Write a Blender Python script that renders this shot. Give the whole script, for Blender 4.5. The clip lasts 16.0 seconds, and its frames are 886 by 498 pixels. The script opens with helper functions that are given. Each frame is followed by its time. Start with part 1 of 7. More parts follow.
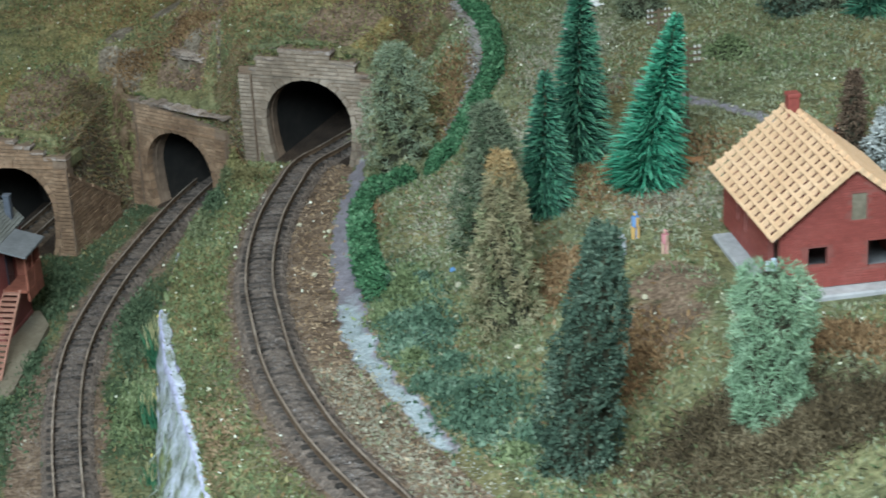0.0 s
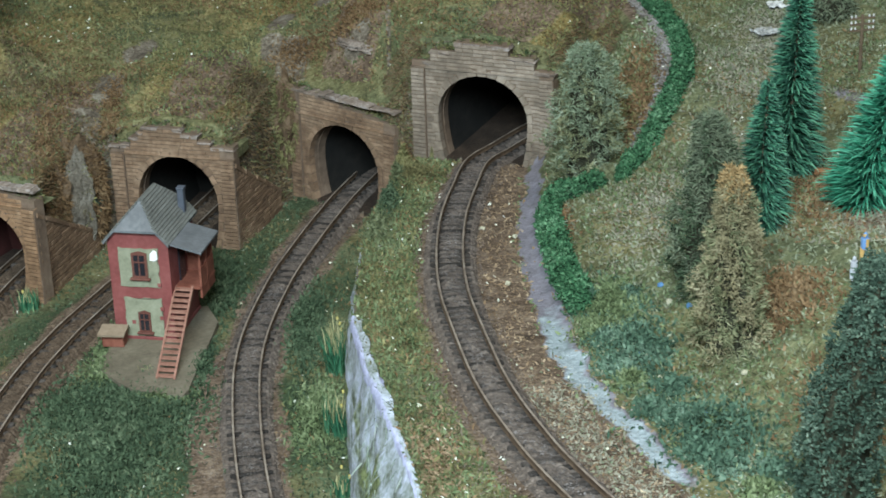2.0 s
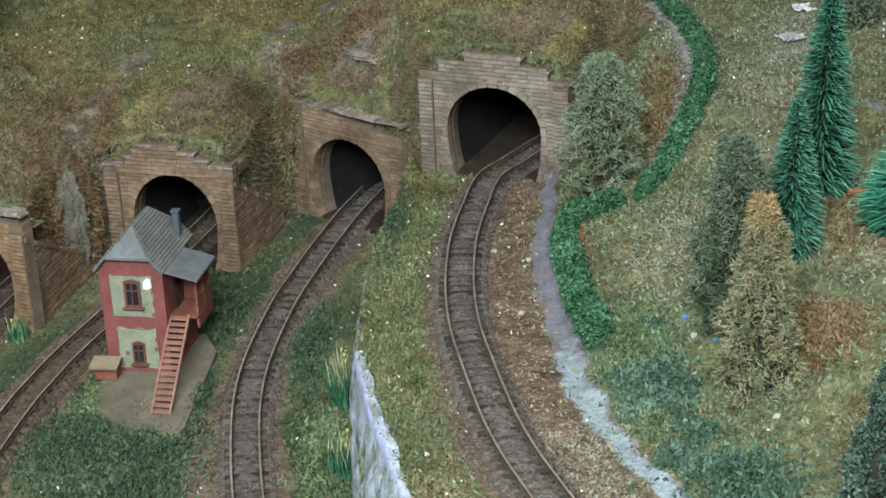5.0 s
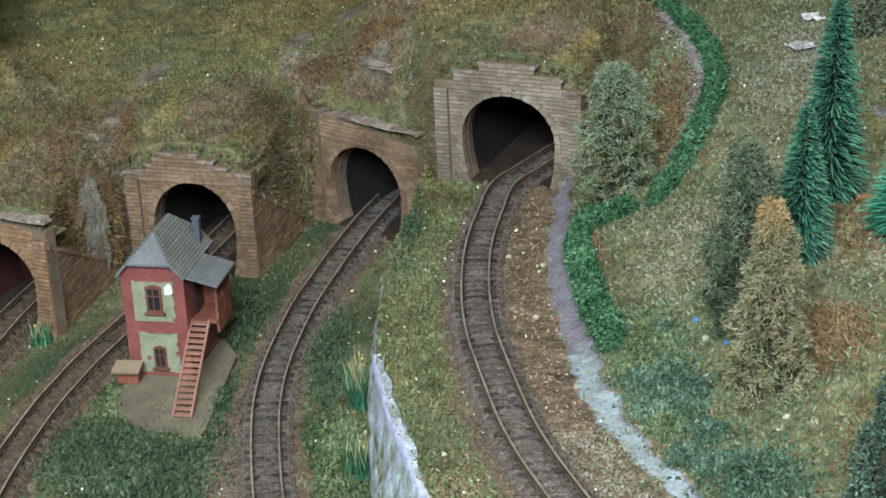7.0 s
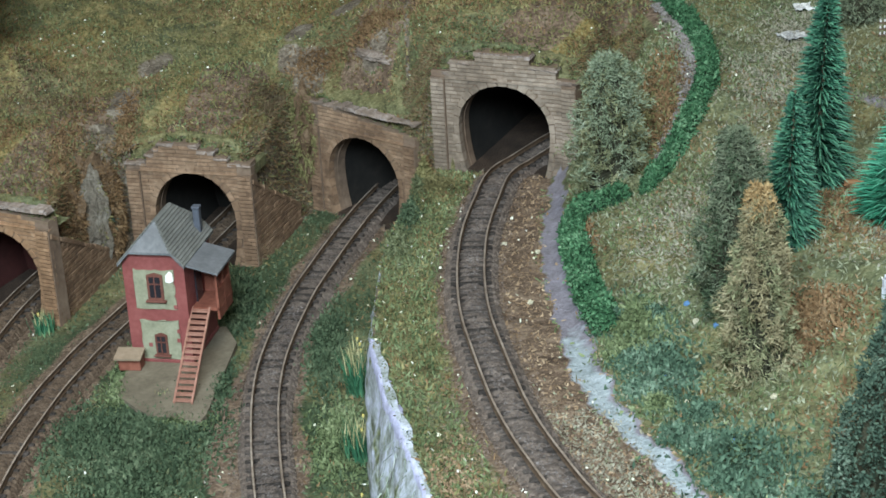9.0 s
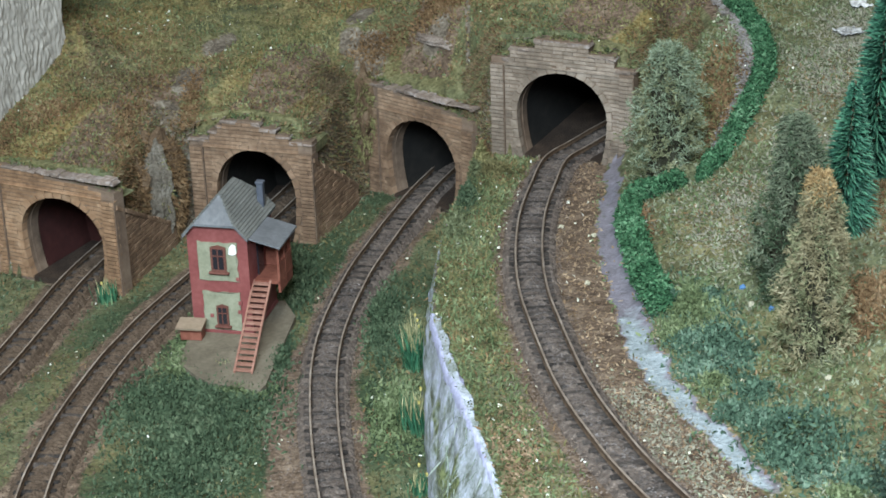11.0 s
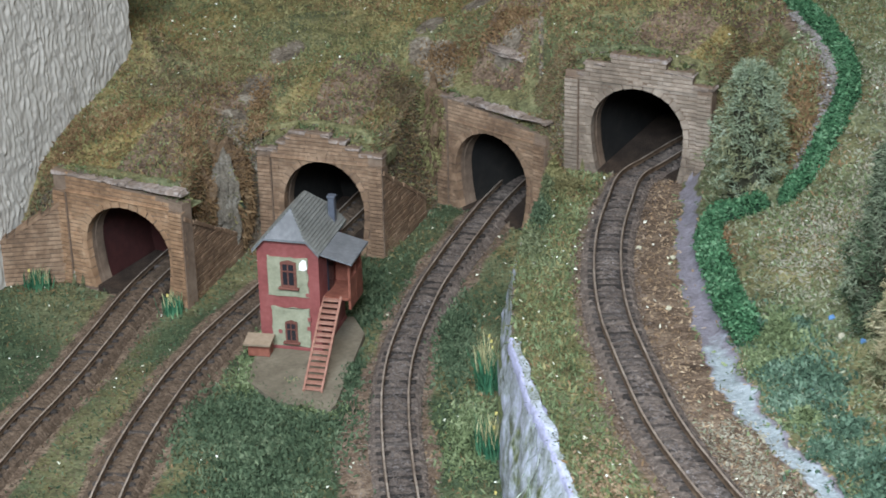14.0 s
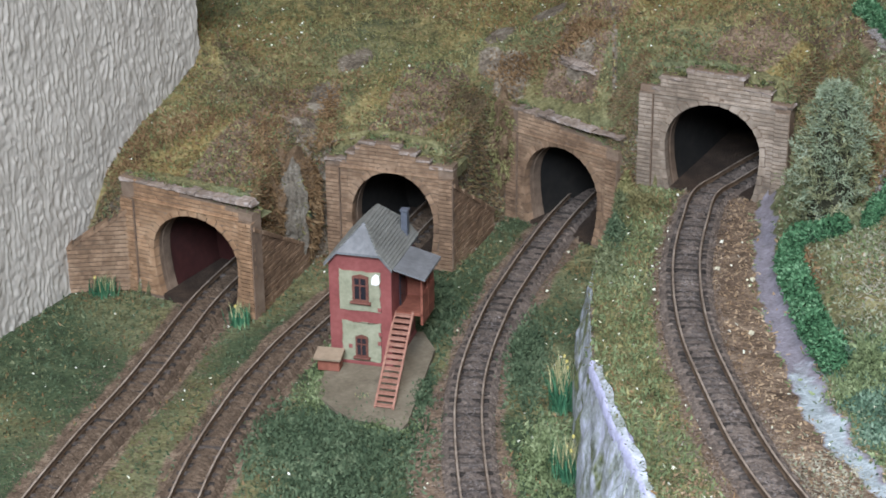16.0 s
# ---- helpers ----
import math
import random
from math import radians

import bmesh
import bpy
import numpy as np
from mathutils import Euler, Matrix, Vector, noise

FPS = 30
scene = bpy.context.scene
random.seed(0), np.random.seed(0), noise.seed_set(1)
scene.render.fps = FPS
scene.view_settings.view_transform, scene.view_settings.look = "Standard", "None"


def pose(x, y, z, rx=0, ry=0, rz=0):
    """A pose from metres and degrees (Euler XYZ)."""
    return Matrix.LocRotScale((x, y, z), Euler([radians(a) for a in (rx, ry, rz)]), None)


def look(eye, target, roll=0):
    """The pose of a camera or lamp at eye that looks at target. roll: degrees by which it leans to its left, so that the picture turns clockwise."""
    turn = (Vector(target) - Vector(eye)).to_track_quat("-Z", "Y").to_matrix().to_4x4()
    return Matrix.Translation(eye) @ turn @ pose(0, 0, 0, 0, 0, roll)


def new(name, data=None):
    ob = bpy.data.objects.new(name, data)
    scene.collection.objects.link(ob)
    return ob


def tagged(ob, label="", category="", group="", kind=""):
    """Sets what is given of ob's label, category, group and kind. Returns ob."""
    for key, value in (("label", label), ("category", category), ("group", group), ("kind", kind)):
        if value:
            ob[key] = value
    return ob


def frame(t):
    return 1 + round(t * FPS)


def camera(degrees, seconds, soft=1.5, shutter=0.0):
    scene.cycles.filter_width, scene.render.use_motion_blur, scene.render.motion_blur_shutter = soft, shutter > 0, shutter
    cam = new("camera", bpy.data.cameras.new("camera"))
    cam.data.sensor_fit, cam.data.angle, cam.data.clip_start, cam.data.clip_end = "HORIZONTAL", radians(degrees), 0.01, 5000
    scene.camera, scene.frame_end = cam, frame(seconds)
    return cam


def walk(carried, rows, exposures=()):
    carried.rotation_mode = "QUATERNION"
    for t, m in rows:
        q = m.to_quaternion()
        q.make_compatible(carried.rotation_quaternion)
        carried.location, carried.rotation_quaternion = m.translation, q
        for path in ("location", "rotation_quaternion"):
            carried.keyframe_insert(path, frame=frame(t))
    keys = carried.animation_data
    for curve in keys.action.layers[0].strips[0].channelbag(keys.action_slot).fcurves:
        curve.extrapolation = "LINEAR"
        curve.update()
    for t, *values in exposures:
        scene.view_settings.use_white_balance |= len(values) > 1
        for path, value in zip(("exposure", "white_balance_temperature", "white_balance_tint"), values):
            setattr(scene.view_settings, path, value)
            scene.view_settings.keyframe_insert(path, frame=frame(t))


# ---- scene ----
cam = camera(26.0, 16.0, soft=1.65, shutter=0.6)
# seconds, place in metres, turn in degrees
ROWS = [
    (0.0, 0.0438, -0.0735, 0.3189, 67.457, 2.733, -3.663),
    (0.5, 0.0259, -0.0673, 0.3199, 67.34, 2.39, -3.297),
    (1.0, 0.0076, -0.0568, 0.3199, 67.174, 1.779, -2.647),
    (1.5, -0.0021, -0.0499, 0.3192, 67.096, 1.486, -1.938),
    (2.0, -0.0036, -0.0427, 0.3201, 66.912, 1.644, -1.312),
    (2.5, -0.002, -0.0353, 0.3184, 66.862, 1.717, -0.784),
    (3.0, -0.0013, -0.024, 0.32, 66.738, 2.001, -0.732),
    (5.5, -0.0, 0.0, 0.3171, 66.481, 2.409, -1.048),
    (6.0, -0.0022, -0.005, 0.3198, 66.62, 2.485, -0.84),
    (6.5, -0.0025, -0.0099, 0.3205, 66.816, 2.507, -0.773),
    (7.0, -0.0014, -0.0125, 0.3212, 66.775, 2.576, -0.768),
    (7.5, -0.0016, -0.0155, 0.3215, 66.712, 2.677, -0.752),
    (8.0, 0.0018, -0.0152, 0.3216, 66.663, 2.858, -0.826),
    (10.5, -0.0037, -0.0407, 0.3234, 66.709, 2.251, 0.183),
    (11.0, -0.0086, -0.04, 0.322, 66.687, 1.703, 0.775),
    (11.5, -0.0089, -0.0413, 0.3231, 66.613, 1.603, 1.077),
    (12.0, -0.0153, -0.0465, 0.3265, 66.532, 1.396, 1.496),
    (12.5, -0.0155, -0.0457, 0.329, 66.576, 1.419, 1.774),
    (13.0, -0.0181, -0.0399, 0.3294, 66.613, 1.513, 1.966),
    (13.5, -0.0185, -0.0328, 0.3283, 66.592, 1.508, 1.922),
    (14.0, -0.024, -0.0232, 0.3249, 66.544, 1.153, 2.117),
    (14.5, -0.0279, -0.0145, 0.323, 66.463, 1.164, 2.33),
    (15.0, -0.0318, -0.0088, 0.3239, 66.392, 0.981, 2.496),
    (15.5, -0.0384, -0.0062, 0.325, 66.33, 0.456, 2.927),
    (16.0, -0.0419, -0.0114, 0.3279, 66.43, 0.46, 3.309),
]
walk(cam, [(t, pose(x, y, z, rx, ry, rz)) for t, x, y, z, rx, ry, rz in ROWS], exposures=[(0.0, -0.10, 6250, 3), (2.0, -0.04, 6350, 3), (6.0, 0.02, 6550, 5), (12.0, 0.12, 6300, 9), (14.0, 0.12, 6380, 13), (16.0, 0.20, 6450, 17)])

# ---- world and light ----
world = bpy.data.worlds.new("room_air")
scene.world = world
world.use_nodes = True
world.node_tree.nodes["Background"].inputs[0].default_value = (0.75, 0.85, 1.0, 1)
world.node_tree.nodes["Background"].inputs[1].default_value = 0.02


def area_lamp(name, eye, target, sx, sy, watts, colour):
    d = bpy.data.lights.new(name, "AREA")
    d.shape, d.size, d.size_y, d.energy, d.color = "RECTANGLE", sx, sy, watts, colour
    ob = new(name, d)
    ob.matrix_world = look(eye, target)
    return ob


# daylight of a window beside the viewer, and the lamp on the ceiling
area_lamp("window_light", (-0.12, -0.35, 0.75), (0.20, 0.38, 0.02), 0.45, 0.36, 27.5, (0.80, 0.92, 1.0))
area_lamp("ceiling_light", (0.25, 0.0, 1.58), (0.05, 0.5, 0.0), 0.45, 0.3, 12, (1.0, 0.90, 0.76))


# ---- materials ----
def mat(name, build):
    m = bpy.data.materials.new(name)
    m.use_nodes = True
    nt = m.node_tree
    b = nt.nodes["Principled BSDF"]
    build(nt, b)
    return m


def N(nt, kind, **kw):
    n = nt.nodes.new(kind)
    for k, v in kw.items():
        if k == "operation":
            n.operation = v
        elif k == "blend_type":
            n.blend_type = v
        elif k == "data_type":
            n.data_type = v
        elif k == "feature":
            n.feature = v
        elif k == "attribute_name":
            n.attribute_name = v
    return n


def obj_co(nt, sx=1, sy=1, sz=1):
    c = N(nt, "ShaderNodeTexCoord")
    mp = N(nt, "ShaderNodeMapping")
    mp.inputs["Scale"].default_value = (sx, sy, sz)
    nt.links.new(c.outputs["Object"], mp.inputs["Vector"])
    return mp.outputs[0]


def noise_tex(nt, scale, detail=4.0, rough=0.6, co=None):
    n = N(nt, "ShaderNodeTexNoise")
    n.inputs["Scale"].default_value, n.inputs["Detail"].default_value, n.inputs["Roughness"].default_value = scale, detail, rough
    nt.links.new(co if co is not None else obj_co(nt), n.inputs["Vector"])
    return n.outputs["Fac"]


def ramp(nt, fac, stops):
    r = N(nt, "ShaderNodeValToRGB")
    el = r.color_ramp.elements
    while len(el) < len(stops):
        el.new(0.5)
    for e, (p, c) in zip(el, stops):
        e.position, e.color = p, (*c, 1)
    nt.links.new(fac, r.inputs[0])
    return r.outputs[0]


def mix(nt, fac, a, b, blend="MIX"):
    m = N(nt, "ShaderNodeMix", data_type="RGBA", blend_type=blend)
    for sock, v in ((m.inputs[0], fac), (m.inputs[6], a), (m.inputs[7], b)):
        if isinstance(v, (int, float)):
            sock.default_value = v
        elif isinstance(v, tuple):
            sock.default_value = (*v, 1)
        else:
            nt.links.new(v, sock)
    return m.outputs[2]


def math_n(nt, op, a, b=0.0):
    m = N(nt, "ShaderNodeMath", operation=op)
    for sock, v in ((m.inputs[0], a), (m.inputs[1], b)):
        if isinstance(v, (int, float)):
            sock.default_value = v
        else:
            nt.links.new(v, sock)
    return m.outputs[0]


def bump(nt, b, height, dist, strength=1.0):
    n = N(nt, "ShaderNodeBump")
    n.inputs["Distance"].default_value, n.inputs["Strength"].default_value = dist, strength
    nt.links.new(height, n.inputs["Height"])
    nt.links.new(n.outputs[0], b.inputs["Normal"])


def surface(name, dark, mid, light, scale, rough=0.8, metal=0.0, bump_mm=0.3, fine=6.0, per="none", spread=0.12, spec=0.3, placed=False):
    """A worn surface: three tones by noise at two scales, relief, and a drift per piece."""
    def build(nt, b):
        co = N(nt, "ShaderNodeNewGeometry").outputs["Position"] if placed else None
        big = noise_tex(nt, scale, 5, 0.6, co)
        small = noise_tex(nt, scale * fine, 4, 0.6, co)
        col = ramp(nt, math_n(nt, "ADD", math_n(nt, "MULTIPLY", big, 0.6), math_n(nt, "MULTIPLY", small, 0.4)), [(0.3, dark), (0.5, mid), (0.7, light)])
        if per != "none":
            src = N(nt, "ShaderNodeObjectInfo").outputs["Random"] if per == "object" else N(nt, "ShaderNodeNewGeometry").outputs["Random Per Island"]
            hs = N(nt, "ShaderNodeHueSaturation")
            nt.links.new(math_n(nt, "ADD", math_n(nt, "MULTIPLY", src, 2 * spread), 1.0 - spread), hs.inputs["Value"])
            nt.links.new(col, hs.inputs["Color"])
            col = hs.outputs[0]
        nt.links.new(col, b.inputs["Base Color"])
        b.inputs["Roughness"].default_value, b.inputs["Metallic"].default_value = rough, metal
        b.inputs["Specular IOR Level"].default_value = spec
        if bump_mm:
            bump(nt, b, small, bump_mm * 0.001)
    return mat(name, build)


def ground_build(nt, b):
    co = obj_co(nt)
    big = noise_tex(nt, 22, 5, 0.6, co)
    mid = noise_tex(nt, 120, 5, 0.65, co)
    fine = noise_tex(nt, 700, 3, 0.6, co)
    m = math_n(nt, "ADD", math_n(nt, "MULTIPLY", mid, 0.55), math_n(nt, "MULTIPLY", fine, 0.45))
    green = ramp(nt, m, [(0.36, (0.042, 0.047, 0.024)), (0.5, (0.1, 0.11, 0.057)), (0.64, (0.19, 0.2, 0.112))])
    dry = ramp(nt, m, [(0.36, (0.045, 0.028, 0.012)), (0.5, (0.17, 0.125, 0.045)), (0.64, (0.3, 0.25, 0.12))])
    deep = ramp(nt, m, [(0.36, (0.018, 0.028, 0.014)), (0.5, (0.038, 0.058, 0.028)), (0.66, (0.09, 0.115, 0.06))])
    brown = ramp(nt, m, [(0.36, (0.038, 0.025, 0.017)), (0.5, (0.13, 0.09, 0.063)), (0.66, (0.27, 0.205, 0.15))])
    grey = ramp(nt, m, [(0.34, (0.12, 0.11, 0.125)), (0.5, (0.195, 0.182, 0.215)), (0.66, (0.275, 0.26, 0.31))])
    rock = ramp(nt, m, [(0.34, (0.03, 0.024, 0.018)), (0.5, (0.13, 0.105, 0.08)), (0.66, (0.3, 0.27, 0.22))])

    def at(name):
        return N(nt, "ShaderNodeAttribute", attribute_name=name).outputs["Fac"]

    def edge(a):
        return math_n(nt, "MINIMUM", math_n(nt, "MAXIMUM", math_n(nt, "MULTIPLY", math_n(nt, "SUBTRACT", math_n(nt, "ADD", a, math_n(nt, "MULTIPLY", mid, 0.8)), 0.75), 4.0), 0.0), 1.0)

    col = mix(nt, ramp(nt, big, [(0.4, (0, 0, 0)), (0.62, (1, 1, 1))]), green, mix(nt, 0.45, green, dry))
    col = mix(nt, edge(at("dry")), col, dry)
    col = mix(nt, edge(at("deep")), col, deep)
    col = mix(nt, edge(at("brown")), col, brown)
    col = mix(nt, edge(at("rock")), col, rock)
    col = mix(nt, edge(at("grey")), col, grey)
    chalk = ramp(nt, m, [(0.34, (0.16, 0.19, 0.2)), (0.5, (0.28, 0.325, 0.35)), (0.66, (0.4, 0.45, 0.5))])
    col = mix(nt, edge(at("pale")), col, chalk)
    nt.links.new(col, b.inputs["Base Color"])
    b.inputs["Roughness"].default_value = 0.9
    b.inputs["Specular IOR Level"].default_value = 0.25
    bump(nt, b, m, 0.0016)


GROUND = mat("flocked_ground", ground_build)
STONE = surface("portal_stone", (0.065, 0.041, 0.027), (0.19, 0.12, 0.076), (0.325, 0.228, 0.156), 45, per="object", spread=0.2, bump_mm=0.35, fine=9.0, placed=True)
STONE_RUST = surface("rusty_portal_stone", (0.09, 0.052, 0.03), (0.245, 0.144, 0.082), (0.37, 0.25, 0.16), 40, per="object", spread=0.18, bump_mm=0.35, fine=9.0, placed=True)
STONE_BACK = surface("portal_joint", (0.075, 0.052, 0.037), (0.15, 0.105, 0.076), (0.23, 0.17, 0.125), 60, bump_mm=0.2)
STONE_GREY = surface("grey_portal_stone", (0.085, 0.067, 0.052), (0.205, 0.162, 0.126), (0.33, 0.276, 0.228), 45, per="object", spread=0.18, bump_mm=0.35, fine=9.0, placed=True)
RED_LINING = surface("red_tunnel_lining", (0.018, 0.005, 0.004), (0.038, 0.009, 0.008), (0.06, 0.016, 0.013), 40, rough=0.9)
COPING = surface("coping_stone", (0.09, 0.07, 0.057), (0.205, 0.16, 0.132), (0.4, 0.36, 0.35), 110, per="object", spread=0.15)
# near-black colour stands in for the shade deep inside the tunnels
TUNNEL_SHADE = surface("tunnel_lining", (0.004, 0.004, 0.004), (0.01, 0.009, 0.008), (0.022, 0.018, 0.015), 40, rough=0.95)
RAIL = surface("rail_head", (0.14, 0.105, 0.082), (0.31, 0.25, 0.205), (0.5, 0.43, 0.37), 90, rough=0.4, metal=0.3, bump_mm=0.05)
SLEEPER = surface("sleeper_plastic", (0.012, 0.01, 0.009), (0.045, 0.037, 0.033), (0.12, 0.1, 0.088), 420, per="object", spread=0.5, bump_mm=0.4, placed=True)
WALLPAPER = surface("rough_plaster", (0.34, 0.315, 0.282), (0.41, 0.384, 0.345), (0.47, 0.442, 0.4), 30, rough=0.85, bump_mm=0.2)
WHITE = surface("ceiling_paint", (0.4, 0.39, 0.37), (0.46, 0.45, 0.43), (0.5, 0.49, 0.47), 3, bump_mm=0.2)
FLOORING = surface("floor_boards", (0.12, 0.08, 0.05), (0.2, 0.13, 0.08), (0.28, 0.19, 0.12), 5, rough=0.5)
WOOD = surface("board_wood", (0.2, 0.14, 0.08), (0.3, 0.21, 0.13), (0.4, 0.3, 0.2), 12)


# ---- building helpers ----
def part(name, bm, material, parent=None, label=""):
    me = bpy.data.meshes.new(name)
    bm.to_mesh(me)
    bm.free()
    me.materials.append(material)
    ob = new(name, me)
    if parent is not None:
        ob.parent = parent
    if label:
        ob["label"] = label
    return ob


def raw(name, verts, faces, material, parent=None, smooth=False, label=""):
    me = bpy.data.meshes.new(name)
    me.from_pydata(verts, [], faces)
    me.materials.append(material)
    if smooth:
        me.polygons.foreach_set("use_smooth", [True] * len(me.polygons))
    me.update()
    ob = new(name, me)
    if parent is not None:
        ob.parent = parent
    if label:
        ob["label"] = label
    return ob


def thing(name, m, label, category, group="", kind=""):
    ob = new(name)
    ob.empty_display_size = 0.01
    ob.matrix_basis = m
    return tagged(ob, label, category, group, kind)


def add_box(bm, x0, x1, y0, y1, z0, z1, bevel=0.0):
    r = bmesh.ops.create_cube(bm, size=1.0, matrix=Matrix.LocRotScale(((x0 + x1) / 2, (y0 + y1) / 2, (z0 + z1) / 2), None, (x1 - x0, y1 - y0, z1 - z0)))
    if bevel:
        es = {e for v in r["verts"] for e in v.link_edges}
        bmesh.ops.bevel(bm, geom=list(es), offset=bevel, segments=1, affect="EDGES")


def box(x0, x1, y0, y1, z0, z1, bevel=0.0):
    bm = bmesh.new()
    add_box(bm, x0, x1, y0, y1, z0, z1, bevel)
    return bm


def prism(pts, y0, y1):
    """An outline in x and z, from y0 to y1."""
    bm = bmesh.new()
    a = [bm.verts.new((x, y0, z)) for x, z in pts]
    c = [bm.verts.new((x, y1, z)) for x, z in pts]
    bm.faces.new(a)
    bm.faces.new(c[::-1])
    for i in range(len(pts)):
        j = (i + 1) % len(pts)
        bm.faces.new((a[j], a[i], c[i], c[j]))
    bmesh.ops.triangulate(bm, faces=[f for f in bm.faces if len(f.verts) > 4])
    bmesh.ops.recalc_face_normals(bm, faces=bm.faces)
    return bm


def spline(pts, step):
    """Points every step along a smooth curve through pts."""
    p = [np.array(q, float) for q in pts]
    p = [2 * p[0] - p[1]] + p + [2 * p[-1] - p[-2]]
    out = []
    for i in range(1, len(p) - 2):
        for k in range(24):
            t = k / 24
            out.append(0.5 * (2 * p[i] + (p[i + 1] - p[i - 1]) * t + (2 * p[i - 1] - 5 * p[i] + 4 * p[i + 1] - p[i + 2]) * t * t + (3 * p[i] - p[i - 1] - 3 * p[i + 1] + p[i + 2]) * t ** 3))
    out.append(p[-2])
    out = np.array(out)
    s = np.concatenate([[0], np.cumsum(np.linalg.norm(np.diff(out, axis=0), axis=1))])
    n = max(2, int(s[-1] / step) + 1)
    q = np.arange(n) * step
    return np.stack([np.interp(q, s, out[:, k]) for k in range(out.shape[1])], 1)


def smooth(a, b, x):
    t = np.clip((x - a) / (b - a), 0, 1)
    return t * t * (3 - 2 * t)


# ---- plan of the layout ----
PORTALS = [  # left foot, right foot of each face, height of its ground
    ((-0.2140, 0.6940), (-0.1573, 0.6669), 0.0),
    ((-0.1357, 0.7312), (-0.0821, 0.7152), 0.0),
    ((-0.0615, 0.7780), (-0.0145, 0.7385), 0.0),
    ((-0.0060, 0.7425), (0.0525, 0.7165), 0.030),
]
ARCH_SHIFT = (0.0034, 0.0012, 0.0, 0.0)  # of each opening from the middle of its front
FRONT = [(-0.40, 0.692), (-0.236, 0.692), (-0.2115, 0.6925), (-0.1573, 0.6669), (-0.1436, 0.7195), (-0.1357, 0.7312), (-0.0821, 0.7152), (-0.0690, 0.7597), (-0.0615, 0.7780),
         (-0.0145, 0.7385), (-0.0060, 0.7425), (0.0525, 0.7165), (0.066, 0.722), (0.085, 0.745), (0.098, 0.79), (0.104, 0.90), (0.11, 1.6)]
TRACK_1 = [(-0.152, 0.765), (-0.1680, 0.718), (-0.1790, 0.6775), (-0.1857, 0.637), (-0.1912, 0.604), (-0.1960, 0.5815), (-0.2010, 0.559), (-0.209, 0.51), (-0.215, 0.45), (-0.216, 0.36), (-0.21, 0.28)]
TRACK_2 = [(-0.090, 0.79), (-0.1105, 0.7250), (-0.1300, 0.6690), (-0.1360, 0.6520), (-0.1420, 0.6340), (-0.1460, 0.6190), (-0.1500, 0.6030), (-0.1538, 0.5820), (-0.1568, 0.5620), (-0.1588, 0.5430), (-0.1598, 0.5250), (-0.1600, 0.5050), (-0.157, 0.45), (-0.147, 0.38), (-0.135, 0.30)]
TRACK_3 = [(-0.018, 0.82), (-0.0362, 0.7720), (-0.0478, 0.7330), (-0.0555, 0.7030), (-0.0610, 0.6800), (-0.0645, 0.6600), (-0.0677, 0.6380), (-0.0699, 0.6150), (-0.0703, 0.5920), (-0.0692, 0.5700), (-0.0670, 0.5450), (-0.0640, 0.5200), (-0.0605, 0.4970), (-0.053, 0.45), (-0.043, 0.40), (-0.033, 0.34)]
TRACK_4 = [(0.085, 0.80), (0.055, 0.772), (0.0345, 0.7441), (0.0207, 0.7190), (0.0134, 0.6785), (0.0083, 0.6405), (0.0060, 0.6060), (0.0054, 0.5750), (0.0063, 0.5460), (0.0089, 0.5180), (0.0115, 0.4940), (0.0143, 0.4715), (0.0181, 0.4500), (0.0221, 0.4325), (0.0276, 0.4110), (0.0362, 0.3850), (0.0458, 0.3600), (0.060, 0.32), (0.08, 0.27)]
CLIFF_TOP = [(0.06, 0.30), (0.018, 0.37), (-0.0005, 0.4136), (-0.0134, 0.4526), (-0.0219, 0.4881), (-0.0280, 0.5387), (-0.0277, 0.5916), (-0.0266, 0.6247), (-0.0230, 0.6609), (-0.0174, 0.6881), (-0.0145, 0.7385)]
CLIFF_FOOT = [(-0.018, 0.30), (-0.024, 0.42), (-0.0290, 0.506), (-0.0315, 0.5525), (-0.0318, 0.5872), (-0.0310, 0.6252), (-0.0270, 0.6609), (-0.0210, 0.6881), (-0.0160, 0.7385)]
PATH_LINE = [(0.10, 0.30), (0.0690, 0.3850), (0.0600, 0.4120), (0.0523, 0.4405), (0.0462, 0.4598), (0.0420, 0.4820), (0.0388, 0.5053), (0.0382, 0.5299), (0.0374, 0.5574), (0.0357, 0.5876), (0.0363, 0.6198), (0.0385, 0.6550), (0.0428, 0.6934), (0.0460, 0.74)]


def along(line, y):
    a = np.array(line)
    a = a[np.argsort(a[:, 1])]
    return np.interp(y, a[:, 1], a[:, 0])


def line_distance(line, x, y):
    """Distance to a line in plan and the side of it: plus to the left of its course."""
    best = np.full(np.shape(x), 1e9)
    side = np.zeros(np.shape(x))
    for (ax, ay), (bx, by) in zip(line[:-1], line[1:]):
        dx, dy = bx - ax, by - ay
        t = np.clip(((x - ax) * dx + (y - ay) * dy) / (dx * dx + dy * dy), 0, 1)
        ex, ey = x - ax - t * dx, y - ay - t * dy
        d = np.hypot(ex, ey)
        cr = dx * (y - ay) - dy * (x - ax)
        near = d < best - 1e-9
        side = np.where(near, np.sign(cr), side)
        best = np.where(near, d, best)
    return best * side


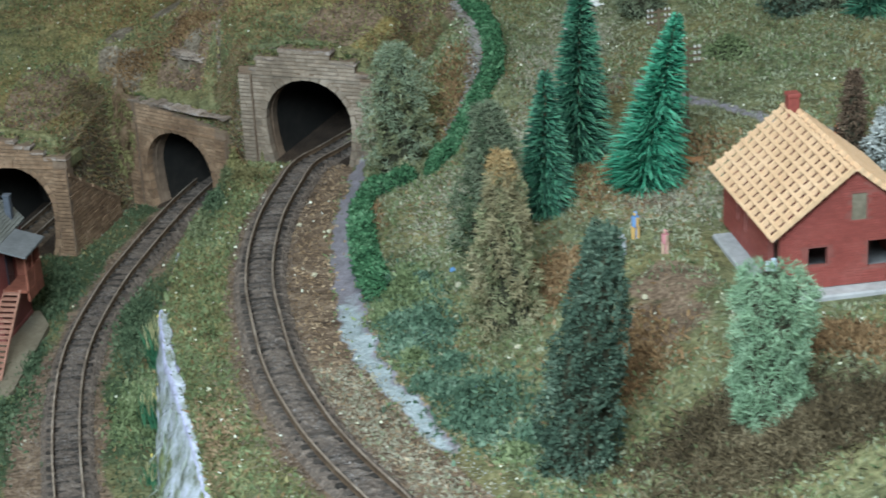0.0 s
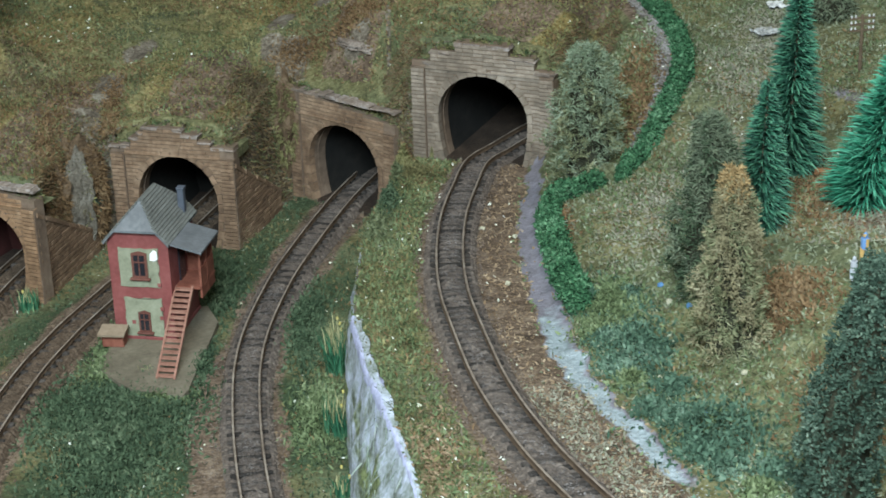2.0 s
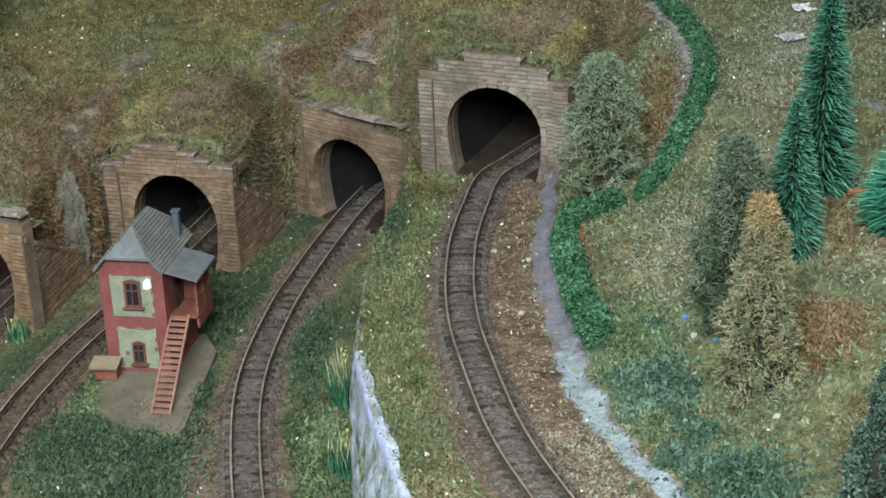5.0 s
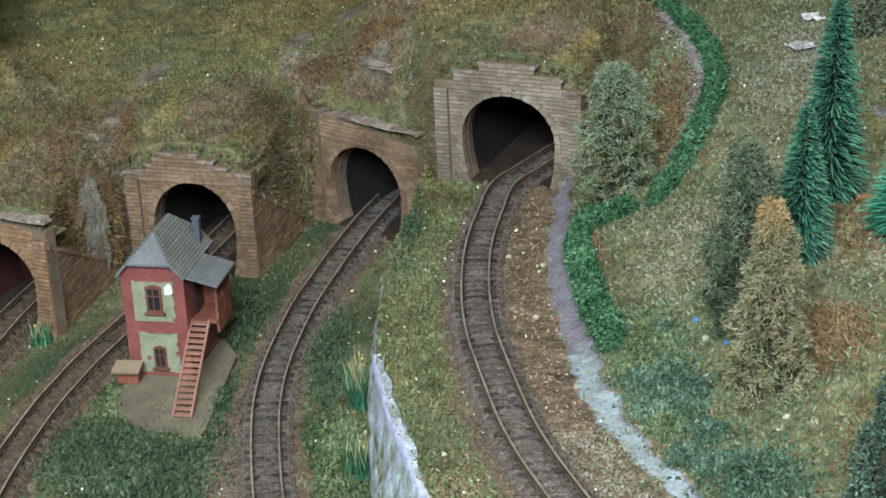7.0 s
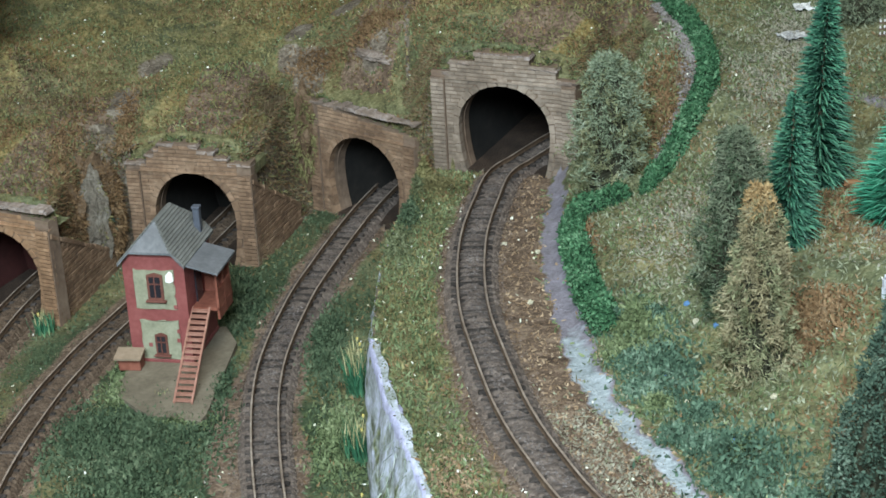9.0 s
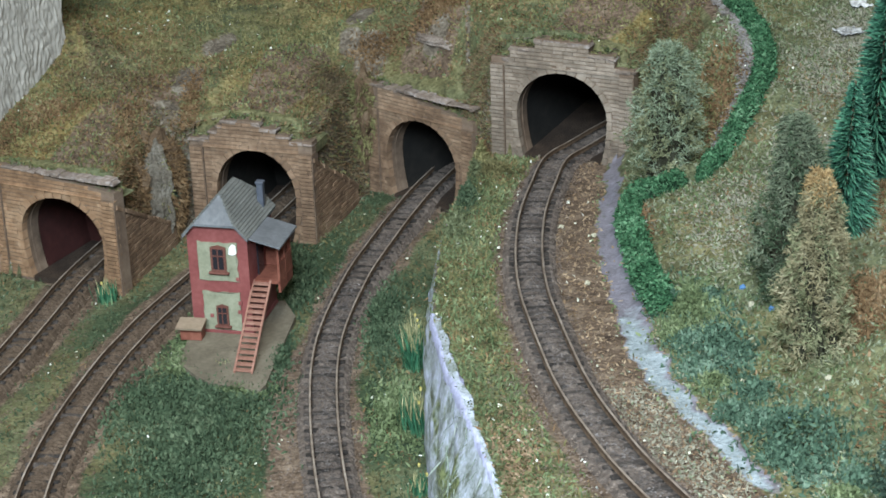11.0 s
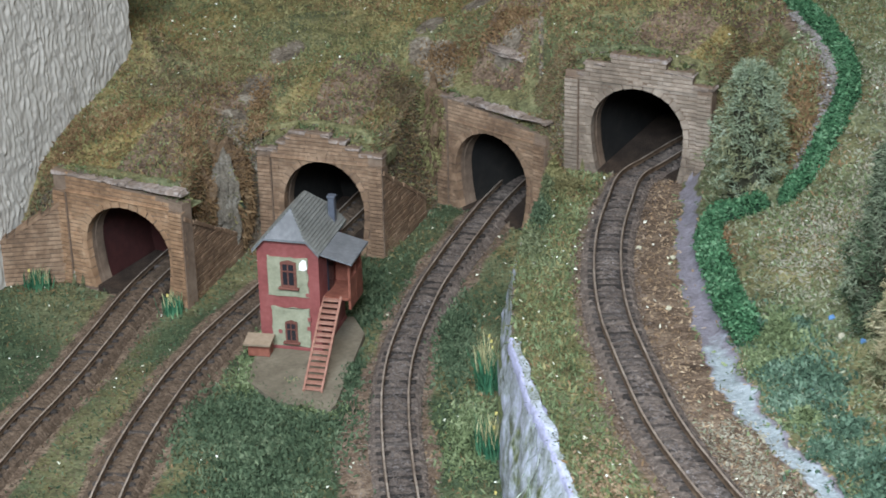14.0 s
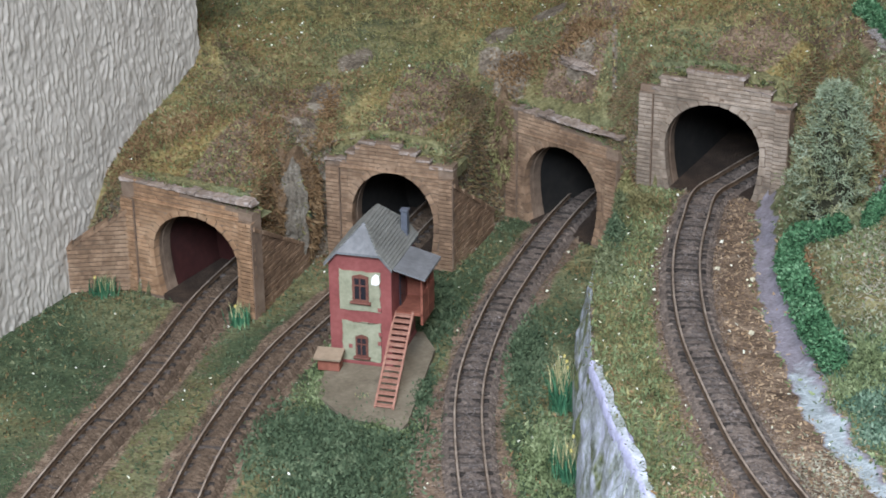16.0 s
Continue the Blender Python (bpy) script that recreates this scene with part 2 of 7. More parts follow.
def front_distance(x, y):
    """Distance from the foot of the hill, plus behind it."""
    line = FRONT + [(0.11, 3.0), (-1.5, 3.0), (-1.5, 0.692)]
    inside = np.zeros(np.shape(x), bool)
    for (ax, ay), (bx, by) in zip(line, line[1:] + line[:1]):
        cut = (ay > y) != (by > y)
        inside ^= cut & (x < ax + (y - ay) / ((by - ay) if by != ay else 1e-12) * (bx - ax))
    return np.abs(line_distance(FRONT, x, y)) * np.where(inside, 1, -1)


def wobble(x, y, scale, seed=0.0):
    """A cheap smooth unevenness between -1 and 1."""
    a = np.sin(x * scale + 1.3 * np.sin(y * scale * 0.7 + seed) + seed)
    c = np.sin(y * scale * 1.13 + 1.7 * np.sin(x * scale * 0.61 - seed) + 2.1 * seed)
    return 0.5 * (a + c)


def lip_x(y):
    """Where the bare plaster of the rock face ends: at the terrace edge, lower down in the near part."""
    xt, xb = along(CLIFF_TOP, y), along(CLIFF_FOOT, y)
    return xb + (xt - xb) * np.interp(y, [0.36, 0.40, 0.46, 0.50], [0.52, 0.67, 0.88, 1.0])


def track_level(y):
    return np.clip(0.030 + (0.735 - y) * 0.095, 0.030, 0.068)


BARE = [(-0.0600, 0.7970, 0.012, 0.020), (-0.0720, 0.7720, 0.012, 0.012), (-0.1470, 0.7400, 0.010, 0.016), (-0.1400, 0.7680, 0.010, 0.020), (-0.1290, 0.8020, 0.010, 0.016), (-0.0700, 0.8060, 0.008, 0.012), (-0.0310, 0.7830, 0.008, 0.009), (-0.0450, 0.8350, 0.012, 0.010), (-0.0660, 0.8250, 0.008, 0.014)]


def bare(x, y):
    """How bare of flock the slope is, 0 to 1."""
    b = np.zeros(np.shape(x))
    for cx, cy, rx, ry in BARE:
        b = np.maximum(b, 1 - smooth(0.35, 1.1, np.hypot((x - cx) / rx, (y - cy) / ry) + 0.2 * wobble(x, y, 260, 4)))
    return b


def hill_top(x):
    return np.interp(x, [-0.24, -0.2, -0.157, -0.14, -0.11, -0.08, -0.06, -0.015, -0.004, 0.025, 0.06, 0.09], [0.034, 0.0465, 0.046, 0.046, 0.0525, 0.0465, 0.0465, 0.047, 0.076, 0.082, 0.076, 0.07])


def rise(r, y):
    """How far the meadow lies above the raised track, by the distance from the path."""
    near = np.interp(r, [0.0, 0.01, 0.02, 0.035, 0.045, 0.068, 0.09, 0.11, 0.20, 0.30], [0.0, 0.0025, 0.004, 0.0045, 0.009, 0.022, 0.029, 0.028, 0.026, 0.026])
    far = np.interp(r, [0.0, 0.01, 0.02, 0.04, 0.06, 0.087, 0.11, 0.126, 0.20, 0.30], [0.0, 0.0065, 0.0135, 0.0205, 0.027, 0.034, 0.037, 0.044, 0.050, 0.054])
    return near + (far - near) * smooth(0.46, 0.60, y)


def height(x, y):
    xt, xb, xp = along(CLIFF_TOP, y), along(CLIFF_FOOT, y), along(PATH_LINE, y)
    level = track_level(y)
    r = x - xp
    right = level + rise(r, y) + 0.1 * np.clip(y - 0.6, 0, 0.25) * smooth(0.02, 0.1, r) + 0.030 * smooth(0.635, 0.71, y) * np.exp(-((x - 0.088) / 0.026) ** 2)
    yard = smooth(0.150, 0.158, x) * (1 - smooth(0.222, 0.232, x)) * smooth(0.424, 0.432, y) * (1 - smooth(0.506, 0.516, y))
    right = right + (0.0818 - right) * yard
    right = right + (1 - 0.8 * yard) * (0.0015 * wobble(x, y, 60, 1) + 0.0009 * wobble(x, y, 210, 3)) * smooth(0.0, 0.03, r)
    low = 0.0007 * wobble(x, y, 90, 2)
    z = low + (right - low) * smooth(0, 1, (x - xb) / np.maximum(xt - xb, 0.003))
    d = front_distance(x, y)
    wide = np.interp(x, [-0.16, -0.15, -0.14, -0.08, -0.066, -0.055, 0.05, 0.07, 0.1], [0.003, 0.016, 0.003, 0.003, 0.014, 0.003, 0.003, 0.03, 0.04])
    steep = np.interp(x, [-0.2, -0.12, -0.03, 0.03], [0.2, 0.35, 0.6, 0.35])
    soft = np.interp(x, [-0.20, -0.1, -0.055, 0.03, 0.06, 0.09], [0.0465, 0.048, 0.050, 0.080, 0.076, 0.07])
    top = hill_top(x) + (soft - hill_top(x)) * smooth(0.004, 0.03, d)
    hill = top + steep * np.clip(d, 0, 0.035) + 0.12 * np.clip(d - 0.035, 0, 0.4) + 0.0022 * wobble(x, y, 75, 3) * smooth(0.004, 0.03, d) + 0.0011 * wobble(x, y, 190, 7) * smooth(0.006, 0.03, d)
    hill = np.maximum(hill, np.where(x > 0.06, right, hill))
    u, w = (x + 0.2363) * 0.374 + (y - 0.6903) * 0.927, (x + 0.2363) * 0.927 - (y - 0.6903) * 0.374
    seam = np.interp(u, [0.0, 0.008, 0.015, 0.022, 0.030, 0.040, 0.054, 0.070, 0.085, 0.100, 0.106], [0.004, 0.0145, 0.024, 0.033, 0.0425, 0.048, 0.0535, 0.057, 0.0615, 0.068, 0.076])
    hill = np.where(u < 0.12, seam + (hill - seam) * smooth(0.001, np.interp(u, [0, 0.03, 0.1], [0.012, 0.018, 0.03]), w), hill)
    return z + (hill - z) * smooth(0.0012, 1, d / wide)


# ---- room ----
WALL_END = 0.104


def room():
    floor = tagged(part("floor", box(-2.2, 3.0, -2.4, 2.4, -1.06, -1.0), FLOORING), "brown wooden floor of the layout room", "floor", kind="structure")
    tagged(part("ceiling", box(-2.2, 3.0, -2.4, 2.4, 1.6, 1.66), WHITE), "plain white painted ceiling", "ceiling", kind="structure")
    tagged(part("wall_north", box(-2.2, 3.0, 2.4, 2.46, -1.0, 1.6), WHITE), "plain white painted wall", "wall", kind="structure")
    tagged(part("wall_south", box(-2.2, 3.0, -2.46, -2.4, -1.0, 1.6), WHITE), "plain white painted wall", "wall", kind="structure")
    tagged(part("wall_east", box(3.0, 3.06, -2.4, 2.4, -1.0, 1.6), WHITE), "plain white painted wall", "wall", kind="structure")
    # the rough wall beside the layout runs slantwise
    nu, nv = 420, 480
    u = np.linspace(-0.13, WALL_END, nu)
    v = np.linspace(-0.02, 0.27, nv)
    U, V = np.meshgrid(u, v)
    rng = np.random.RandomState(4)

    def drift(su, sv):
        """Smooth random values over the wall, with cells of su by sv."""
        g = rng.uniform(-1, 1, (int(0.29 / sv) + 4, int(0.24 / su) + 4))
        a, c = (U + 0.13) / su, (V + 0.02) / sv
        i, j = a.astype(int), c.astype(int)
        p, q = a - i, c - j
        p, q = p * p * (3 - 2 * p), q * q * (3 - 2 * q)
        return (g[j, i] * (1 - p) + g[j, i + 1] * p) * (1 - q) + (g[j + 1, i] * (1 - p) + g[j + 1, i + 1] * p) * q

    phase = U / 0.0031 + 0.95 * drift(0.0065, 0.0120) + 0.50 * drift(0.0032, 0.0065) + 0.12 * drift(0.0014, 0.0030)
    rib = np.abs(2 * (phase - np.floor(phase)) - 1) ** 2.0
    fork = U / 0.0047 + V / 0.016 + 1.1 * drift(0.006, 0.009) + 0.4 * drift(0.0028, 0.005)
    lump = np.abs(2 * (fork - np.floor(fork)) - 1) ** 3.0
    knot = drift(0.0022, 0.0045)
    rel = 0.00080 * np.maximum(rib * (0.5 + 0.6 * knot), 0.9 * lump * (0.45 + 0.7 * drift(0.003, 0.005))) + 0.00042 * np.abs(drift(0.0030, 0.0048)) + 0.00016 * drift(0.0012, 0.0016) + 0.0003 * drift(0.010, 0.016)
    ox, oy = -0.2363, 0.6903
    dx, dy = 0.374, 0.927
    X = ox + U * dx + rel * dy
    Y = oy + U * dy - rel * dx
    verts = np.stack([X.ravel(), Y.ravel(), V.ravel()], 1)
    faces = [(j * nu + i, j * nu + i + 1, (j + 1) * nu + i + 1, (j + 1) * nu + i) for j in range(nv - 1) for i in range(nu - 1)]
    w = tagged(raw("wall_west", verts.tolist(), faces, WALLPAPER, smooth=True), "white wall with rough worked plaster relief", "wall", kind="structure")
    # plain rest of that wall, behind and around
    bm = bmesh.new()
    add_box(bm, -2.2, WALL_END, 0.0025, 0.06, -1.0, 1.6)
    add_box(bm, WALL_END - 0.06, WALL_END, 0.06, 1.6, -1.0, 1.6)
    back = tagged(part("wall_west_body", bm, WALLPAPER), "white plastered wall behind the layout", "wall", kind="structure")
    back.matrix_basis = Matrix.Translation((ox, oy, 0)) @ Matrix.Rotation(math.atan2(dy, dx), 4, "Z")


room()

# ---- ground ----
GX0, GX1, GY0, GY1, GS = -0.34, 0.50, 0.24, 1.10, 0.002


def ground():
    xs = np.arange(GX0, GX1, GS)
    ys = np.arange(GY0, GY1, GS)
    X, Y = np.meshgrid(xs, ys)
    Z = height(X, Y)
    nx, ny = len(xs), len(ys)
    keep = np.ones((ny - 1, nx - 1), bool)
    xc, yc = X[:-1, :-1] + GS / 2, Y[:-1, :-1] + GS / 2
    zc = np.minimum(np.minimum(Z[:-1, :-1], Z[1:, 1:]), np.minimum(Z[1:, :-1], Z[:-1, 1:]))
    for k, ((ax, ay), (bx, by), base) in enumerate(PORTALS):
        l = math.hypot(bx - ax, by - ay)
        ux, uy = (bx - ax) / l, (by - ay) / l
        px, py = xc - (ax + bx) / 2, yc - (ay + by) / 2
        lx, ly = px * ux + py * uy, -px * uy + py * ux
        keep &= ~((np.abs(lx - ARCH_SHIFT[k]) < 0.0215) & (ly > -0.0005) & (ly < 0.014) & (zc < base + 0.0385))
        zm = np.maximum(np.maximum(Z[:-1, :-1], Z[1:, 1:]), np.maximum(Z[1:, :-1], Z[:-1, 1:]))
        keep &= ~((np.abs(lx - ARCH_SHIFT[k]) < 0.0225) & (ly > -0.005) & (ly < 0.014) & (zm > base + 0.0024) & (zc < base + 0.0385))
        keep &= ~((np.abs(lx) < l / 2 - 0.001) & (ly > 0.0) & (ly < 0.0065))
    idx = np.arange(nx * ny).reshape(ny, nx)
    q = np.stack([idx[:-1, :-1], idx[:-1, 1:], idx[1:, 1:], idx[1:, :-1]], -1)[keep]
    me = bpy.data.meshes.new("ground")
    me.from_pydata(np.stack([X.ravel(), Y.ravel(), Z.ravel()], 1).tolist(), [], q.tolist())
    me.polygons.foreach_set("use_smooth", [True] * len(me.polygons))
    x, y = X.ravel(), Y.ravel()
    d = front_distance(x, y)
    xt, xb, xp = along(CLIFF_TOP, y), along(CLIFF_FOOT, y), along(PATH_LINE, y)
    brown = np.zeros_like(x)
    for tr in (TRACK_1, TRACK_2, TRACK_3, TRACK_4):
        brown = np.maximum(brown, 1 - smooth(0.0085, 0.0175, np.abs(line_distance(tr, x, y)) + 0.002 * wobble(x, y, 110, 3)))
    t3 = line_distance(TRACK_3, x, y)
    brown = np.maximum(brown, 0.9 * (1 - smooth(0.018, 0.026, -t3 + 0.003 * wobble(x, y, 120, 5))) * (t3 < 0) * (1 - smooth(0.59, 0.62, y)))
    t4 = line_distance(TRACK_4, x, y)
    brown = np.maximum(brown, 0.55 * (1 - smooth(0.010, 0.022, np.abs(t4))) * (1 - smooth(0.46, 0.54, y)) * (x > lip_x(y)))
    brown = np.maximum(brown, smooth(-0.002, 0.006, t4) * (1 - smooth(-0.006, 0.0, x - xp)) * (x > xb) * (d < 0))
    wide = np.interp(y, [0.3, 0.46, 0.50, 0.54, 0.62, 0.68], [0.0037, 0.0037, 0.0046, 0.0050, 0.0044, 0.0030])
    ragged = x - xp + 0.0014 * wobble(x, y, 200, 1) + 0.0010 * wobble(x, y, 520, 2)
    grey = (1 - smooth(wide * 0.3, wide * 1.6, np.abs(ragged))) * (d < 0) * smooth(0.380, 0.412, y + 0.006 * wobble(x, y, 300, 4))
    verge = [(0.0862, 0.7952), (0.0919, 0.7619), (0.0942, 0.7219), (0.0944, 0.6939), (0.0928, 0.6846)]
    brown = np.maximum(brown, 0.9 * (1 - smooth(0.0020, 0.0055, np.abs(line_distance(verge, x, y)))))
    grey = np.maximum(grey, 0.35 * (1 - smooth(0.0010, 0.0030, np.abs(line_distance(verge, x, y)))))
    lane = [(0.1497, 0.6702), (0.1734, 0.6116), (0.1841, 0.6004), (0.1921, 0.5798), (0.2311, 0.5391)]
    grey = np.maximum(grey, 0.55 * (1 - smooth(0.0022, 0.0048, np.abs(line_distance(lane, x, y)))))
    for cx, cy, rad in ((0.1270, 0.4300, 0.026), (0.1360, 0.4560, 0.022), (0.1513, 0.5832, 0.022), (0.1417, 0.5298, 0.015), (0.1444, 0.6562, 0.012)):
        brown = np.maximum(brown, 0.85 * (1 - smooth(rad * 0.3, rad, np.hypot(x - cx, y - cy))))
    face = (x > xb - 0.001) * (x < lip_x(y) + 0.0005)
    rock = np.maximum(face * 1.0, smooth(-0.002, 0.001, d) * (1 - smooth(0.004, 0.010, d)) * (x < 0.05))
    rock = np.maximum(rock, bare(x, y) * (d > 0))
    dry = smooth(0.0, 0.012, d) * (0.45 + 0.35 * wobble(x, y, 50, 5))
    deep = ((d < 0) & (x < xb)) * (0.5 + 0.5 * wobble(x, y, 45, 6))
    pale = 0.8 * (1 - smooth(wide * 0.2, wide * 1.5, np.abs(ragged + 0.0006))) * (d < 0) * (1 - smooth(0.50, 0.58, y)) * smooth(0.380, 0.412, y + 0.006 * wobble(x, y, 300, 4))
    for name, a in (("pale", pale), ("brown", brown), ("grey", grey), ("rock", rock), ("dry", dry), ("deep", deep)):
        at = me.attributes.new(name, "FLOAT", "POINT")
        at.data.foreach_set("value", np.clip(a, 0, 1).astype(np.float32))
    me.materials.append(GROUND)
    me.update()
    tagged(new("ground", me), "modelled landscape of green and brown flock over plaster", "ground", kind="structure")
    caps = [(0, -1.0, 0.7, 0.0452), (0, -1.0, -0.3, 0.0478), (1, -1.0, 1.0, 0.0452), (1, -0.8, 0.8, 0.0484), (2, -1.0, 1.0, 0.0460), (2, -1.0, 0.0, 0.0492), (3, -1.0, 1.0, 0.0452), (3, -0.75, 0.75, 0.0484), (3, -0.36, 0.36, 0.0528)]
    for k, a, b, z in caps:
        (ax, ay), (bx, by), base = PORTALS[k]
        l = math.hypot(bx - ax, by - ay) / 2
        ob = part("ground_cap", box(a * l, b * l, 0.0035, 0.018, base + z - 0.006, base + z, 0.0008), GROUND)
        ob.matrix_basis = Matrix.Translation(((ax + bx) / 2, (ay + by) / 2, 0)) @ Matrix.Rotation(math.atan2(by - ay, bx - ax), 4, "Z")
        tagged(ob, "flocked soil behind the tunnel front", "ground", kind="structure")
    # soil that closes the slope behind each tunnel front
    for k, ((ax, ay), (bx, by), base) in enumerate(PORTALS):
        l = math.hypot(bx - ax, by - ay)
        ux, uy = (bx - ax) / l, (by - ay) / l
        u = np.linspace(-l / 2 + 0.0005, l / 2 - 0.0005, 60)
        at = lambda v: ((ax + bx) / 2 + ux * u - uy * v, (ay + by) / 2 + uy * u + ux * v)
        verts, rows = [], ((0.0061, None), (0.0066, 0.0090), (0.0100, 0.0105), (0.0150, 0.0150))
        for v, h in rows:
            px, py = at(v)
            pz = np.full(60, base + 0.0400) if h is None else np.maximum(height(*at(h)) + (0.0004 if v < 0.014 else -0.0015) + 0.0004 * wobble(px, py, 900, 2), base + 0.0405)
            verts += np.stack([px, py, pz], 1).tolist()
        faces = [(j * 60 + i, j * 60 + i + 1, (j + 1) * 60 + i + 1, (j + 1) * 60 + i) for j in range(3) for i in range(59)]
        tagged(raw("ground_edge", verts, faces, GROUND, smooth=True), "flocked soil edge above the tunnel front", "ground", kind="structure")
    bm = bmesh.new()
    add_box(bm, -0.225, GX1, GY0, GY1 + 0.3, -1.0, -0.012)
    tagged(part("baseboard", bm, WOOD), "plain wooden plinth that carries the layout", "plinth", kind="structure")


ground()


# ---- railway tracks ----
BED = surface("bed_dirt", (0.035, 0.027, 0.023), (0.105, 0.083, 0.071), (0.19, 0.155, 0.134), 260, bump_mm=0.5, fine=4.0)


RUSTY_RAIL = surface("rusty_rail_side", (0.035, 0.022, 0.014), (0.085, 0.055, 0.036), (0.15, 0.105, 0.07), 220, rough=0.7, metal=0.1, bump_mm=0.05)


def railway_track(pts, level, label, bed=BED, dust=0.0):
    line = spline(pts, 0.002)
    xy = line[:, :2]
    tan = np.gradient(xy, axis=0)
    tan /= np.linalg.norm(tan, axis=1)[:, None]
    nor = np.stack([-tan[:, 1], tan[:, 0]], 1)
    z = level(xy[:, 1])
    root = thing("railway_track", Matrix.Identity(4), label, "track")
    prof = [(-0.0005, 0.0), (-0.00022, 0.0004), (-0.00022, 0.0011), (-0.00033, 0.0013), (-0.00033, 0.0018), (0.00033, 0.0018), (0.00033, 0.0013), (0.00022, 0.0011), (0.00022, 0.0004), (0.0005, 0.0)]
    for side in (-0.0048, 0.0048):
        verts, faces, n = [], [], len(prof)
        for k in range(len(xy)):
            for a, b in prof:
                verts.append((*(xy[k] + nor[k] * (side + a)), z[k] + 0.0019 + b))
        for k in range(len(xy) - 1):
            for i in range(n - 1):
                faces.append((k * n + i, (k + 1) * n + i, (k + 1) * n + i + 1, k * n + i + 1))
        rail = raw("rail", verts, faces, RUSTY_RAIL, root)
        rail.data.materials.append(RAIL)
        for f in rail.data.polygons:
            if f.index % (n - 1) == 4:
                f.material_index = 1
    # the bed: dirt up to the sleepers' tops, lower beside the rails
    off = [-0.0104, -0.0092, -0.0080, -0.0066, -0.0057, -0.0050, -0.0042, -0.0034, -0.0024, -0.0012, 0.0, 0.0012, 0.0024, 0.0034, 0.0042, 0.0050, 0.0057, 0.0066, 0.0080, 0.0092, 0.0104]
    lift = [-0.0022, -0.0007, 0.0004, 0.0009, 0.0007, 0.0003, 0.0004, 0.0010, 0.0014, 0.0016, 0.0016, 0.0016, 0.0014, 0.0010, 0.0004, 0.0003, 0.0007, 0.0009, 0.0004, -0.0007, -0.0022]
    fine = spline(pts, 0.0009)[:, :2]
    ft = np.gradient(fine, axis=0)
    ft /= np.linalg.norm(ft, axis=1)[:, None]
    fz = level(fine[:, 1])
    rn = np.random.RandomState(len(xy))
    verts, faces, n = [], [], len(off)
    for k in range(len(fine)):
        jit = rn.normal(0, 0.00020, n)
        heap = 0.00032 * wobble(fine[k, 0] + np.array(off), fine[k, 1] + np.zeros(n), 260, 3.0)
        for i in range(n):
            verts.append((fine[k, 0] - ft[k, 1] * off[i], fine[k, 1] + ft[k, 0] * off[i], fz[k] + lift[i] + dust * (lift[i] > 0) + (jit[i] + heap[i]) * (0.2 if i in (0, n - 1) else 1)))
    for k in range(len(fine) - 1):
        for i in range(n - 1):
            faces.append((k * n + i, (k + 1) * n + i, (k + 1) * n + i + 1, k * n + i + 1))
    raw("ballast_bed", verts, faces, bed, root, label="brown dirt bed")
    step = 0.0058
    s = np.concatenate([[0], np.cumsum(np.linalg.norm(np.diff(xy, axis=0), axis=1))])
    bm = box(-0.0072, 0.0072, -0.0010, 0.0010, -0.0006, 0.0018, 0.0003)
    first = None
    rng = random.Random(3)
    for q in np.arange(0.003, s[-1] - 0.003, step):
        px, py, pz = np.interp(q, s, xy[:, 0]), np.interp(q, s, xy[:, 1]), np.interp(q, s, z)
        a = math.atan2(np.interp(q, s, nor[:, 1]), np.interp(q, s, nor[:, 0])) + rng.uniform(-0.03, 0.03)
        if first is None:
            first = part("sleeper", bm, SLEEPER, root)
            ob = first
        else:
            ob = new("sleeper", first.data)
            ob.parent = root
        ob.matrix_basis = Matrix.Translation((px, py, pz + rng.uniform(-0.0004, 0.0001))) @ Matrix.Rotation(a, 4, "Z")
    return root


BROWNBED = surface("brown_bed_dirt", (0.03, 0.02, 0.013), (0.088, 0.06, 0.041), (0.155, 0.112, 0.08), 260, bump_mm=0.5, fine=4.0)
flat = lambda y: np.full(np.shape(y), 0.0012)
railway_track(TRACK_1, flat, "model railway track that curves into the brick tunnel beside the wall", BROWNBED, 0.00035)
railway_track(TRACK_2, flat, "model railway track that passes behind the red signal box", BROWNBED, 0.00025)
railway_track(TRACK_3, flat, "model railway track in brown ballast below the rock face")
railway_track(TRACK_4, lambda y: track_level(y) + 0.0012, "model railway track on the raised grassy terrace")


# ---- tunnel portals ----
AR, AV, AZ = 0.0205, 0.0190, 0.0206


def half_width(z, ar=AR):
    """Half the width of the opening below its springing, where it draws in like a horseshoe."""
    return ar * math.sqrt(1 - ((AZ - max(z, 0.0)) / 0.040) ** 2)


def arch(ar=AR, n=22):
    """Outline of the opening, from the right foot over the crown to the left foot."""
    foot = [(half_width(z, ar), z) for z in (-0.003, 0.001, 0.005, 0.009, 0.013, 0.017)]
    pts = list(foot)
    for i in range(n + 1):
        a = math.pi * i / n
        pts.append((ar * math.cos(a), AZ + AV * math.sin(a)))
    return pts + [(-x, z) for x, z in foot[::-1]]


def inside_arch(x, z, grow=0.0, ar=AR, vault=AV):
    if z < AZ:
        return abs(x) < half_width(z, ar) + grow
    return math.hypot(x / (ar + grow), (z - AZ) / (vault + grow)) < 1


BRICK_MESH = {}


def brick_mesh(material):
    """One block with worn edges, shared by all bricks of a stone."""
    if material.name not in BRICK_MESH:
        bm = box(-0.5, 0.5, -0.5, 0.5, -0.5, 0.5, 0.06)
        me = bpy.data.meshes.new("brick")
        bm.to_mesh(me)
        bm.free()
        me.materials.append(material)
        BRICK_MESH[material.name] = me
    return BRICK_MESH[material.name]


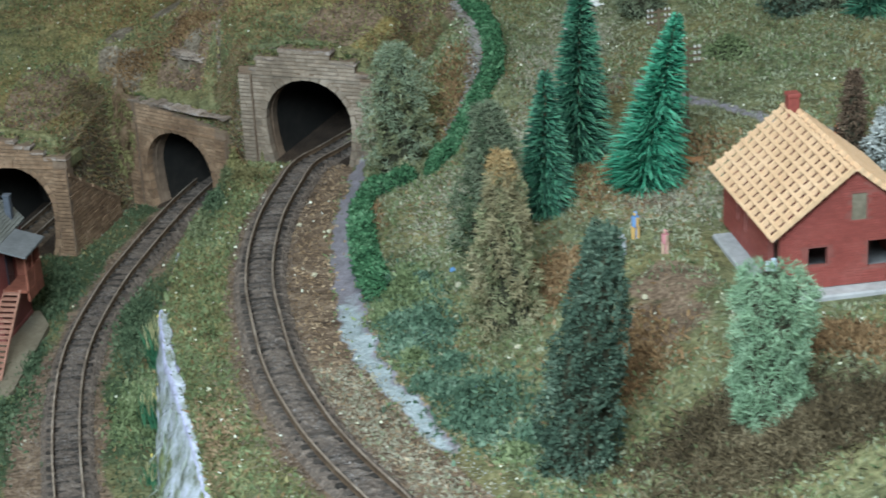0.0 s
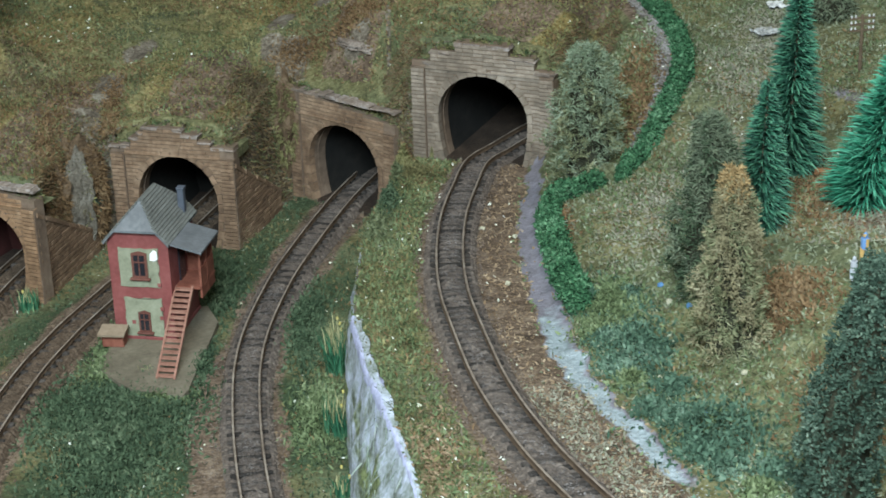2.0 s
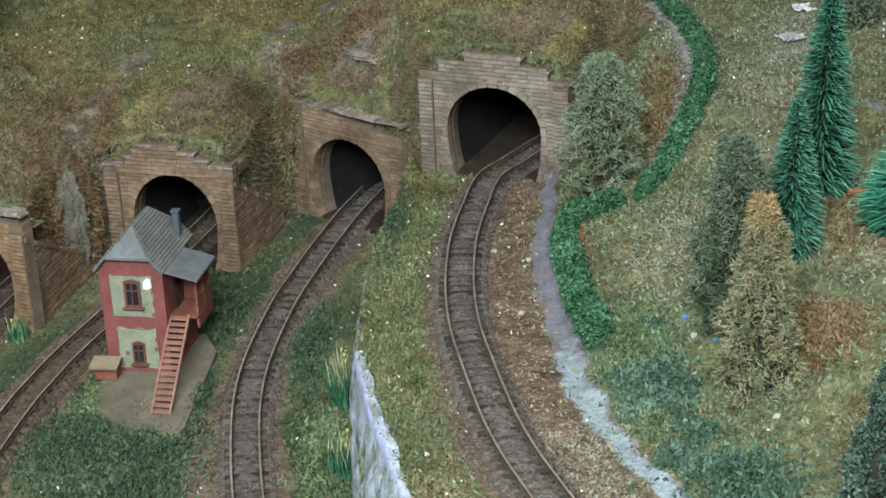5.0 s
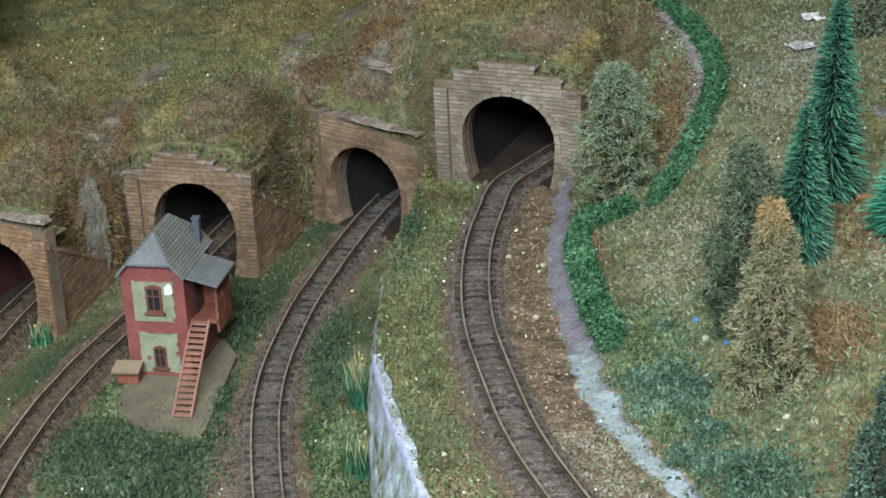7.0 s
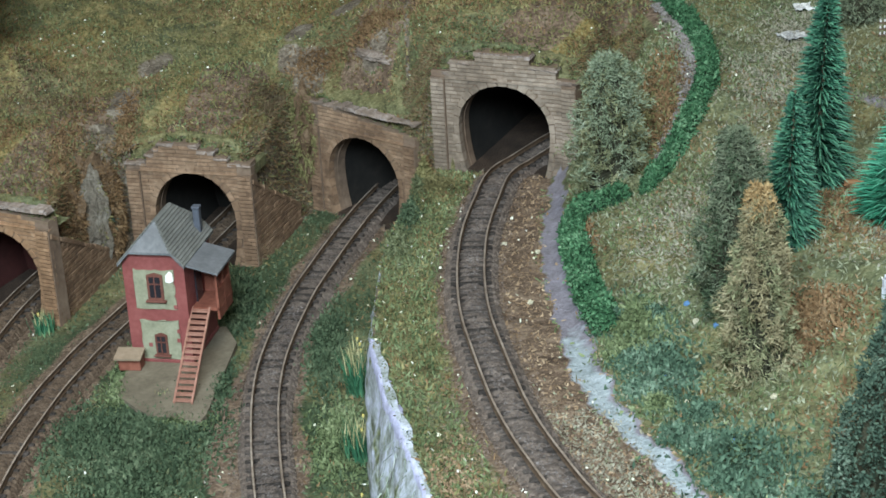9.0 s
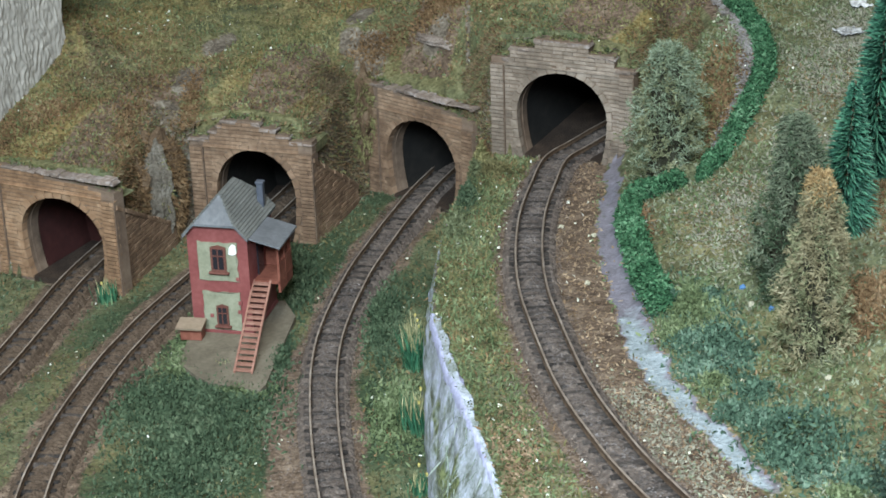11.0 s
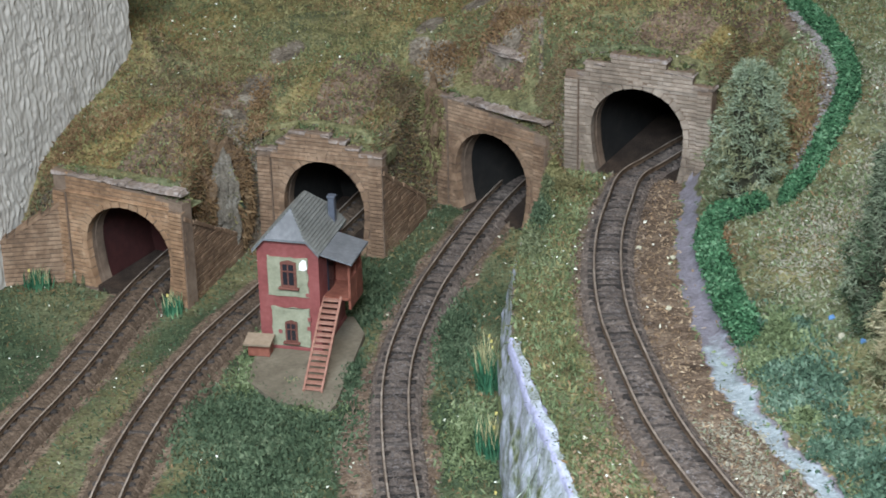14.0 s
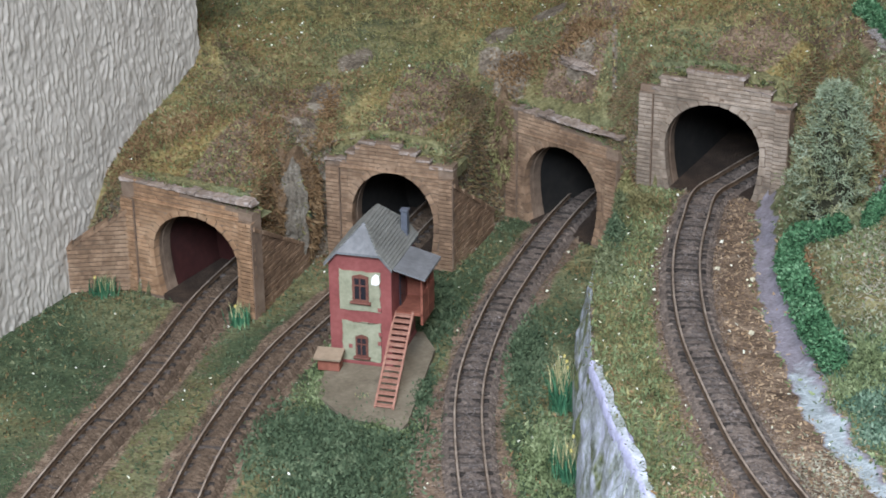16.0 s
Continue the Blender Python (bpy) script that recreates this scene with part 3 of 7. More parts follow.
def lay_bricks(root, material, rng, top, x0, x1, free, y=0.0, ch=0.0017, gap=0.00017):
    """Brick courses between x0 and x1 under the line top(x); free(x, z) tells where none may lie."""
    z, step = 0.0, 0.00025
    while z < 0.06:
        ok = [z + ch < top(x) + 0.0004 and not free(x, z + ch / 2) for x in np.arange(x0, x1, step)]
        spans, start = [], None
        for i, o in enumerate(ok + [False]):
            if o and start is None:
                start = i
            elif not o and start is not None:
                spans.append((x0 + start * step, min(x0 + i * step, x1)))
                start = None
        for s0, s1 in spans:
            x, first = s0, True
            while s1 - x > 0.0006:
                l = rng.uniform(0.0040, 0.0062) * (rng.uniform(0.4, 1) if first else 1)
                first = False
                e = s1 if s1 - x - l < 0.0014 else x + l
                ya, yb = y - 0.00018 - rng.uniform(0, 0.00034), y + 0.0004
                ob = new("brick", brick_mesh(material))
                ob.parent = root
                ob.matrix_basis = Matrix.LocRotScale(((x + e - 0.0001) / 2, (ya + yb) / 2, z + ch / 2), Matrix.Rotation(rng.uniform(-0.012, 0.012), 3, "Y"), (e - 0.0001 - x, yb - ya, ch - 2 * gap))
                x = e
        z += ch


# brown dirt, its colour darkened to paint in the shade of the tunnel
SHADED_DIRT = surface('shaded_tunnel_dirt', (0.012, 0.008, 0.006), (0.032, 0.021, 0.015), (0.065, 0.044, 0.031), 140, bump_mm=0.8)


def tunnel_portal(foot_l, foot_r, base, steps, depth, stone, lining, label, high_l=0.0440, high_r=0.0440, sh=0.0, vault=AV, pinch=1.0, ar=AR):
    (ax, ay), (bx, by) = foot_l, foot_r
    w = math.hypot(bx - ax, by - ay) / 2
    m = Matrix.Translation(((ax + bx) / 2, (ay + by) / 2, base)) @ Matrix.Rotation(math.atan2(by - ay, bx - ax), 4, "Z")
    root = thing("tunnel_portal", m, label, "tunnel portal", "tunnel portals")
    rng = random.Random(int(1000 * (ax + 1)))
    level = [(-w, w, 0.0440)] + steps

    def top(x):
        return max([high_l + (high_r - high_l) * (x + w) / (2 * w)] + [h for a, b, h in level[1:] if a - 1e-6 <= x <= b + 1e-6])

    cols = sorted({-w, w} | {c for q in level for c in q[:2]} | {sh + ar * math.cos(math.pi * i / 24) for i in range(25)})
    bm = bmesh.new()
    for a, b in zip(cols[:-1], cols[1:]):
        if b - a < 1e-6:
            continue
        mid, hz = (a + b) / 2, (top(a + 1e-5), top(b - 1e-5))
        lo = [AZ + vault * math.sqrt(max(1 - (x - sh) ** 2 / ar ** 2, 0)) if abs(mid - sh) < ar else -0.003 for x in (a, b)]
        q = [(a, lo[0]), (b, lo[1]), (b, hz[1]), (a, hz[0])]
        p0 = [bm.verts.new((x, 0.0, z)) for x, z in q]
        p1 = [bm.verts.new((x, 0.006, z)) for x, z in q]
        bm.faces.new(p0)
        bm.faces.new(p1[::-1])
        for i in range(4):
            bm.faces.new((p0[i], p1[i], p1[(i + 1) % 4], p0[(i + 1) % 4]))
    for sx in (-1, 1):
        zs = [-0.003, 0.0, 0.004, 0.008, 0.012, 0.016, AZ]
        for za, zb in zip(zs[:-1], zs[1:]):
            q = [(sh + sx * half_width(za, ar), za), (sh + sx * (ar + 0.0001), za), (sh + sx * (ar + 0.0001), zb), (sh + sx * half_width(zb, ar), zb)]
            p0 = [bm.verts.new((x, 0.0, z)) for x, z in q]
            p1 = [bm.verts.new((x, 0.006, z)) for x, z in q]
            bm.faces.new(p0)
            bm.faces.new(p1[::-1])
            for i in range(4):
                bm.faces.new((p0[i], p1[i], p1[(i + 1) % 4], p0[(i + 1) % 4]))
    bmesh.ops.remove_doubles(bm, verts=bm.verts, dist=1e-6)
    bmesh.ops.recalc_face_normals(bm, faces=bm.faces)
    part("wall", bm, STONE_BACK, root, "brick-built tunnel front")
    lay_bricks(root, stone, rng, top, -w + 0.0062, w - 0.0062, lambda x, z: inside_arch(x - sh, z, 0.0024, ar, vault))
    for s in (-1, 1):
        xs = sorted((s * w, s * (w - 0.0058)))
        lay_bricks(root, stone, rng, lambda x: 0.041, xs[0], xs[1], lambda x, z: False, -0.0012)
    for s in (-1, 1):
        x0, x1 = sorted((s * (w + 0.0002), s * (w - 0.006)))
        part("pilaster", box(x0, x1, -0.0010, 0.003, -0.002, 0.0415), STONE_BACK, root)
    for sx in (-1, 1):
        for i in range(5):
            za, zb, r1 = AZ * i / 5 + 0.0003, AZ * (i + 1) / 5 - 0.0001, 0.0030 if i % 2 else 0.0022
            q = [(sh + sx * (half_width(za, ar) - 0.0001), za), (sh + sx * (half_width(za, ar) + r1), za), (sh + sx * (half_width(zb, ar) + r1), zb), (sh + sx * (half_width(zb, ar) - 0.0001), zb)]
            part("arch_stone", prism(q, -0.00045, 0.003), stone, root)
    n = 15
    for i in range(n):
        a0, a1 = math.pi * i / n + 0.012, math.pi * (i + 1) / n - 0.012
        r0, r1 = -0.0001, (0.0030 if i % 2 else 0.0023) + (0.001 if i == n // 2 else 0)
        pts = [(sh + (ar + r) * math.cos(a), AZ + (vault + r) * math.sin(a)) for r, a in ((r0, a0), (r1, a0), (r1, a1), (r0, a1))]
        part("arch_stone", prism(pts, -0.00045, 0.003), stone, root)
    # coping, chipped into short stones
    for a, b, h in level:
        spans = [(a - 0.0008, b + 0.0008)] if (a, b, h) == level[-1] else [(a - 0.0008, level[level.index((a, b, h)) + 1][0]), (level[level.index((a, b, h)) + 1][1], b + 0.0008)]
        for s0, s1 in spans:
            x = s0
            while x < s1 - 0.001:
                l = min(rng.uniform(0.003, 0.008), s1 - x)
                h = top(x + l / 2) if h < 0.045 else h
                if rng.random() < 0.05:
                    x += l
                    continue
                bm = box(x, x + l - 0.0002, -0.0003 - rng.uniform(0, 0.0004), 0.0062 - rng.uniform(0, 0.003), h - 0.0016, h + rng.uniform(-0.0008, 0.0002), 0.0003)
                for v in bm.verts:
                    v.co += Vector((rng.uniform(-1, 1), rng.uniform(-1, 1), rng.uniform(-1, 0.6))) * 0.0004
                part("coping", bm, COPING, root, "worn grey coping stone")
                x += l
    part("string_course", box(-w - 0.0003, w + 0.0003, -0.0010, 0.001, 0.0408, 0.0414, 0.0001), stone, root)
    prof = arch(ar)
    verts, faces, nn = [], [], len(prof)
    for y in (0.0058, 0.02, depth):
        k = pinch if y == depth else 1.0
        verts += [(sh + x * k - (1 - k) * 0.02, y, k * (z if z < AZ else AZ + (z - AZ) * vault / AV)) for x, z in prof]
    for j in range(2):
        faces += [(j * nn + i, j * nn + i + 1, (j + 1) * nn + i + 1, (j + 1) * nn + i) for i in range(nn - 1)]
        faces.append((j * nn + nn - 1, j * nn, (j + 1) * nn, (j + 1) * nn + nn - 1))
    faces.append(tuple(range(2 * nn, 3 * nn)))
    # short closed tube; its dark colour replaces the light fall-off of a long tunnel
    raw("lining", verts, faces, lining, root, label="dark tunnel lining with the shade put into its colour")
    # deep stone reveal behind the face
    verts, faces = [], []
    for y, k in ((0.0052, 0.998), (0.0052, 0.985), (0.0100, 0.985), (0.0100, 0.998)):
        verts += [(sh + x * k, y, k * (z if z < AZ else AZ + (z - AZ) * vault / AV)) for x, z in prof]
    for j in range(3):
        faces += [(j * nn + i, (j + 1) * nn + i, (j + 1) * nn + i + 1, j * nn + i + 1) for i in range(nn - 1)]
    raw("reveal", verts, faces, STONE_BACK, root, label="dirty stone reveal")
    part("tunnel_floor", box(sh - 0.86 * ar, sh + 0.86 * ar, 0.0005, depth - 0.001, -0.0022, 0.0009), SHADED_DIRT, root, "brown dirt on the tunnel floor, toned down for shade")
    return root


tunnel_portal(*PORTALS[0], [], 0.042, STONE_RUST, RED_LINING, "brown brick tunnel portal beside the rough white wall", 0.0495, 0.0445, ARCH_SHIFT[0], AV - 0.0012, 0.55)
tunnel_portal(*PORTALS[1], [(-0.0186, 0.0176, 0.0485), (-0.0150, 0.0118, 0.0512), (-0.0125, 0.0045, 0.0535)], 0.06, STONE, TUNNEL_SHADE, "brown brick tunnel portal with a stepped top behind the signal box", 0.0445, 0.0465, ARCH_SHIFT[1], AV + 0.0014, 1.0, 0.0183)
tunnel_portal(*PORTALS[2], [], 0.06, STONE, TUNNEL_SHADE, "brown brick tunnel portal set slantwise under the grassy slope", 0.0525, 0.0450)
tunnel_portal(*PORTALS[3], [(-0.0235, 0.0235, 0.0490), (-0.0120, 0.0120, 0.0535)], 0.09, STONE_GREY, TUNNEL_SHADE, "grey-brown brick tunnel portal high on the terrace")


WING_BACK = surface("wing_joint", (0.055, 0.04, 0.028), (0.11, 0.078, 0.055), (0.18, 0.132, 0.098), 70, bump_mm=0.3)


def wing_wall(p0, p1, h0, h1, label):
    """A low brick wall from p0 to p1 whose top slants from h0 to h1."""
    l = math.hypot(p1[0] - p0[0], p1[1] - p0[1])
    root = thing("wing_wall", Matrix.Translation((*p0, 0)) @ Matrix.Rotation(math.atan2(p1[1] - p0[1], p1[0] - p0[0]), 4, "Z"), label, "retaining wall", "wing walls")
    part("wall", prism([(0, -0.003), (0, h0), (l, h1), (l, -0.003)], 0.0, 0.004), WING_BACK, root)
    lay_bricks(root, STONE, random.Random(int(l * 1e5)), lambda x: h0 + (h1 - h0) * x / l + 0.0005, 0.0, l, lambda x, z: False, 0.0, 0.0019, 0.0002)
    s = (h1 - h0) / l
    rng, x = random.Random(int(l * 1e5)), -0.0003
    while x < l - 0.002:
        e = min(x + rng.uniform(0.003, 0.007), l)
        za, zb, q = h0 + s * x, h0 + s * e, rng.uniform(-0.0003, 0.0005)
        part("coping", prism([(x, za - 0.0012), (x + 0.0003, za + 0.0003 + q), (e - 0.0004, zb + 0.0003 + q), (e - 0.0001, zb - 0.0012)], -0.0006 - rng.uniform(0, 0.0005), 0.004), STONE, root, "mossy slanting coping stone")
        x = e


wing_wall((-0.1573, 0.6672), (-0.1425, 0.7180), 0.0385, 0.010, "brown brick wing wall with a slanting top beside the tunnel")
wing_wall((-0.0821, 0.7155), (-0.0668, 0.7600), 0.0385, 0.010, "brown brick wing wall between two tunnels")
wing_wall((-0.2370, 0.6880), (-0.2113, 0.6922), 0.020, 0.036, "short brick wing wall against the white wall")


# ---- signal box ----
RED = surface("red_plastic", (0.14, 0.04, 0.038), (0.215, 0.064, 0.06), (0.275, 0.1, 0.092), 90, rough=0.6, bump_mm=0.05)
FRAME = surface("dark_brown_frame", (0.07, 0.026, 0.02), (0.13, 0.05, 0.038), (0.2, 0.09, 0.068), 120, rough=0.6, bump_mm=0.05)
PLASTER = surface("pale_green_plaster", (0.15, 0.155, 0.105), (0.24, 0.245, 0.172), (0.33, 0.335, 0.25), 160, rough=0.75, bump_mm=0.1)
STAIR = surface("pinkish_stair_plastic", (0.16, 0.075, 0.055), (0.27, 0.135, 0.1), (0.37, 0.21, 0.165), 110, rough=0.6, bump_mm=0.05)
BROWNRED = surface("brown_plastic", (0.11, 0.036, 0.024), (0.2, 0.07, 0.047), (0.29, 0.115, 0.08), 90, rough=0.55, bump_mm=0.05)
SLATE = surface("slate_plastic", (0.085, 0.087, 0.08), (0.14, 0.142, 0.133), (0.21, 0.213, 0.2), 120, rough=0.6, per="object", spread=0.08, bump_mm=0.05)
TIN = surface("grey_tin", (0.085, 0.088, 0.094), (0.14, 0.145, 0.155), (0.205, 0.21, 0.225), 100, rough=0.5, bump_mm=0.05)
DARKTIN = surface("blue_grey_tin", (0.05, 0.055, 0.07), (0.085, 0.095, 0.12), (0.14, 0.15, 0.18), 100, rough=0.5, bump_mm=0.05)
CHALK = surface("white_chip", (0.7, 0.7, 0.68), (0.8, 0.8, 0.78), (0.85, 0.85, 0.84), 200, bump_mm=0.05)
PLATE = surface("sandy_plate", (0.085, 0.071, 0.05), (0.145, 0.123, 0.09), (0.21, 0.182, 0.137), 90, bump_mm=0.2)
TAN = surface("tan_lid", (0.17, 0.125, 0.085), (0.25, 0.19, 0.135), (0.33, 0.26, 0.2), 70, bump_mm=0.05)


def glass_build(nt, b):
    b.inputs["Base Color"].default_value = (0.02, 0.02, 0.025, 1)
    b.inputs["Roughness"].default_value = 0.12
    b.inputs["Specular IOR Level"].default_value = 0.6


DARKGLASS = mat("dark_glazing", glass_build)
SB = Matrix.Translation((-0.1117, 0.6266, 0.0)) @ Matrix.Rotation(radians(-12.2), 4, "Z")


def worn_panel(x0, x1, z0, z1, y, rng):
    """A plaster panel with a ragged edge."""
    pts = []
    n = 9
    for i in range(n):
        pts.append((x0 + (x1 - x0) * i / n, z0 - rng.uniform(-0.0003, 0.0002)))
    for i in range(n):
        pts.append((x1 + rng.uniform(-0.0007, 0.0001) * (1 if i % 3 == 0 else 0.2), z0 + (z1 - z0) * i / n))
    for i in range(n):
        pts.append((x1 - (x1 - x0) * i / n, z1 + rng.uniform(-0.0006, 0.0002)))
    for i in range(n):
        pts.append((x0 - rng.uniform(-0.0004, 0.0001), z1 - (z1 - z0) * i / n))
    return prism(pts, y, y + 0.0006)


def signal_box():
    root = thing("signal_box", SB, "small red signal box with pale green panels and grey roof", "signal box")
    rng = random.Random(11)
    W, D, H = 0.0120, 0.030, 0.0425
    gable = [(-W, 0.0), (-W, H), (-0.0082, 0.0466), (0.0082, 0.0466), (W, H), (W, 0.0)]
    body = part("wall", prism(gable, 0.0, D), RED, root)
    part("panel", worn_panel(-0.0080, 0.0080, 0.0238, 0.0400, -0.0005, rng), PLASTER, body, "pale green worn plaster")
    part("panel", worn_panel(-0.0074, 0.0078, 0.0032, 0.0192, -0.0005, rng), PLASTER, body, "pale green worn plaster")
    part("plinth", box(-W - 0.0004, W + 0.0004, -0.0007, D + 0.0004, 0.0, 0.0030, 0.0002), RED, body)
    for zc, hh, ww in ((0.0328, 0.0050, 0.0031), (0.0092, 0.0040, 0.0024)):
        xc = 0.0004
        win = part("window", prism([(xc - ww, zc - hh), (xc - ww, zc + hh), (xc, zc + hh + 0.0009), (xc + ww, zc + hh), (xc + ww, zc - hh)], -0.0011, -0.0004), FRAME, root, "red-brown arched window surround")
        part("pane", box(xc - ww * 0.68, xc + ww * 0.68, -0.0013, -0.0011, zc - hh * 0.78, zc + hh * 0.86), DARKGLASS, win)
        part("glazing_bar", box(xc - 0.0002, xc + 0.0002, -0.0016, -0.0012, zc - hh * 0.78, zc + hh * 0.86), FRAME, win)
        part("glazing_bar", box(xc - ww * 0.68, xc + ww * 0.68, -0.0016, -0.0012, zc + hh * 0.28, zc + hh * 0.38), FRAME, win)
        part("sill", box(xc - ww - 0.0009, xc + ww + 0.0009, -0.0021, -0.0004, zc - hh - 0.0008, zc - hh, 0.0002), FRAME, win)
    for x, z in ((0.0076, 0.0250), (0.0078, 0.0150), (-0.0040, 0.0090), (0.0074, 0.0112)):
        part("brick_patch", box(x - 0.0008, x + 0.0006, -0.0007, -0.0003, z - 0.0008, z + 0.0007), RED, root)
    part("white_patch", prism([(0.0046, 0.0352), (0.0049, 0.0380), (0.0063, 0.0394), (0.0075, 0.0388), (0.0078, 0.0357), (0.0064, 0.0349)], -0.0009, -0.0004), CHALK, root, "bright white chip on the plaster")
    # roof with half hips
    ez, rz, ex, hz, hx, y0, y1, a0, a1 = 0.0422, 0.0568, 0.0130, 0.0476, 0.0082, -0.0024, 0.0326, 0.0071, 0.0225
    v = [(-ex, y0, ez), (-hx, y0, hz), (hx, y0, hz), (ex, y0, ez), (0, a0, rz), (0, a1, rz), (-ex, y1, ez), (-hx, y1, hz), (hx, y1, hz), (ex, y1, ez)]
    roof = raw("roof", v + [(x, y, z - 0.0009) for x, y, z in v],
               [(0, 1, 4, 5, 7, 6), (3, 9, 8, 5, 4, 2), (1, 2, 4), (7, 5, 8), (10, 16, 17, 15, 14, 11), (13, 12, 14, 15, 18, 19), (11, 14, 12), (17, 18, 15),
                (0, 10, 11, 1), (1, 11, 12, 2), (2, 12, 13, 3), (3, 13, 19, 9), (9, 19, 18, 8), (8, 18, 17, 7), (7, 17, 16, 6), (6, 16, 10, 0)], TIN, root, label="grey half-hipped roof")
    # rows of slates on both slopes
    sl = math.hypot(ex, rz - ez)
    for s in (-1, 1):
        rows = 15
        for i in range(rows):
            f = i / rows
            zc, xc = ez + (rz - ez) * f, ex * (1 - f)
            zn, xn = ez + (rz - ez) * (f + 1.12 / rows), ex * (1 - f - 1.12 / rows)
            cut = 0 if zc < hz else (zc - hz) / (rz - hz) * (a0 - y0)
            ya, yb = y0 + cut, y1 - cut
            bm = bmesh.new()
            q = [bm.verts.new((s * (x + ox), y, z + oz)) for x, z, ox, oz in ((xc, zc, 0.0003, 0.0005), (xn, zn, 0.0, 0.0001)) for y in (ya, yb)]
            q2 = [bm.verts.new((s * x, y, z - 0.0002)) for x, z in ((xc, zc), (xn, zn)) for y in (ya, yb)]
            for a in ((0, 1, 3, 2), (4, 6, 7, 5), (0, 4, 5, 1), (0, 2, 6, 4), (1, 5, 7, 3)):
                bm.faces.new([(q + q2)[k] for k in a])
            bmesh.ops.recalc_face_normals(bm, faces=bm.faces)
            part("slate_strip", bm, SLATE, roof)
    ch = part("chimney", box(0.0086, 0.0112, 0.0242, 0.0268, 0.043, 0.0549, 0.0002), DARKTIN, root, "grey-blue chimney")
    part("chimney_cap", box(0.0083, 0.0115, 0.0239, 0.0271, 0.0543, 0.0553, 0.0002), DARKTIN, ch)
    # porch at the side
    part("porch_roof", prism([(0.0118, 0.0418), (0.0118, 0.0426), (0.0250, 0.0392), (0.0250, 0.0384)], -0.0005, 0.0215), TIN, root, "grey lean-to porch roof")
    part("landing", box(0.0120, 0.0225, 0.0050, 0.0210, 0.0215, 0.0226), BROWNRED, root)
    part("porch_wall", box(0.0120, 0.0222, 0.0202, 0.0210, 0.0190, 0.0395), BROWNRED, root)
    part("porch_wall", box(0.0217, 0.0224, 0.0060, 0.0208, 0.0180, 0.0290), BROWNRED, root)
    for y in (0.0050, 0.0125):
        part("post", box(0.0216, 0.0225, y, y + 0.0009, 0.0180, 0.0390), BROWNRED, root)
    part("porch_door", box(W, W + 0.0006, 0.0100, 0.0165, 0.0226, 0.0365), DARKGLASS, root, "dark doorway in the porch")
    for z in (0.0262, 0.0292):
        part("rail", box(0.0218, 0.0224, 0.0050, 0.0208, z, z + 0.0007), BROWNRED, root)
    # stairs
    xa, xb_, skew = 0.0114, 0.0182, 0.0032
    ya, za, yb, zb = 0.0052, 0.0224, -0.0322, 0.0020
    for k, x in enumerate((xa, xb_)):
        bm = bmesh.new()
        q = [(x, ya, za + 0.0006), (x + skew, yb, zb + 0.0006), (x + skew, yb, zb - 0.0002), (x, ya, za - 0.0014)]
        va = [bm.verts.new(p) for p in q]
        vb = [bm.verts.new((p[0] + 0.0008, p[1], p[2])) for p in q]
        bm.faces.new(va)
        bm.faces.new(vb[::-1])
        for i in range(4):
            bm.faces.new((va[i], vb[i], vb[(i + 1) % 4], va[(i + 1) % 4]))
        bmesh.ops.recalc_face_normals(bm, faces=bm.faces)
        part("stringer", bm, STAIR, root, "light-edged stair stringer")
    n = 16
    for i in range(n):
        f = (i + 0.5) / n
        y, z = ya + (yb - ya) * f, za + (zb - za) * f
        part("tread", box(xa + 0.0008 + skew * f, xb_ + skew * f, y - 0.00088, y + 0.00088, z - 0.0004, z + 0.0003), STAIR, root)


signal_box()
plate = thing("foundation_plate", Matrix.Translation((-0.1075, 0.612, 0.0)), "flat sandy plate that the signal box stands on", "base plate")
bm = bmesh.new()
va = [(-0.0205, -0.001), (-0.0178, 0.0035), (-0.0178, 0.043), (0.0170, 0.043), (0.0225, 0.028), (0.0165, -0.030), (0.0150, -0.0345), (0.0095, -0.0330), (-0.0040, -0.0285), (-0.0100, -0.0225), (-0.0185, -0.0110)]
lo = [bm.verts.new((x, y, -0.002)) for x, y in va]
hi = [bm.verts.new((x * 0.99, y * 0.99, 0.0018)) for x, y in va]
bm.faces.new(hi)
for i in range(len(va)):
    bm.faces.new((lo[i], lo[(i + 1) % len(va)], hi[(i + 1) % len(va)], hi[i]))
bmesh.ops.recalc_face_normals(bm, faces=bm.faces)
part("slab", bm, PLATE, plate)
chest = thing("storage_chest", SB @ pose(-0.0104, -0.0062, 0.0018, 0, 0, 4), "small brown chest with a tan sloping lid beside the signal box", "chest")
part("body", box(-0.0042, 0.0042, -0.0028, 0.0028, 0, 0.0058, 0.0002), BROWNRED, chest)
part("lid", prism([(-0.0052, 0.0060), (-0.0052, 0.0068), (0.0052, 0.0068), (0.0052, 0.0060)], -0.0040, 0.0036), TAN, chest, "tan lid").rotation_euler = (radians(10), 0, 0)


# ---- unfinished brick house ----
BRICK = surface("red_brick_plastic", (0.17, 0.04, 0.034), (0.225, 0.056, 0.047), (0.27, 0.08, 0.068), 70, rough=0.6, per="island", spread=0.08, bump_mm=0.05)
MORTAR = surface("brick_joint", (0.15, 0.046, 0.04), (0.2, 0.065, 0.055), (0.25, 0.092, 0.078), 80, bump_mm=0.05)
LATH = surface("peach_lath", (0.5, 0.32, 0.19), (0.6, 0.4, 0.25), (0.68, 0.48, 0.32), 60, rough=0.5, bump_mm=0.03)
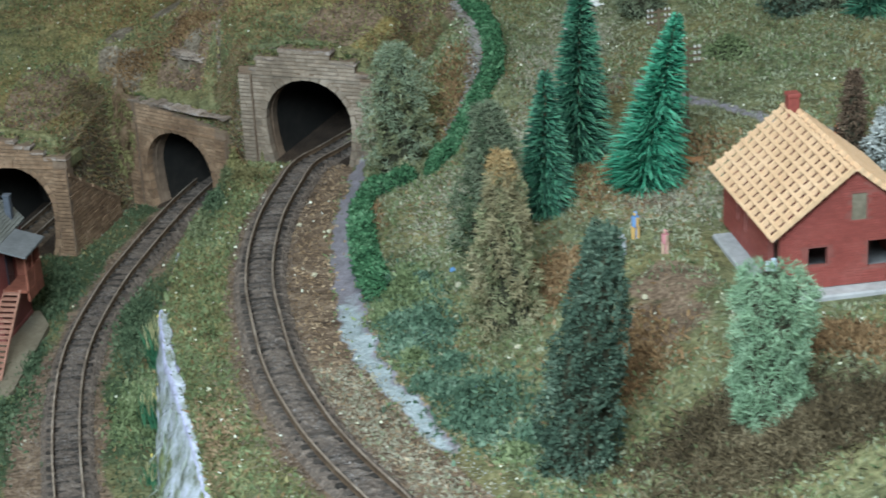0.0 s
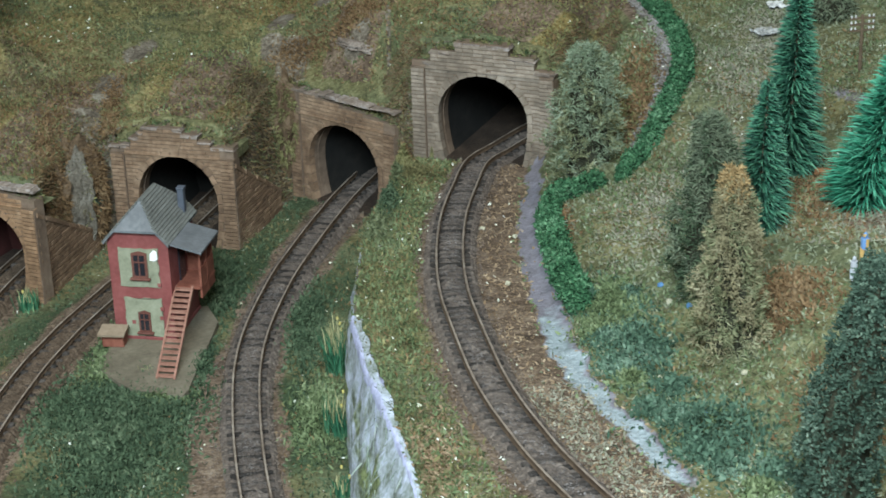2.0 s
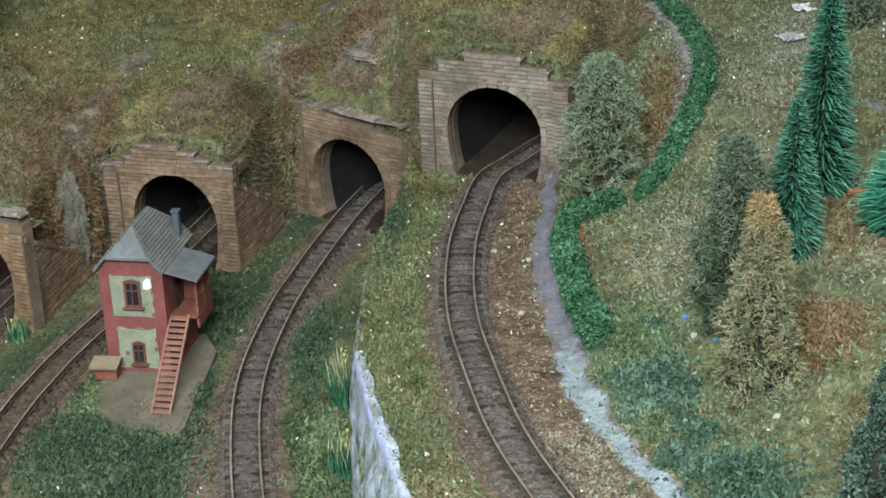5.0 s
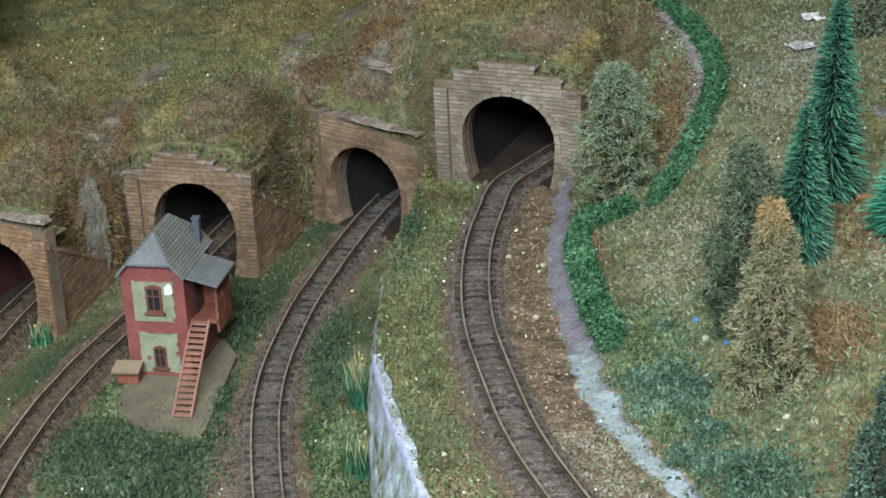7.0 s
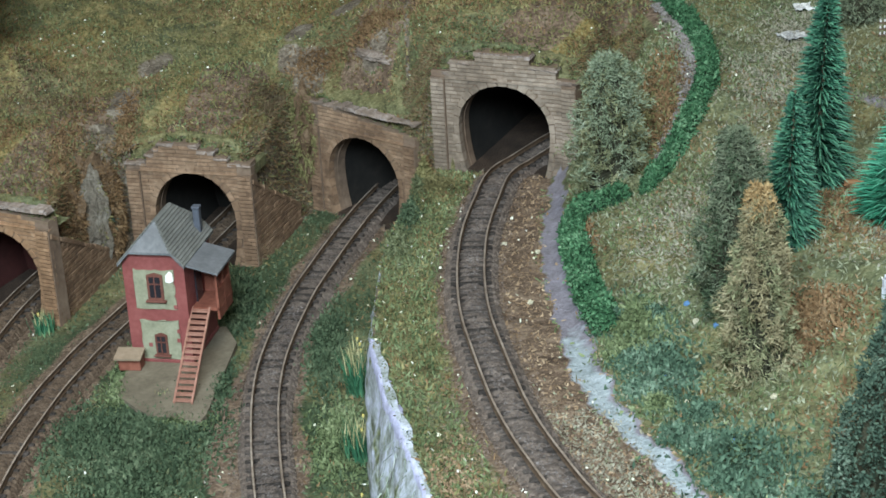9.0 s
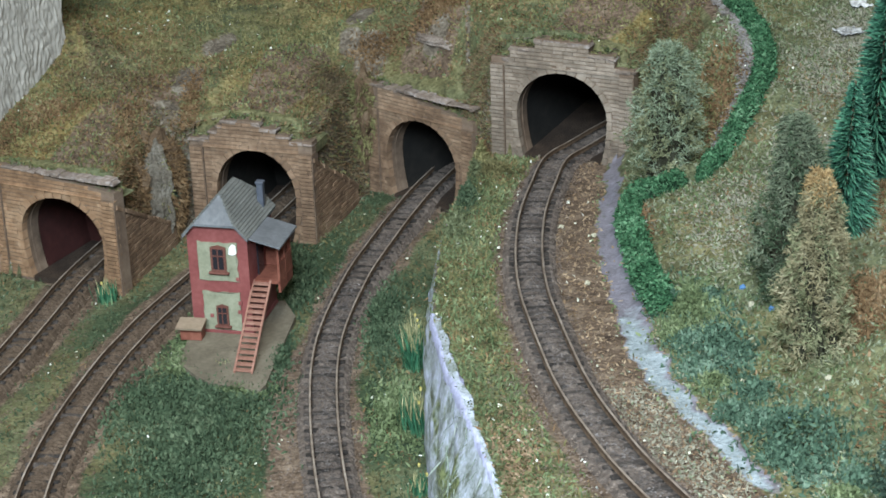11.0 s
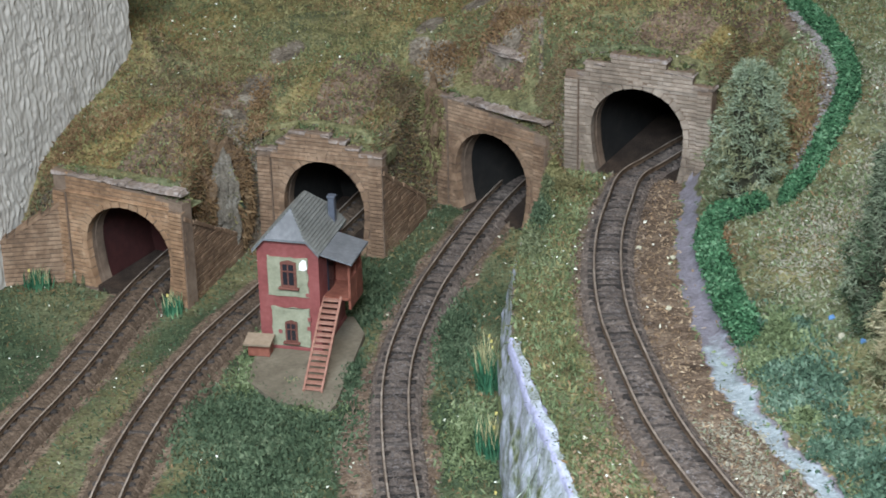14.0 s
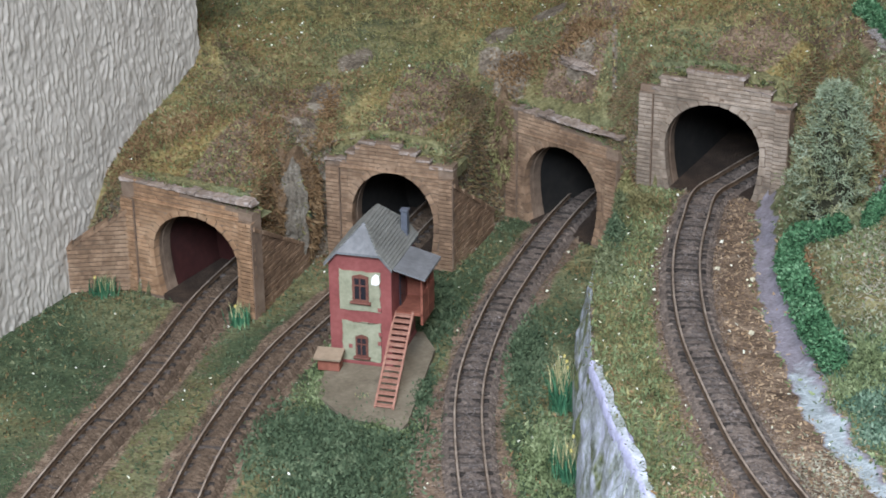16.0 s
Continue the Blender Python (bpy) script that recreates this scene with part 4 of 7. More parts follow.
CONCRETE = surface("grey_concrete", (0.2, 0.2, 0.21), (0.29, 0.29, 0.3), (0.38, 0.38, 0.4), 70, bump_mm=0.2)
BLUEISH = surface("blue_white_paint", (0.3, 0.36, 0.5), (0.5, 0.55, 0.65), (0.7, 0.72, 0.76), 150, bump_mm=0.03)
ORANGE = surface("orange_paint", (0.6, 0.12, 0.04), (0.7, 0.17, 0.06), (0.78, 0.25, 0.1), 100, bump_mm=0.03)
HOUSE_Z = 0.0835
HOUSE = Matrix.Translation((0.1662, 0.4425, HOUSE_Z)) @ Matrix.Rotation(radians(5.5), 4, "Z")


def house():
    root = thing("brick_house", HOUSE, "unfinished red brick house with an open peach roof lattice", "house")
    L, W, H, A, T = 0.057, 0.043, 0.0195, 0.0367, 0.0018
    holes_g = [(0.0085, 0.0145, 0.007, 0.0130), (0.0270, 0.0350, 0.005, 0.0135), (0.0215, 0.0262, 0.0205, 0.0290)]

    def wall_with_holes(outline, holes, y0, y1, m, name):
        # outline in x and z cut into strips around rectangular openings
        bm = bmesh.new()
        xs = sorted({x for x, z in outline} | {v for h in holes for v in h[:2]})

        def top(x):
            o = sorted([p for p in outline if p[1] > 0.001], key=lambda p: p[0])
            return np.interp(x, [p[0] for p in o], [p[1] for p in o])
        for a, b in zip(xs[:-1], xs[1:]):
            mid = (a + b) / 2
            cuts = sorted([(h[2], h[3]) for h in holes if h[0] <= mid <= h[1]])
            z = 0.0
            for c0, c1 in cuts + [(None, None)]:
                za, zb = (top(a), top(b)) if c0 is None else (c0, c0)
                q = [(a, z), (b, z), (b, zb), (a, za)]
                p0 = [bm.verts.new((x, y0, zz)) for x, zz in q]
                p1 = [bm.verts.new((x, y1, zz)) for x, zz in q]
                bm.faces.new(p0)
                bm.faces.new(p1[::-1])
                for i in range(4):
                    bm.faces.new((p0[i], p1[i], p1[(i + 1) % 4], p0[(i + 1) % 4]))
                z = c1
        bmesh.ops.remove_doubles(bm, verts=bm.verts, dist=1e-6)
        bmesh.ops.recalc_face_normals(bm, faces=bm.faces)
        ob = part(name, bm, MORTAR, root)
        ob.matrix_basis = m
        bb = bmesh.new()
        rng = random.Random(5)
        x0, x1 = min(x for x, z in outline), max(x for x, z in outline)
        zz = 0.0
        ch = 0.00085
        while zz < max(z for x, z in outline):
            x = x0 - rng.uniform(0, 0.002)
            while x < x1:
                a, b = max(x, x0), min(x + 0.0023, x1)
                if b - a > 0.0003 and zz + ch <= min(top(a), top(b)) + 1e-5 and not any(a < h[1] and b > h[0] and zz < h[3] and zz + ch > h[2] for h in holes):
                    add_box(bb, a, b, y0 - 0.00015, y0 + 0.0002, zz + 0.0001, zz + ch - 0.00005)
                x += 0.00245
            zz += ch
        tagged(part("brickwork", bb, BRICK, ob), kind="stuff")
        return ob

    gab = [(0, 0), (0, H), (W / 2, A), (W, H), (W, 0)]
    wall_with_holes(gab, holes_g, 0.0, T, Matrix.Identity(4), "gable_wall")
    wall_with_holes(gab, [], 0.0, T, Matrix.Translation((W, L, 0)) @ Matrix.Rotation(math.pi, 4, "Z"), "gable_wall")
    side = [(0, 0), (0, H), (L, H), (L, 0)]
    wall_with_holes(side, [(0.014, 0.0165, 0.007, 0.0165), (0.0215, 0.0245, 0.006, 0.0165), (0.0455, 0.0540, 0.0, 0.0155)], 0.0, T, Matrix.Translation((0, L, 0)) @ Matrix.Rotation(-math.pi / 2, 4, "Z"), "side_wall")
    wall_with_holes(side, [], 0.0, T, Matrix.Translation((W, 0, 0)) @ Matrix.Rotation(math.pi / 2, 4, "Z"), "side_wall")
    g = part("window", box(0.0215, 0.0262, 0.0004, 0.0010, 0.0205, 0.0290), PLATE, root, "grey blind attic window")
    part("ceiling_slab", box(T, W - T, T, L - T, H - 0.003, H - 0.002), MORTAR, root)
    # roof lattice
    run, rise = W / 2 + 0.0035, (A - H) * (W / 2 + 0.0035) / (W / 2)
    sl = math.hypot(run, rise)
    ang = math.atan2(rise, run)
    for s in (-1, 1):
        lat = thing("roof_lattice", Matrix.Identity(4), "", "")
        lat.parent = root
        lat.matrix_basis = Matrix.Translation((W / 2, -0.002, A + 0.0005)) @ Matrix.Rotation(s * ang, 4, "Y")
        sx = s
        for i in range(13):
            y = i * (L + 0.004) / 12
            x0, x1 = sorted((0, sx * sl))
            part("rafter", box(x0, x1, y - 0.00058, y + 0.00058, 0.0, 0.0015), LATH, lat)
        for i in range(10):
            x = sx * sl * (i + 0.3) / 9.5
            part("batten", box(x - 0.00058, x + 0.00058, -0.0012, L + 0.0052, 0.0003, 0.0018), LATH, lat)
    c = part("chimney", box(W / 2 - 0.0019, W / 2 + 0.0019, L - 0.0040, L - 0.0002, H, A + 0.0055, 0.0003), BRICK, root, "red brick chimney")
    part("chimney_cap", box(W / 2 - 0.0022, W / 2 + 0.0022, L - 0.0043, L + 0.0001, A + 0.0050, A + 0.0065, 0.0003), BRICK, c)


house()
yard = thing("concrete_slab", HOUSE, "grey concrete apron round the brick house", "slab")
part("slab", box(-0.006, 0.050, -0.006, 0.050, -0.010, -0.0002, 0.0005), CONCRETE, yard)
ladder = thing("leaning_boards", HOUSE @ pose(-0.0015, 0.004, 0.0, -10, 8, 0), "pale blue boards leaning at the house door", "boards")
for i in range(3):
    part("board", box(-0.0022 + i * 0.0016, -0.0010 + i * 0.0016, -0.0004, 0.0004, 0, 0.008 + 0.001 * (i % 2)), BLUEISH, ladder)


# ---- plants ----
def leafy(name, stops, rough=0.8):
    """Foliage: a tone for each leaf or fibre, with a slow drift over the plant."""
    def build(nt, b):
        r = N(nt, "ShaderNodeNewGeometry").outputs["Random Per Island"]
        n = math_n(nt, "ADD", math_n(nt, "MULTIPLY", noise_tex(nt, 150, 3), 0.5), math_n(nt, "MULTIPLY", noise_tex(nt, 32, 3), 0.5))
        f = math_n(nt, "ADD", math_n(nt, "MULTIPLY", r, 0.36), math_n(nt, "MULTIPLY", math_n(nt, "SUBTRACT", math_n(nt, "MULTIPLY", n, 2.2), 0.6), 0.64))
        k = len(stops) - 1
        nt.links.new(ramp(nt, f, [(0.12 + 0.72 * i / k, c) for i, c in enumerate(stops)]), b.inputs["Base Color"])
        b.inputs["Roughness"].default_value = rough
        b.inputs["Specular IOR Level"].default_value = 0.25
    return mat(name, build)


def bristly(name, end, stops, rough):
    """Bristles in one green, growing paler towards their ends."""
    def build(nt, b):
        r = N(nt, "ShaderNodeNewGeometry").outputs["Random Per Island"]
        k = len(stops) - 1
        col = ramp(nt, r, [(0.9 * i / k, c) for i, c in enumerate(stops)])
        tip = math_n(nt, "POWER", N(nt, "ShaderNodeAttribute", attribute_name="tip").outputs["Fac"], 2.5)
        nt.links.new(mix(nt, math_n(nt, "MULTIPLY", tip, 0.3), col, end), b.inputs["Base Color"])
        b.inputs["Roughness"].default_value = rough
    return mat(name, build)


OLIVE = leafy("olive_flock", [(0.045, 0.045, 0.017), (0.112, 0.11, 0.044), (0.185, 0.172, 0.074), (0.3, 0.27, 0.135)])
MOSS = leafy("moss_flock", [(0.026, 0.039, 0.016), (0.074, 0.1, 0.043), (0.135, 0.172, 0.082), (0.235, 0.275, 0.155)])
DEEP = leafy("deep_green_flock", [(0.017, 0.031, 0.016), (0.039, 0.063, 0.033), (0.068, 0.1, 0.055), (0.145, 0.18, 0.108)])
TEAL = leafy("blue_green_flock", [(0.018, 0.037, 0.022), (0.043, 0.08, 0.051), (0.076, 0.13, 0.086), (0.16, 0.225, 0.165)])
PALE = leafy("pale_green_flock", [(0.1, 0.112, 0.069), (0.162, 0.179, 0.115), (0.218, 0.236, 0.158), (0.3, 0.315, 0.228)])
RUST = leafy("rust_flock", [(0.055, 0.034, 0.017), (0.125, 0.074, 0.035), (0.195, 0.122, 0.062), (0.28, 0.195, 0.115)])
SHAVE = leafy("wood_shavings", [(0.075, 0.046, 0.026), (0.175, 0.114, 0.066), (0.27, 0.19, 0.12), (0.45, 0.36, 0.25)])
GRAVEL = leafy("ballast_gravel", [(0.048, 0.035, 0.027), (0.108, 0.08, 0.063), (0.165, 0.128, 0.106), (0.26, 0.215, 0.185)])
CHIPS = leafy("pale_chips", [(0.4, 0.38, 0.25), (0.5, 0.5, 0.38), (0.62, 0.62, 0.54), (0.75, 0.75, 0.7)])
SPRUCE = bristly("spruce_bristles", (0.17, 0.37, 0.28), [(0.003, 0.02, 0.012), (0.009, 0.052, 0.029), (0.023, 0.105, 0.06), (0.08, 0.22, 0.13)], 0.5)
SPRUCE_B = bristly("fresh_spruce_bristles", (0.18, 0.45, 0.31), [(0.003, 0.038, 0.022), (0.01, 0.105, 0.055), (0.026, 0.195, 0.11), (0.1, 0.36, 0.23)], 0.5)
TANLEAF = leafy("tan_fibre", [(0.078, 0.066, 0.035), (0.175, 0.152, 0.084), (0.275, 0.242, 0.145), (0.4, 0.36, 0.24)])
TANGREEN = leafy("tan_green_fibre", [(0.065, 0.075, 0.038), (0.14, 0.15, 0.078), (0.21, 0.215, 0.12), (0.31, 0.31, 0.2)])
DARKBUSH = leafy("dark_fibre", [(0.015, 0.03, 0.021), (0.035, 0.062, 0.043), (0.066, 0.102, 0.072), (0.17, 0.22, 0.17)])
OLIVEBUSH = leafy("olive_fibre", [(0.05, 0.065, 0.04), (0.09, 0.11, 0.07), (0.13, 0.155, 0.1), (0.19, 0.21, 0.145)])
MINTBUSH = leafy("mint_fibre", [(0.08, 0.14, 0.08), (0.15, 0.24, 0.145), (0.22, 0.325, 0.21), (0.32, 0.43, 0.3)])
GREYBUSH = leafy("grey_green_fibre", [(0.07, 0.1, 0.06), (0.15, 0.19, 0.12), (0.225, 0.27, 0.185), (0.36, 0.4, 0.3)])
HEDGELEAF = leafy("hedge_foam", [(0.006, 0.021, 0.009), (0.024, 0.076, 0.033), (0.06, 0.15, 0.072), (0.2, 0.34, 0.2)])
# near-black green paints the shade seen in the holes of the foam
HEDGE_SHADE = surface("hedge_shade_core", (0.003, 0.012, 0.005), (0.008, 0.03, 0.012), (0.02, 0.06, 0.025), 300, bump_mm=0.3)
BARK = surface("bark_wire", (0.05, 0.035, 0.02), (0.1, 0.07, 0.045), (0.16, 0.12, 0.08), 150, bump_mm=0.1)
REED = leafy("reed_green", [(0.012, 0.055, 0.03), (0.03, 0.115, 0.06), (0.065, 0.175, 0.09), (0.17, 0.25, 0.125)])
YELLOW = surface("yellow_blossom", (0.4, 0.32, 0.07), (0.52, 0.43, 0.13), (0.62, 0.55, 0.26), 300, bump_mm=0.03)


def shards(name, P, length, width, up, material, parent=None, rng=None, bend=0.35, kind="stuff", direction=None, label=""):
    """Many small bent slips at the places P, as one mesh. up: how upright they stand, 0 to 1."""
    rng = rng or np.random.RandomState(1)
    n = len(P)
    a = rng.uniform(0, 2 * np.pi, n)
    e = np.clip(rng.normal(up, 0.35, n), -0.3, 1.0) * np.pi / 2
    D = np.stack([np.cos(a) * np.cos(e), np.sin(a) * np.cos(e), np.sin(e)], 1)
    if direction is not None:
        D = direction + 0.35 * rng.normal(size=(n, 3))
        D /= np.linalg.norm(D, axis=1)[:, None]
    R = rng.normal(size=(n, 3))
    S = np.cross(D, R)
    S /= np.linalg.norm(S, axis=1)[:, None] + 1e-9
    B = np.cross(D, S)
    l = rng.uniform(*length, n)[:, None]
    w = rng.uniform(*width, n)[:, None] / 2
    v0, v1 = P - S * w, P + S * w
    mid = P + D * l * 0.55 + B * l * bend * 0.3
    v2, v3 = mid + S * w, mid - S * w
    v4 = P + D * l + B * l * bend * rng.uniform(-1, 1, (n, 1)) * 0.5
    V = np.stack([v0, v1, v2, v3, v4], 1).reshape(-1, 3)
    k = np.arange(n)[:, None] * 5
    F = [tuple(q) for q in (k + np.array([[0, 1, 2, 3]])).tolist()] + [tuple(q) for q in (k + np.array([[3, 2, 4]])).tolist()]
    ob = raw(name, V.tolist(), F, material, parent, label=label)
    if kind:
        ob["kind"] = kind
    return ob


def lumps(name, P, size, material, parent=None, rng=None, kind="stuff"):
    """Many small uneven stones at the places P, as one mesh."""
    rng = rng or np.random.RandomState(2)
    base = np.array([(1, 0, 0), (-1, 0, 0), (0, 1, 0), (0, -1, 0), (0, 0, 1), (0, 0, -1)], float)
    fc = np.array([(0, 2, 4), (2, 1, 4), (1, 3, 4), (3, 0, 4), (2, 0, 5), (1, 2, 5), (3, 1, 5), (0, 3, 5)])
    n = len(P)
    s = rng.uniform(*size, n)[:, None, None] / 2
    a = rng.uniform(0, np.pi, n)
    c, d = np.cos(a), np.sin(a)
    V = base[None] * rng.uniform(0.55, 1.3, (n, 6, 1)) + rng.normal(0, 0.15, (n, 6, 3))
    V = np.stack([V[..., 0] * c[:, None] - V[..., 1] * d[:, None], V[..., 0] * d[:, None] + V[..., 1] * c[:, None], V[..., 2] * 0.75], -1) * s + P[:, None, :]
    F = (np.arange(n)[:, None, None] * 6 + fc[None]).reshape(-1, 3)
    ob = raw(name, V.reshape(-1, 3).tolist(), F.tolist(), material, parent)
    if kind:
        ob["kind"] = kind
    return ob


def spot(x, y):
    return float(height(np.array([x]), np.array([y]))[0])


def spruce(x, y, h, r, lean, tilt, material, label, n=1500, seed=1, sink=0.0):
    rng = np.random.RandomState(seed)
    root = thing("spruce_tree", Matrix.Translation((x, y, spot(x, y) - 0.001 - sink)) @ Matrix.Rotation(lean, 4, "Y") @ Matrix.Rotation(tilt, 4, "X"), label, "tree", "bottle-brush spruces")
    bm = bmesh.new()
    bmesh.ops.create_cone(bm, cap_ends=True, segments=8, radius1=0.0016, radius2=0.0004, depth=h * 0.97, matrix=Matrix.Translation((0, 0, h * 0.485)))
    part("trunk", bm, BARK, root, "twisted wire trunk")
    t = rng.uniform(0.0, 1.0, n) ** 1.25
    z = h * (0.03 + 0.95 * t)
    reach = r * (1 - t) ** 0.75 * np.where(t < 0.06, 0.75, 1.0) + 0.0013
    a = rng.uniform(0, 2 * np.pi, n)
    rise = 0.30 + 0.3 * t + rng.normal(0, 0.2, n)
    D = np.stack([np.cos(a), np.sin(a), rise], 1)
    D /= np.linalg.norm(D, axis=1)[:, None]
    l = (reach * rng.uniform(0.6, 1.15, n))[:, None]
    P = np.stack([np.zeros(n), np.zeros(n), z - 0.0015], 1) + D * 0.0005
    droop = np.stack([np.zeros(n), np.zeros(n), -0.22 * l[:, 0]], 1)
    S = np.cross(D, np.array([0, 0, 1.0]))
    S /= np.linalg.norm(S, axis=1)[:, None]
    U = np.cross(S, D)
    w0, w1 = 0.00022, 0.00032
    ring0 = [P + S * w0, P - S * w0 * 0.5 + U * w0 * 0.87, P - S * w0 * 0.5 - U * w0 * 0.87]
    M = P + D * l * 0.75 + droop * 0.45
    ring1 = [M + S * w1, M - S * w1 * 0.5 + U * w1 * 0.87, M - S * w1 * 0.5 - U * w1 * 0.87]
    T = P + D * l + droop
    V = np.stack(ring0 + ring1 + [T], 1).reshape(-1, 3)
    k = np.arange(n)[:, None] * 7
    F = []
    for q in ((0, 1, 4, 3), (1, 2, 5, 4), (2, 0, 3, 5)):
        F += (k + np.array([q])).tolist()
    for q in ((3, 4, 6), (4, 5, 6), (5, 3, 6)):
        F += (k + np.array([q])).tolist()
    crown = raw("crown", V.tolist(), F, material, root, label="stiff green bristles with pale ends")
    at = crown.data.attributes.new("tip", "FLOAT", "POINT")
    at.data.foreach_set("value", np.tile(np.array([0, 0, 0, 0.55, 0.55, 0.55, 1.0], np.float32), n))
    return root


spruce(0.1068, 0.5400, 0.054, 0.0112, 0.02, 0.05, SPRUCE, "dark blue-green bottle-brush spruce, the slimmer of a pair", 2600, 3)
spruce(0.1232, 0.5800, 0.076, 0.0140, 0.03, 0.05, SPRUCE, "tall dark blue-green bottle-brush spruce with stiff bristles", 3400, 4)
spruce(0.1405, 0.5410, 0.066, 0.0150, 0.19, 0.04, SPRUCE_B, "leaning bright green bottle-brush spruce with a wide foot", 3400, 5)


# dark tone that stands in for shade between the fibres of a bush
BUSH_SHADE = surface("bush_shade_core", (0.012, 0.014, 0.008), (0.035, 0.035, 0.02), (0.07, 0.065, 0.04), 240, bump_mm=0.6)
STRAW = leafy("straw_fibre", [(0.13, 0.078, 0.032), (0.24, 0.155, 0.068), (0.34, 0.235, 0.112), (0.45, 0.345, 0.19)])


def fibre_bush(name, x, y, h, profile, material, label, n=5200, seed=1, second=None, leaf=(0.0012, 0.0028), lean=0.0, category="bush", lump=0.22, width=(0.0003, 0.0007), tip=None):
    """A bush of fibre and flock. profile: radius at even steps from the foot to the tip."""
    rng = np.random.RandomState(seed)
    root = thing(name, Matrix.Translation((x, y, spot(x, y) - 0.001)) @ Matrix.Rotation(lean, 4, "Y"), label, category)
    bm = bmesh.new()
    bmesh.ops.create_cone(bm, cap_ends=True, segments=7, radius1=0.0016, radius2=0.0005, depth=h * 0.9, matrix=Matrix.Translation((0, 0, h * 0.45)))
    part("trunk", bm, BARK, root)
    k = np.linspace(0, 1, len(profile))
    t = rng.uniform(0, 1, n)
    a = rng.uniform(0, 2 * np.pi, n)
    wob = 1 + lump * (np.sin(3 * a + 9 * t + seed) * np.sin(17 * t + 2 * a + seed) + 0.7 * np.sin(5 * a - 23 * t + 2 * seed))
    holes = np.sin(4 * a + 31 * t + seed) * np.sin(6 * a - 19 * t) > 0.42
    rr = np.interp(t, k, profile) * wob * np.where(holes, rng.uniform(0.3, 0.75, n), rng.uniform(0.72, 1.06, n) ** 0.6)
    P = np.stack([rr * np.cos(a), rr * np.sin(a), h * t + rng.normal(0, 0.0006, n)], 1)
    out = np.stack([np.cos(a), np.sin(a), rng.normal(0.25, 0.5, n)], 1)
    out /= np.linalg.norm(out, axis=1)[:, None]
    dirs = out * 0.7 + 0.6 * rng.normal(size=(n, 3))
    pick = rng.uniform(0, 1, n) < (0.0 if second is None else 0.5)
    if second is not None:
        pick = (np.sin(4 * a + 11 * t) + 1.6 * (0.45 - t) + 0.6 * rng.normal(size=n)) > 0.2
    if tip is not None:
        crest = t + 0.05 * rng.normal(size=n) > 0.9
        shards("crown", P[crest], leaf, width, 0.3, tip, root, rng, 0.6, "", dirs[crest], "straw-orange tip")
        keep = ~crest
        P, dirs, pick = P[keep], dirs[keep], pick[keep]
    shards("crown", P[~pick], leaf, width, 0.3, material, root, rng, 0.6, "", dirs[~pick])
    if second is not None:
        shards("crown", P[pick], leaf, width, 0.3, second, root, rng, 0.6, "", dirs[pick])
    # solid core, coloured dark to paint the shade inside the bush
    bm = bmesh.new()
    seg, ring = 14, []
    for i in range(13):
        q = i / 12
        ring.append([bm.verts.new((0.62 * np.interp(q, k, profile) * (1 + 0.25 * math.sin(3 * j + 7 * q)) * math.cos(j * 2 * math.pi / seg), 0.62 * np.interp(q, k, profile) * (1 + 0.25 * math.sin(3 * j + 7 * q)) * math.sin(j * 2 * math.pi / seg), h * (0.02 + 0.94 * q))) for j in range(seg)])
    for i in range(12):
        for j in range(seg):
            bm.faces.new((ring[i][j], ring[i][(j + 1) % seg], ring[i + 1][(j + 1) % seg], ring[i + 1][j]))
    part("core", bm, BUSH_SHADE, root, "dark core with the inner shade in its colour")
    return root


fibre_bush("fibre_bush", 0.0955, 0.3735, 0.070, [0.0088, 0.0100, 0.0098, 0.0092, 0.0084, 0.0070, 0.0052, 0.0030], DARKBUSH, "tall dark green fibre bush on the slope", 15000, 2, leaf=(0.0007, 0.0017), width=(0.0003, 0.0008), lean=0.13)
fibre_bush("fibre_bush", 0.1445, 0.3590, 0.0415, [0.0080, 0.0094, 0.0088, 0.0082, 0.0088, 0.0098, 0.0100, 0.0074], MINTBUSH, "mint green blocky fibre bush before the brick house", 15000, 3, leaf=(0.0010, 0.0026), width=(0.00013, 0.00032), lump=0.2)
fibre_bush("fibre_bush", 0.0868, 0.4745, 0.0580, [0.0096, 0.0096, 0.0090, 0.0080, 0.0068, 0.0054, 0.0040, 0.0018], TANLEAF, "tan and green wispy fibre bush with a straw-coloured tip", 20000, 4, TANGREEN, leaf=(0.0010, 0.0026), width=(0.00018, 0.00045), tip=STRAW, lump=0.38)
fibre_bush("fibre_bush", 0.0860, 0.5130, 0.0600, [0.0090, 0.0100, 0.0098, 0.0090, 0.0080, 0.0068, 0.0054, 0.0026], OLIVEBUSH, "olive green fibre bush behind the tan one", 13000, 5, DEEP, leaf=(0.0012, 0.0030), width=(0.0002, 0.0005), lump=0.4)
fibre_bush("fibre_bush", 0.0605, 0.6530, 0.053, [0.0105, 0.0118, 0.0116, 0.0108, 0.0100, 0.0090, 0.0072, 0.0034], GREYBUSH, "grey-green fibre bush beside the high tunnel portal", 12000, 6, TANGREEN, leaf=(0.0012, 0.0030), width=(0.0002, 0.0005), lump=0.46)


# ---- hedge ----
HEDGE_LOW = [(0.0483, 0.5248), (0.0450, 0.5515), (0.0441, 0.5778), (0.0438, 0.6044), (0.0444, 0.6267), (0.0489, 0.6419), (0.0564, 0.6377), (0.0654, 0.6354)]
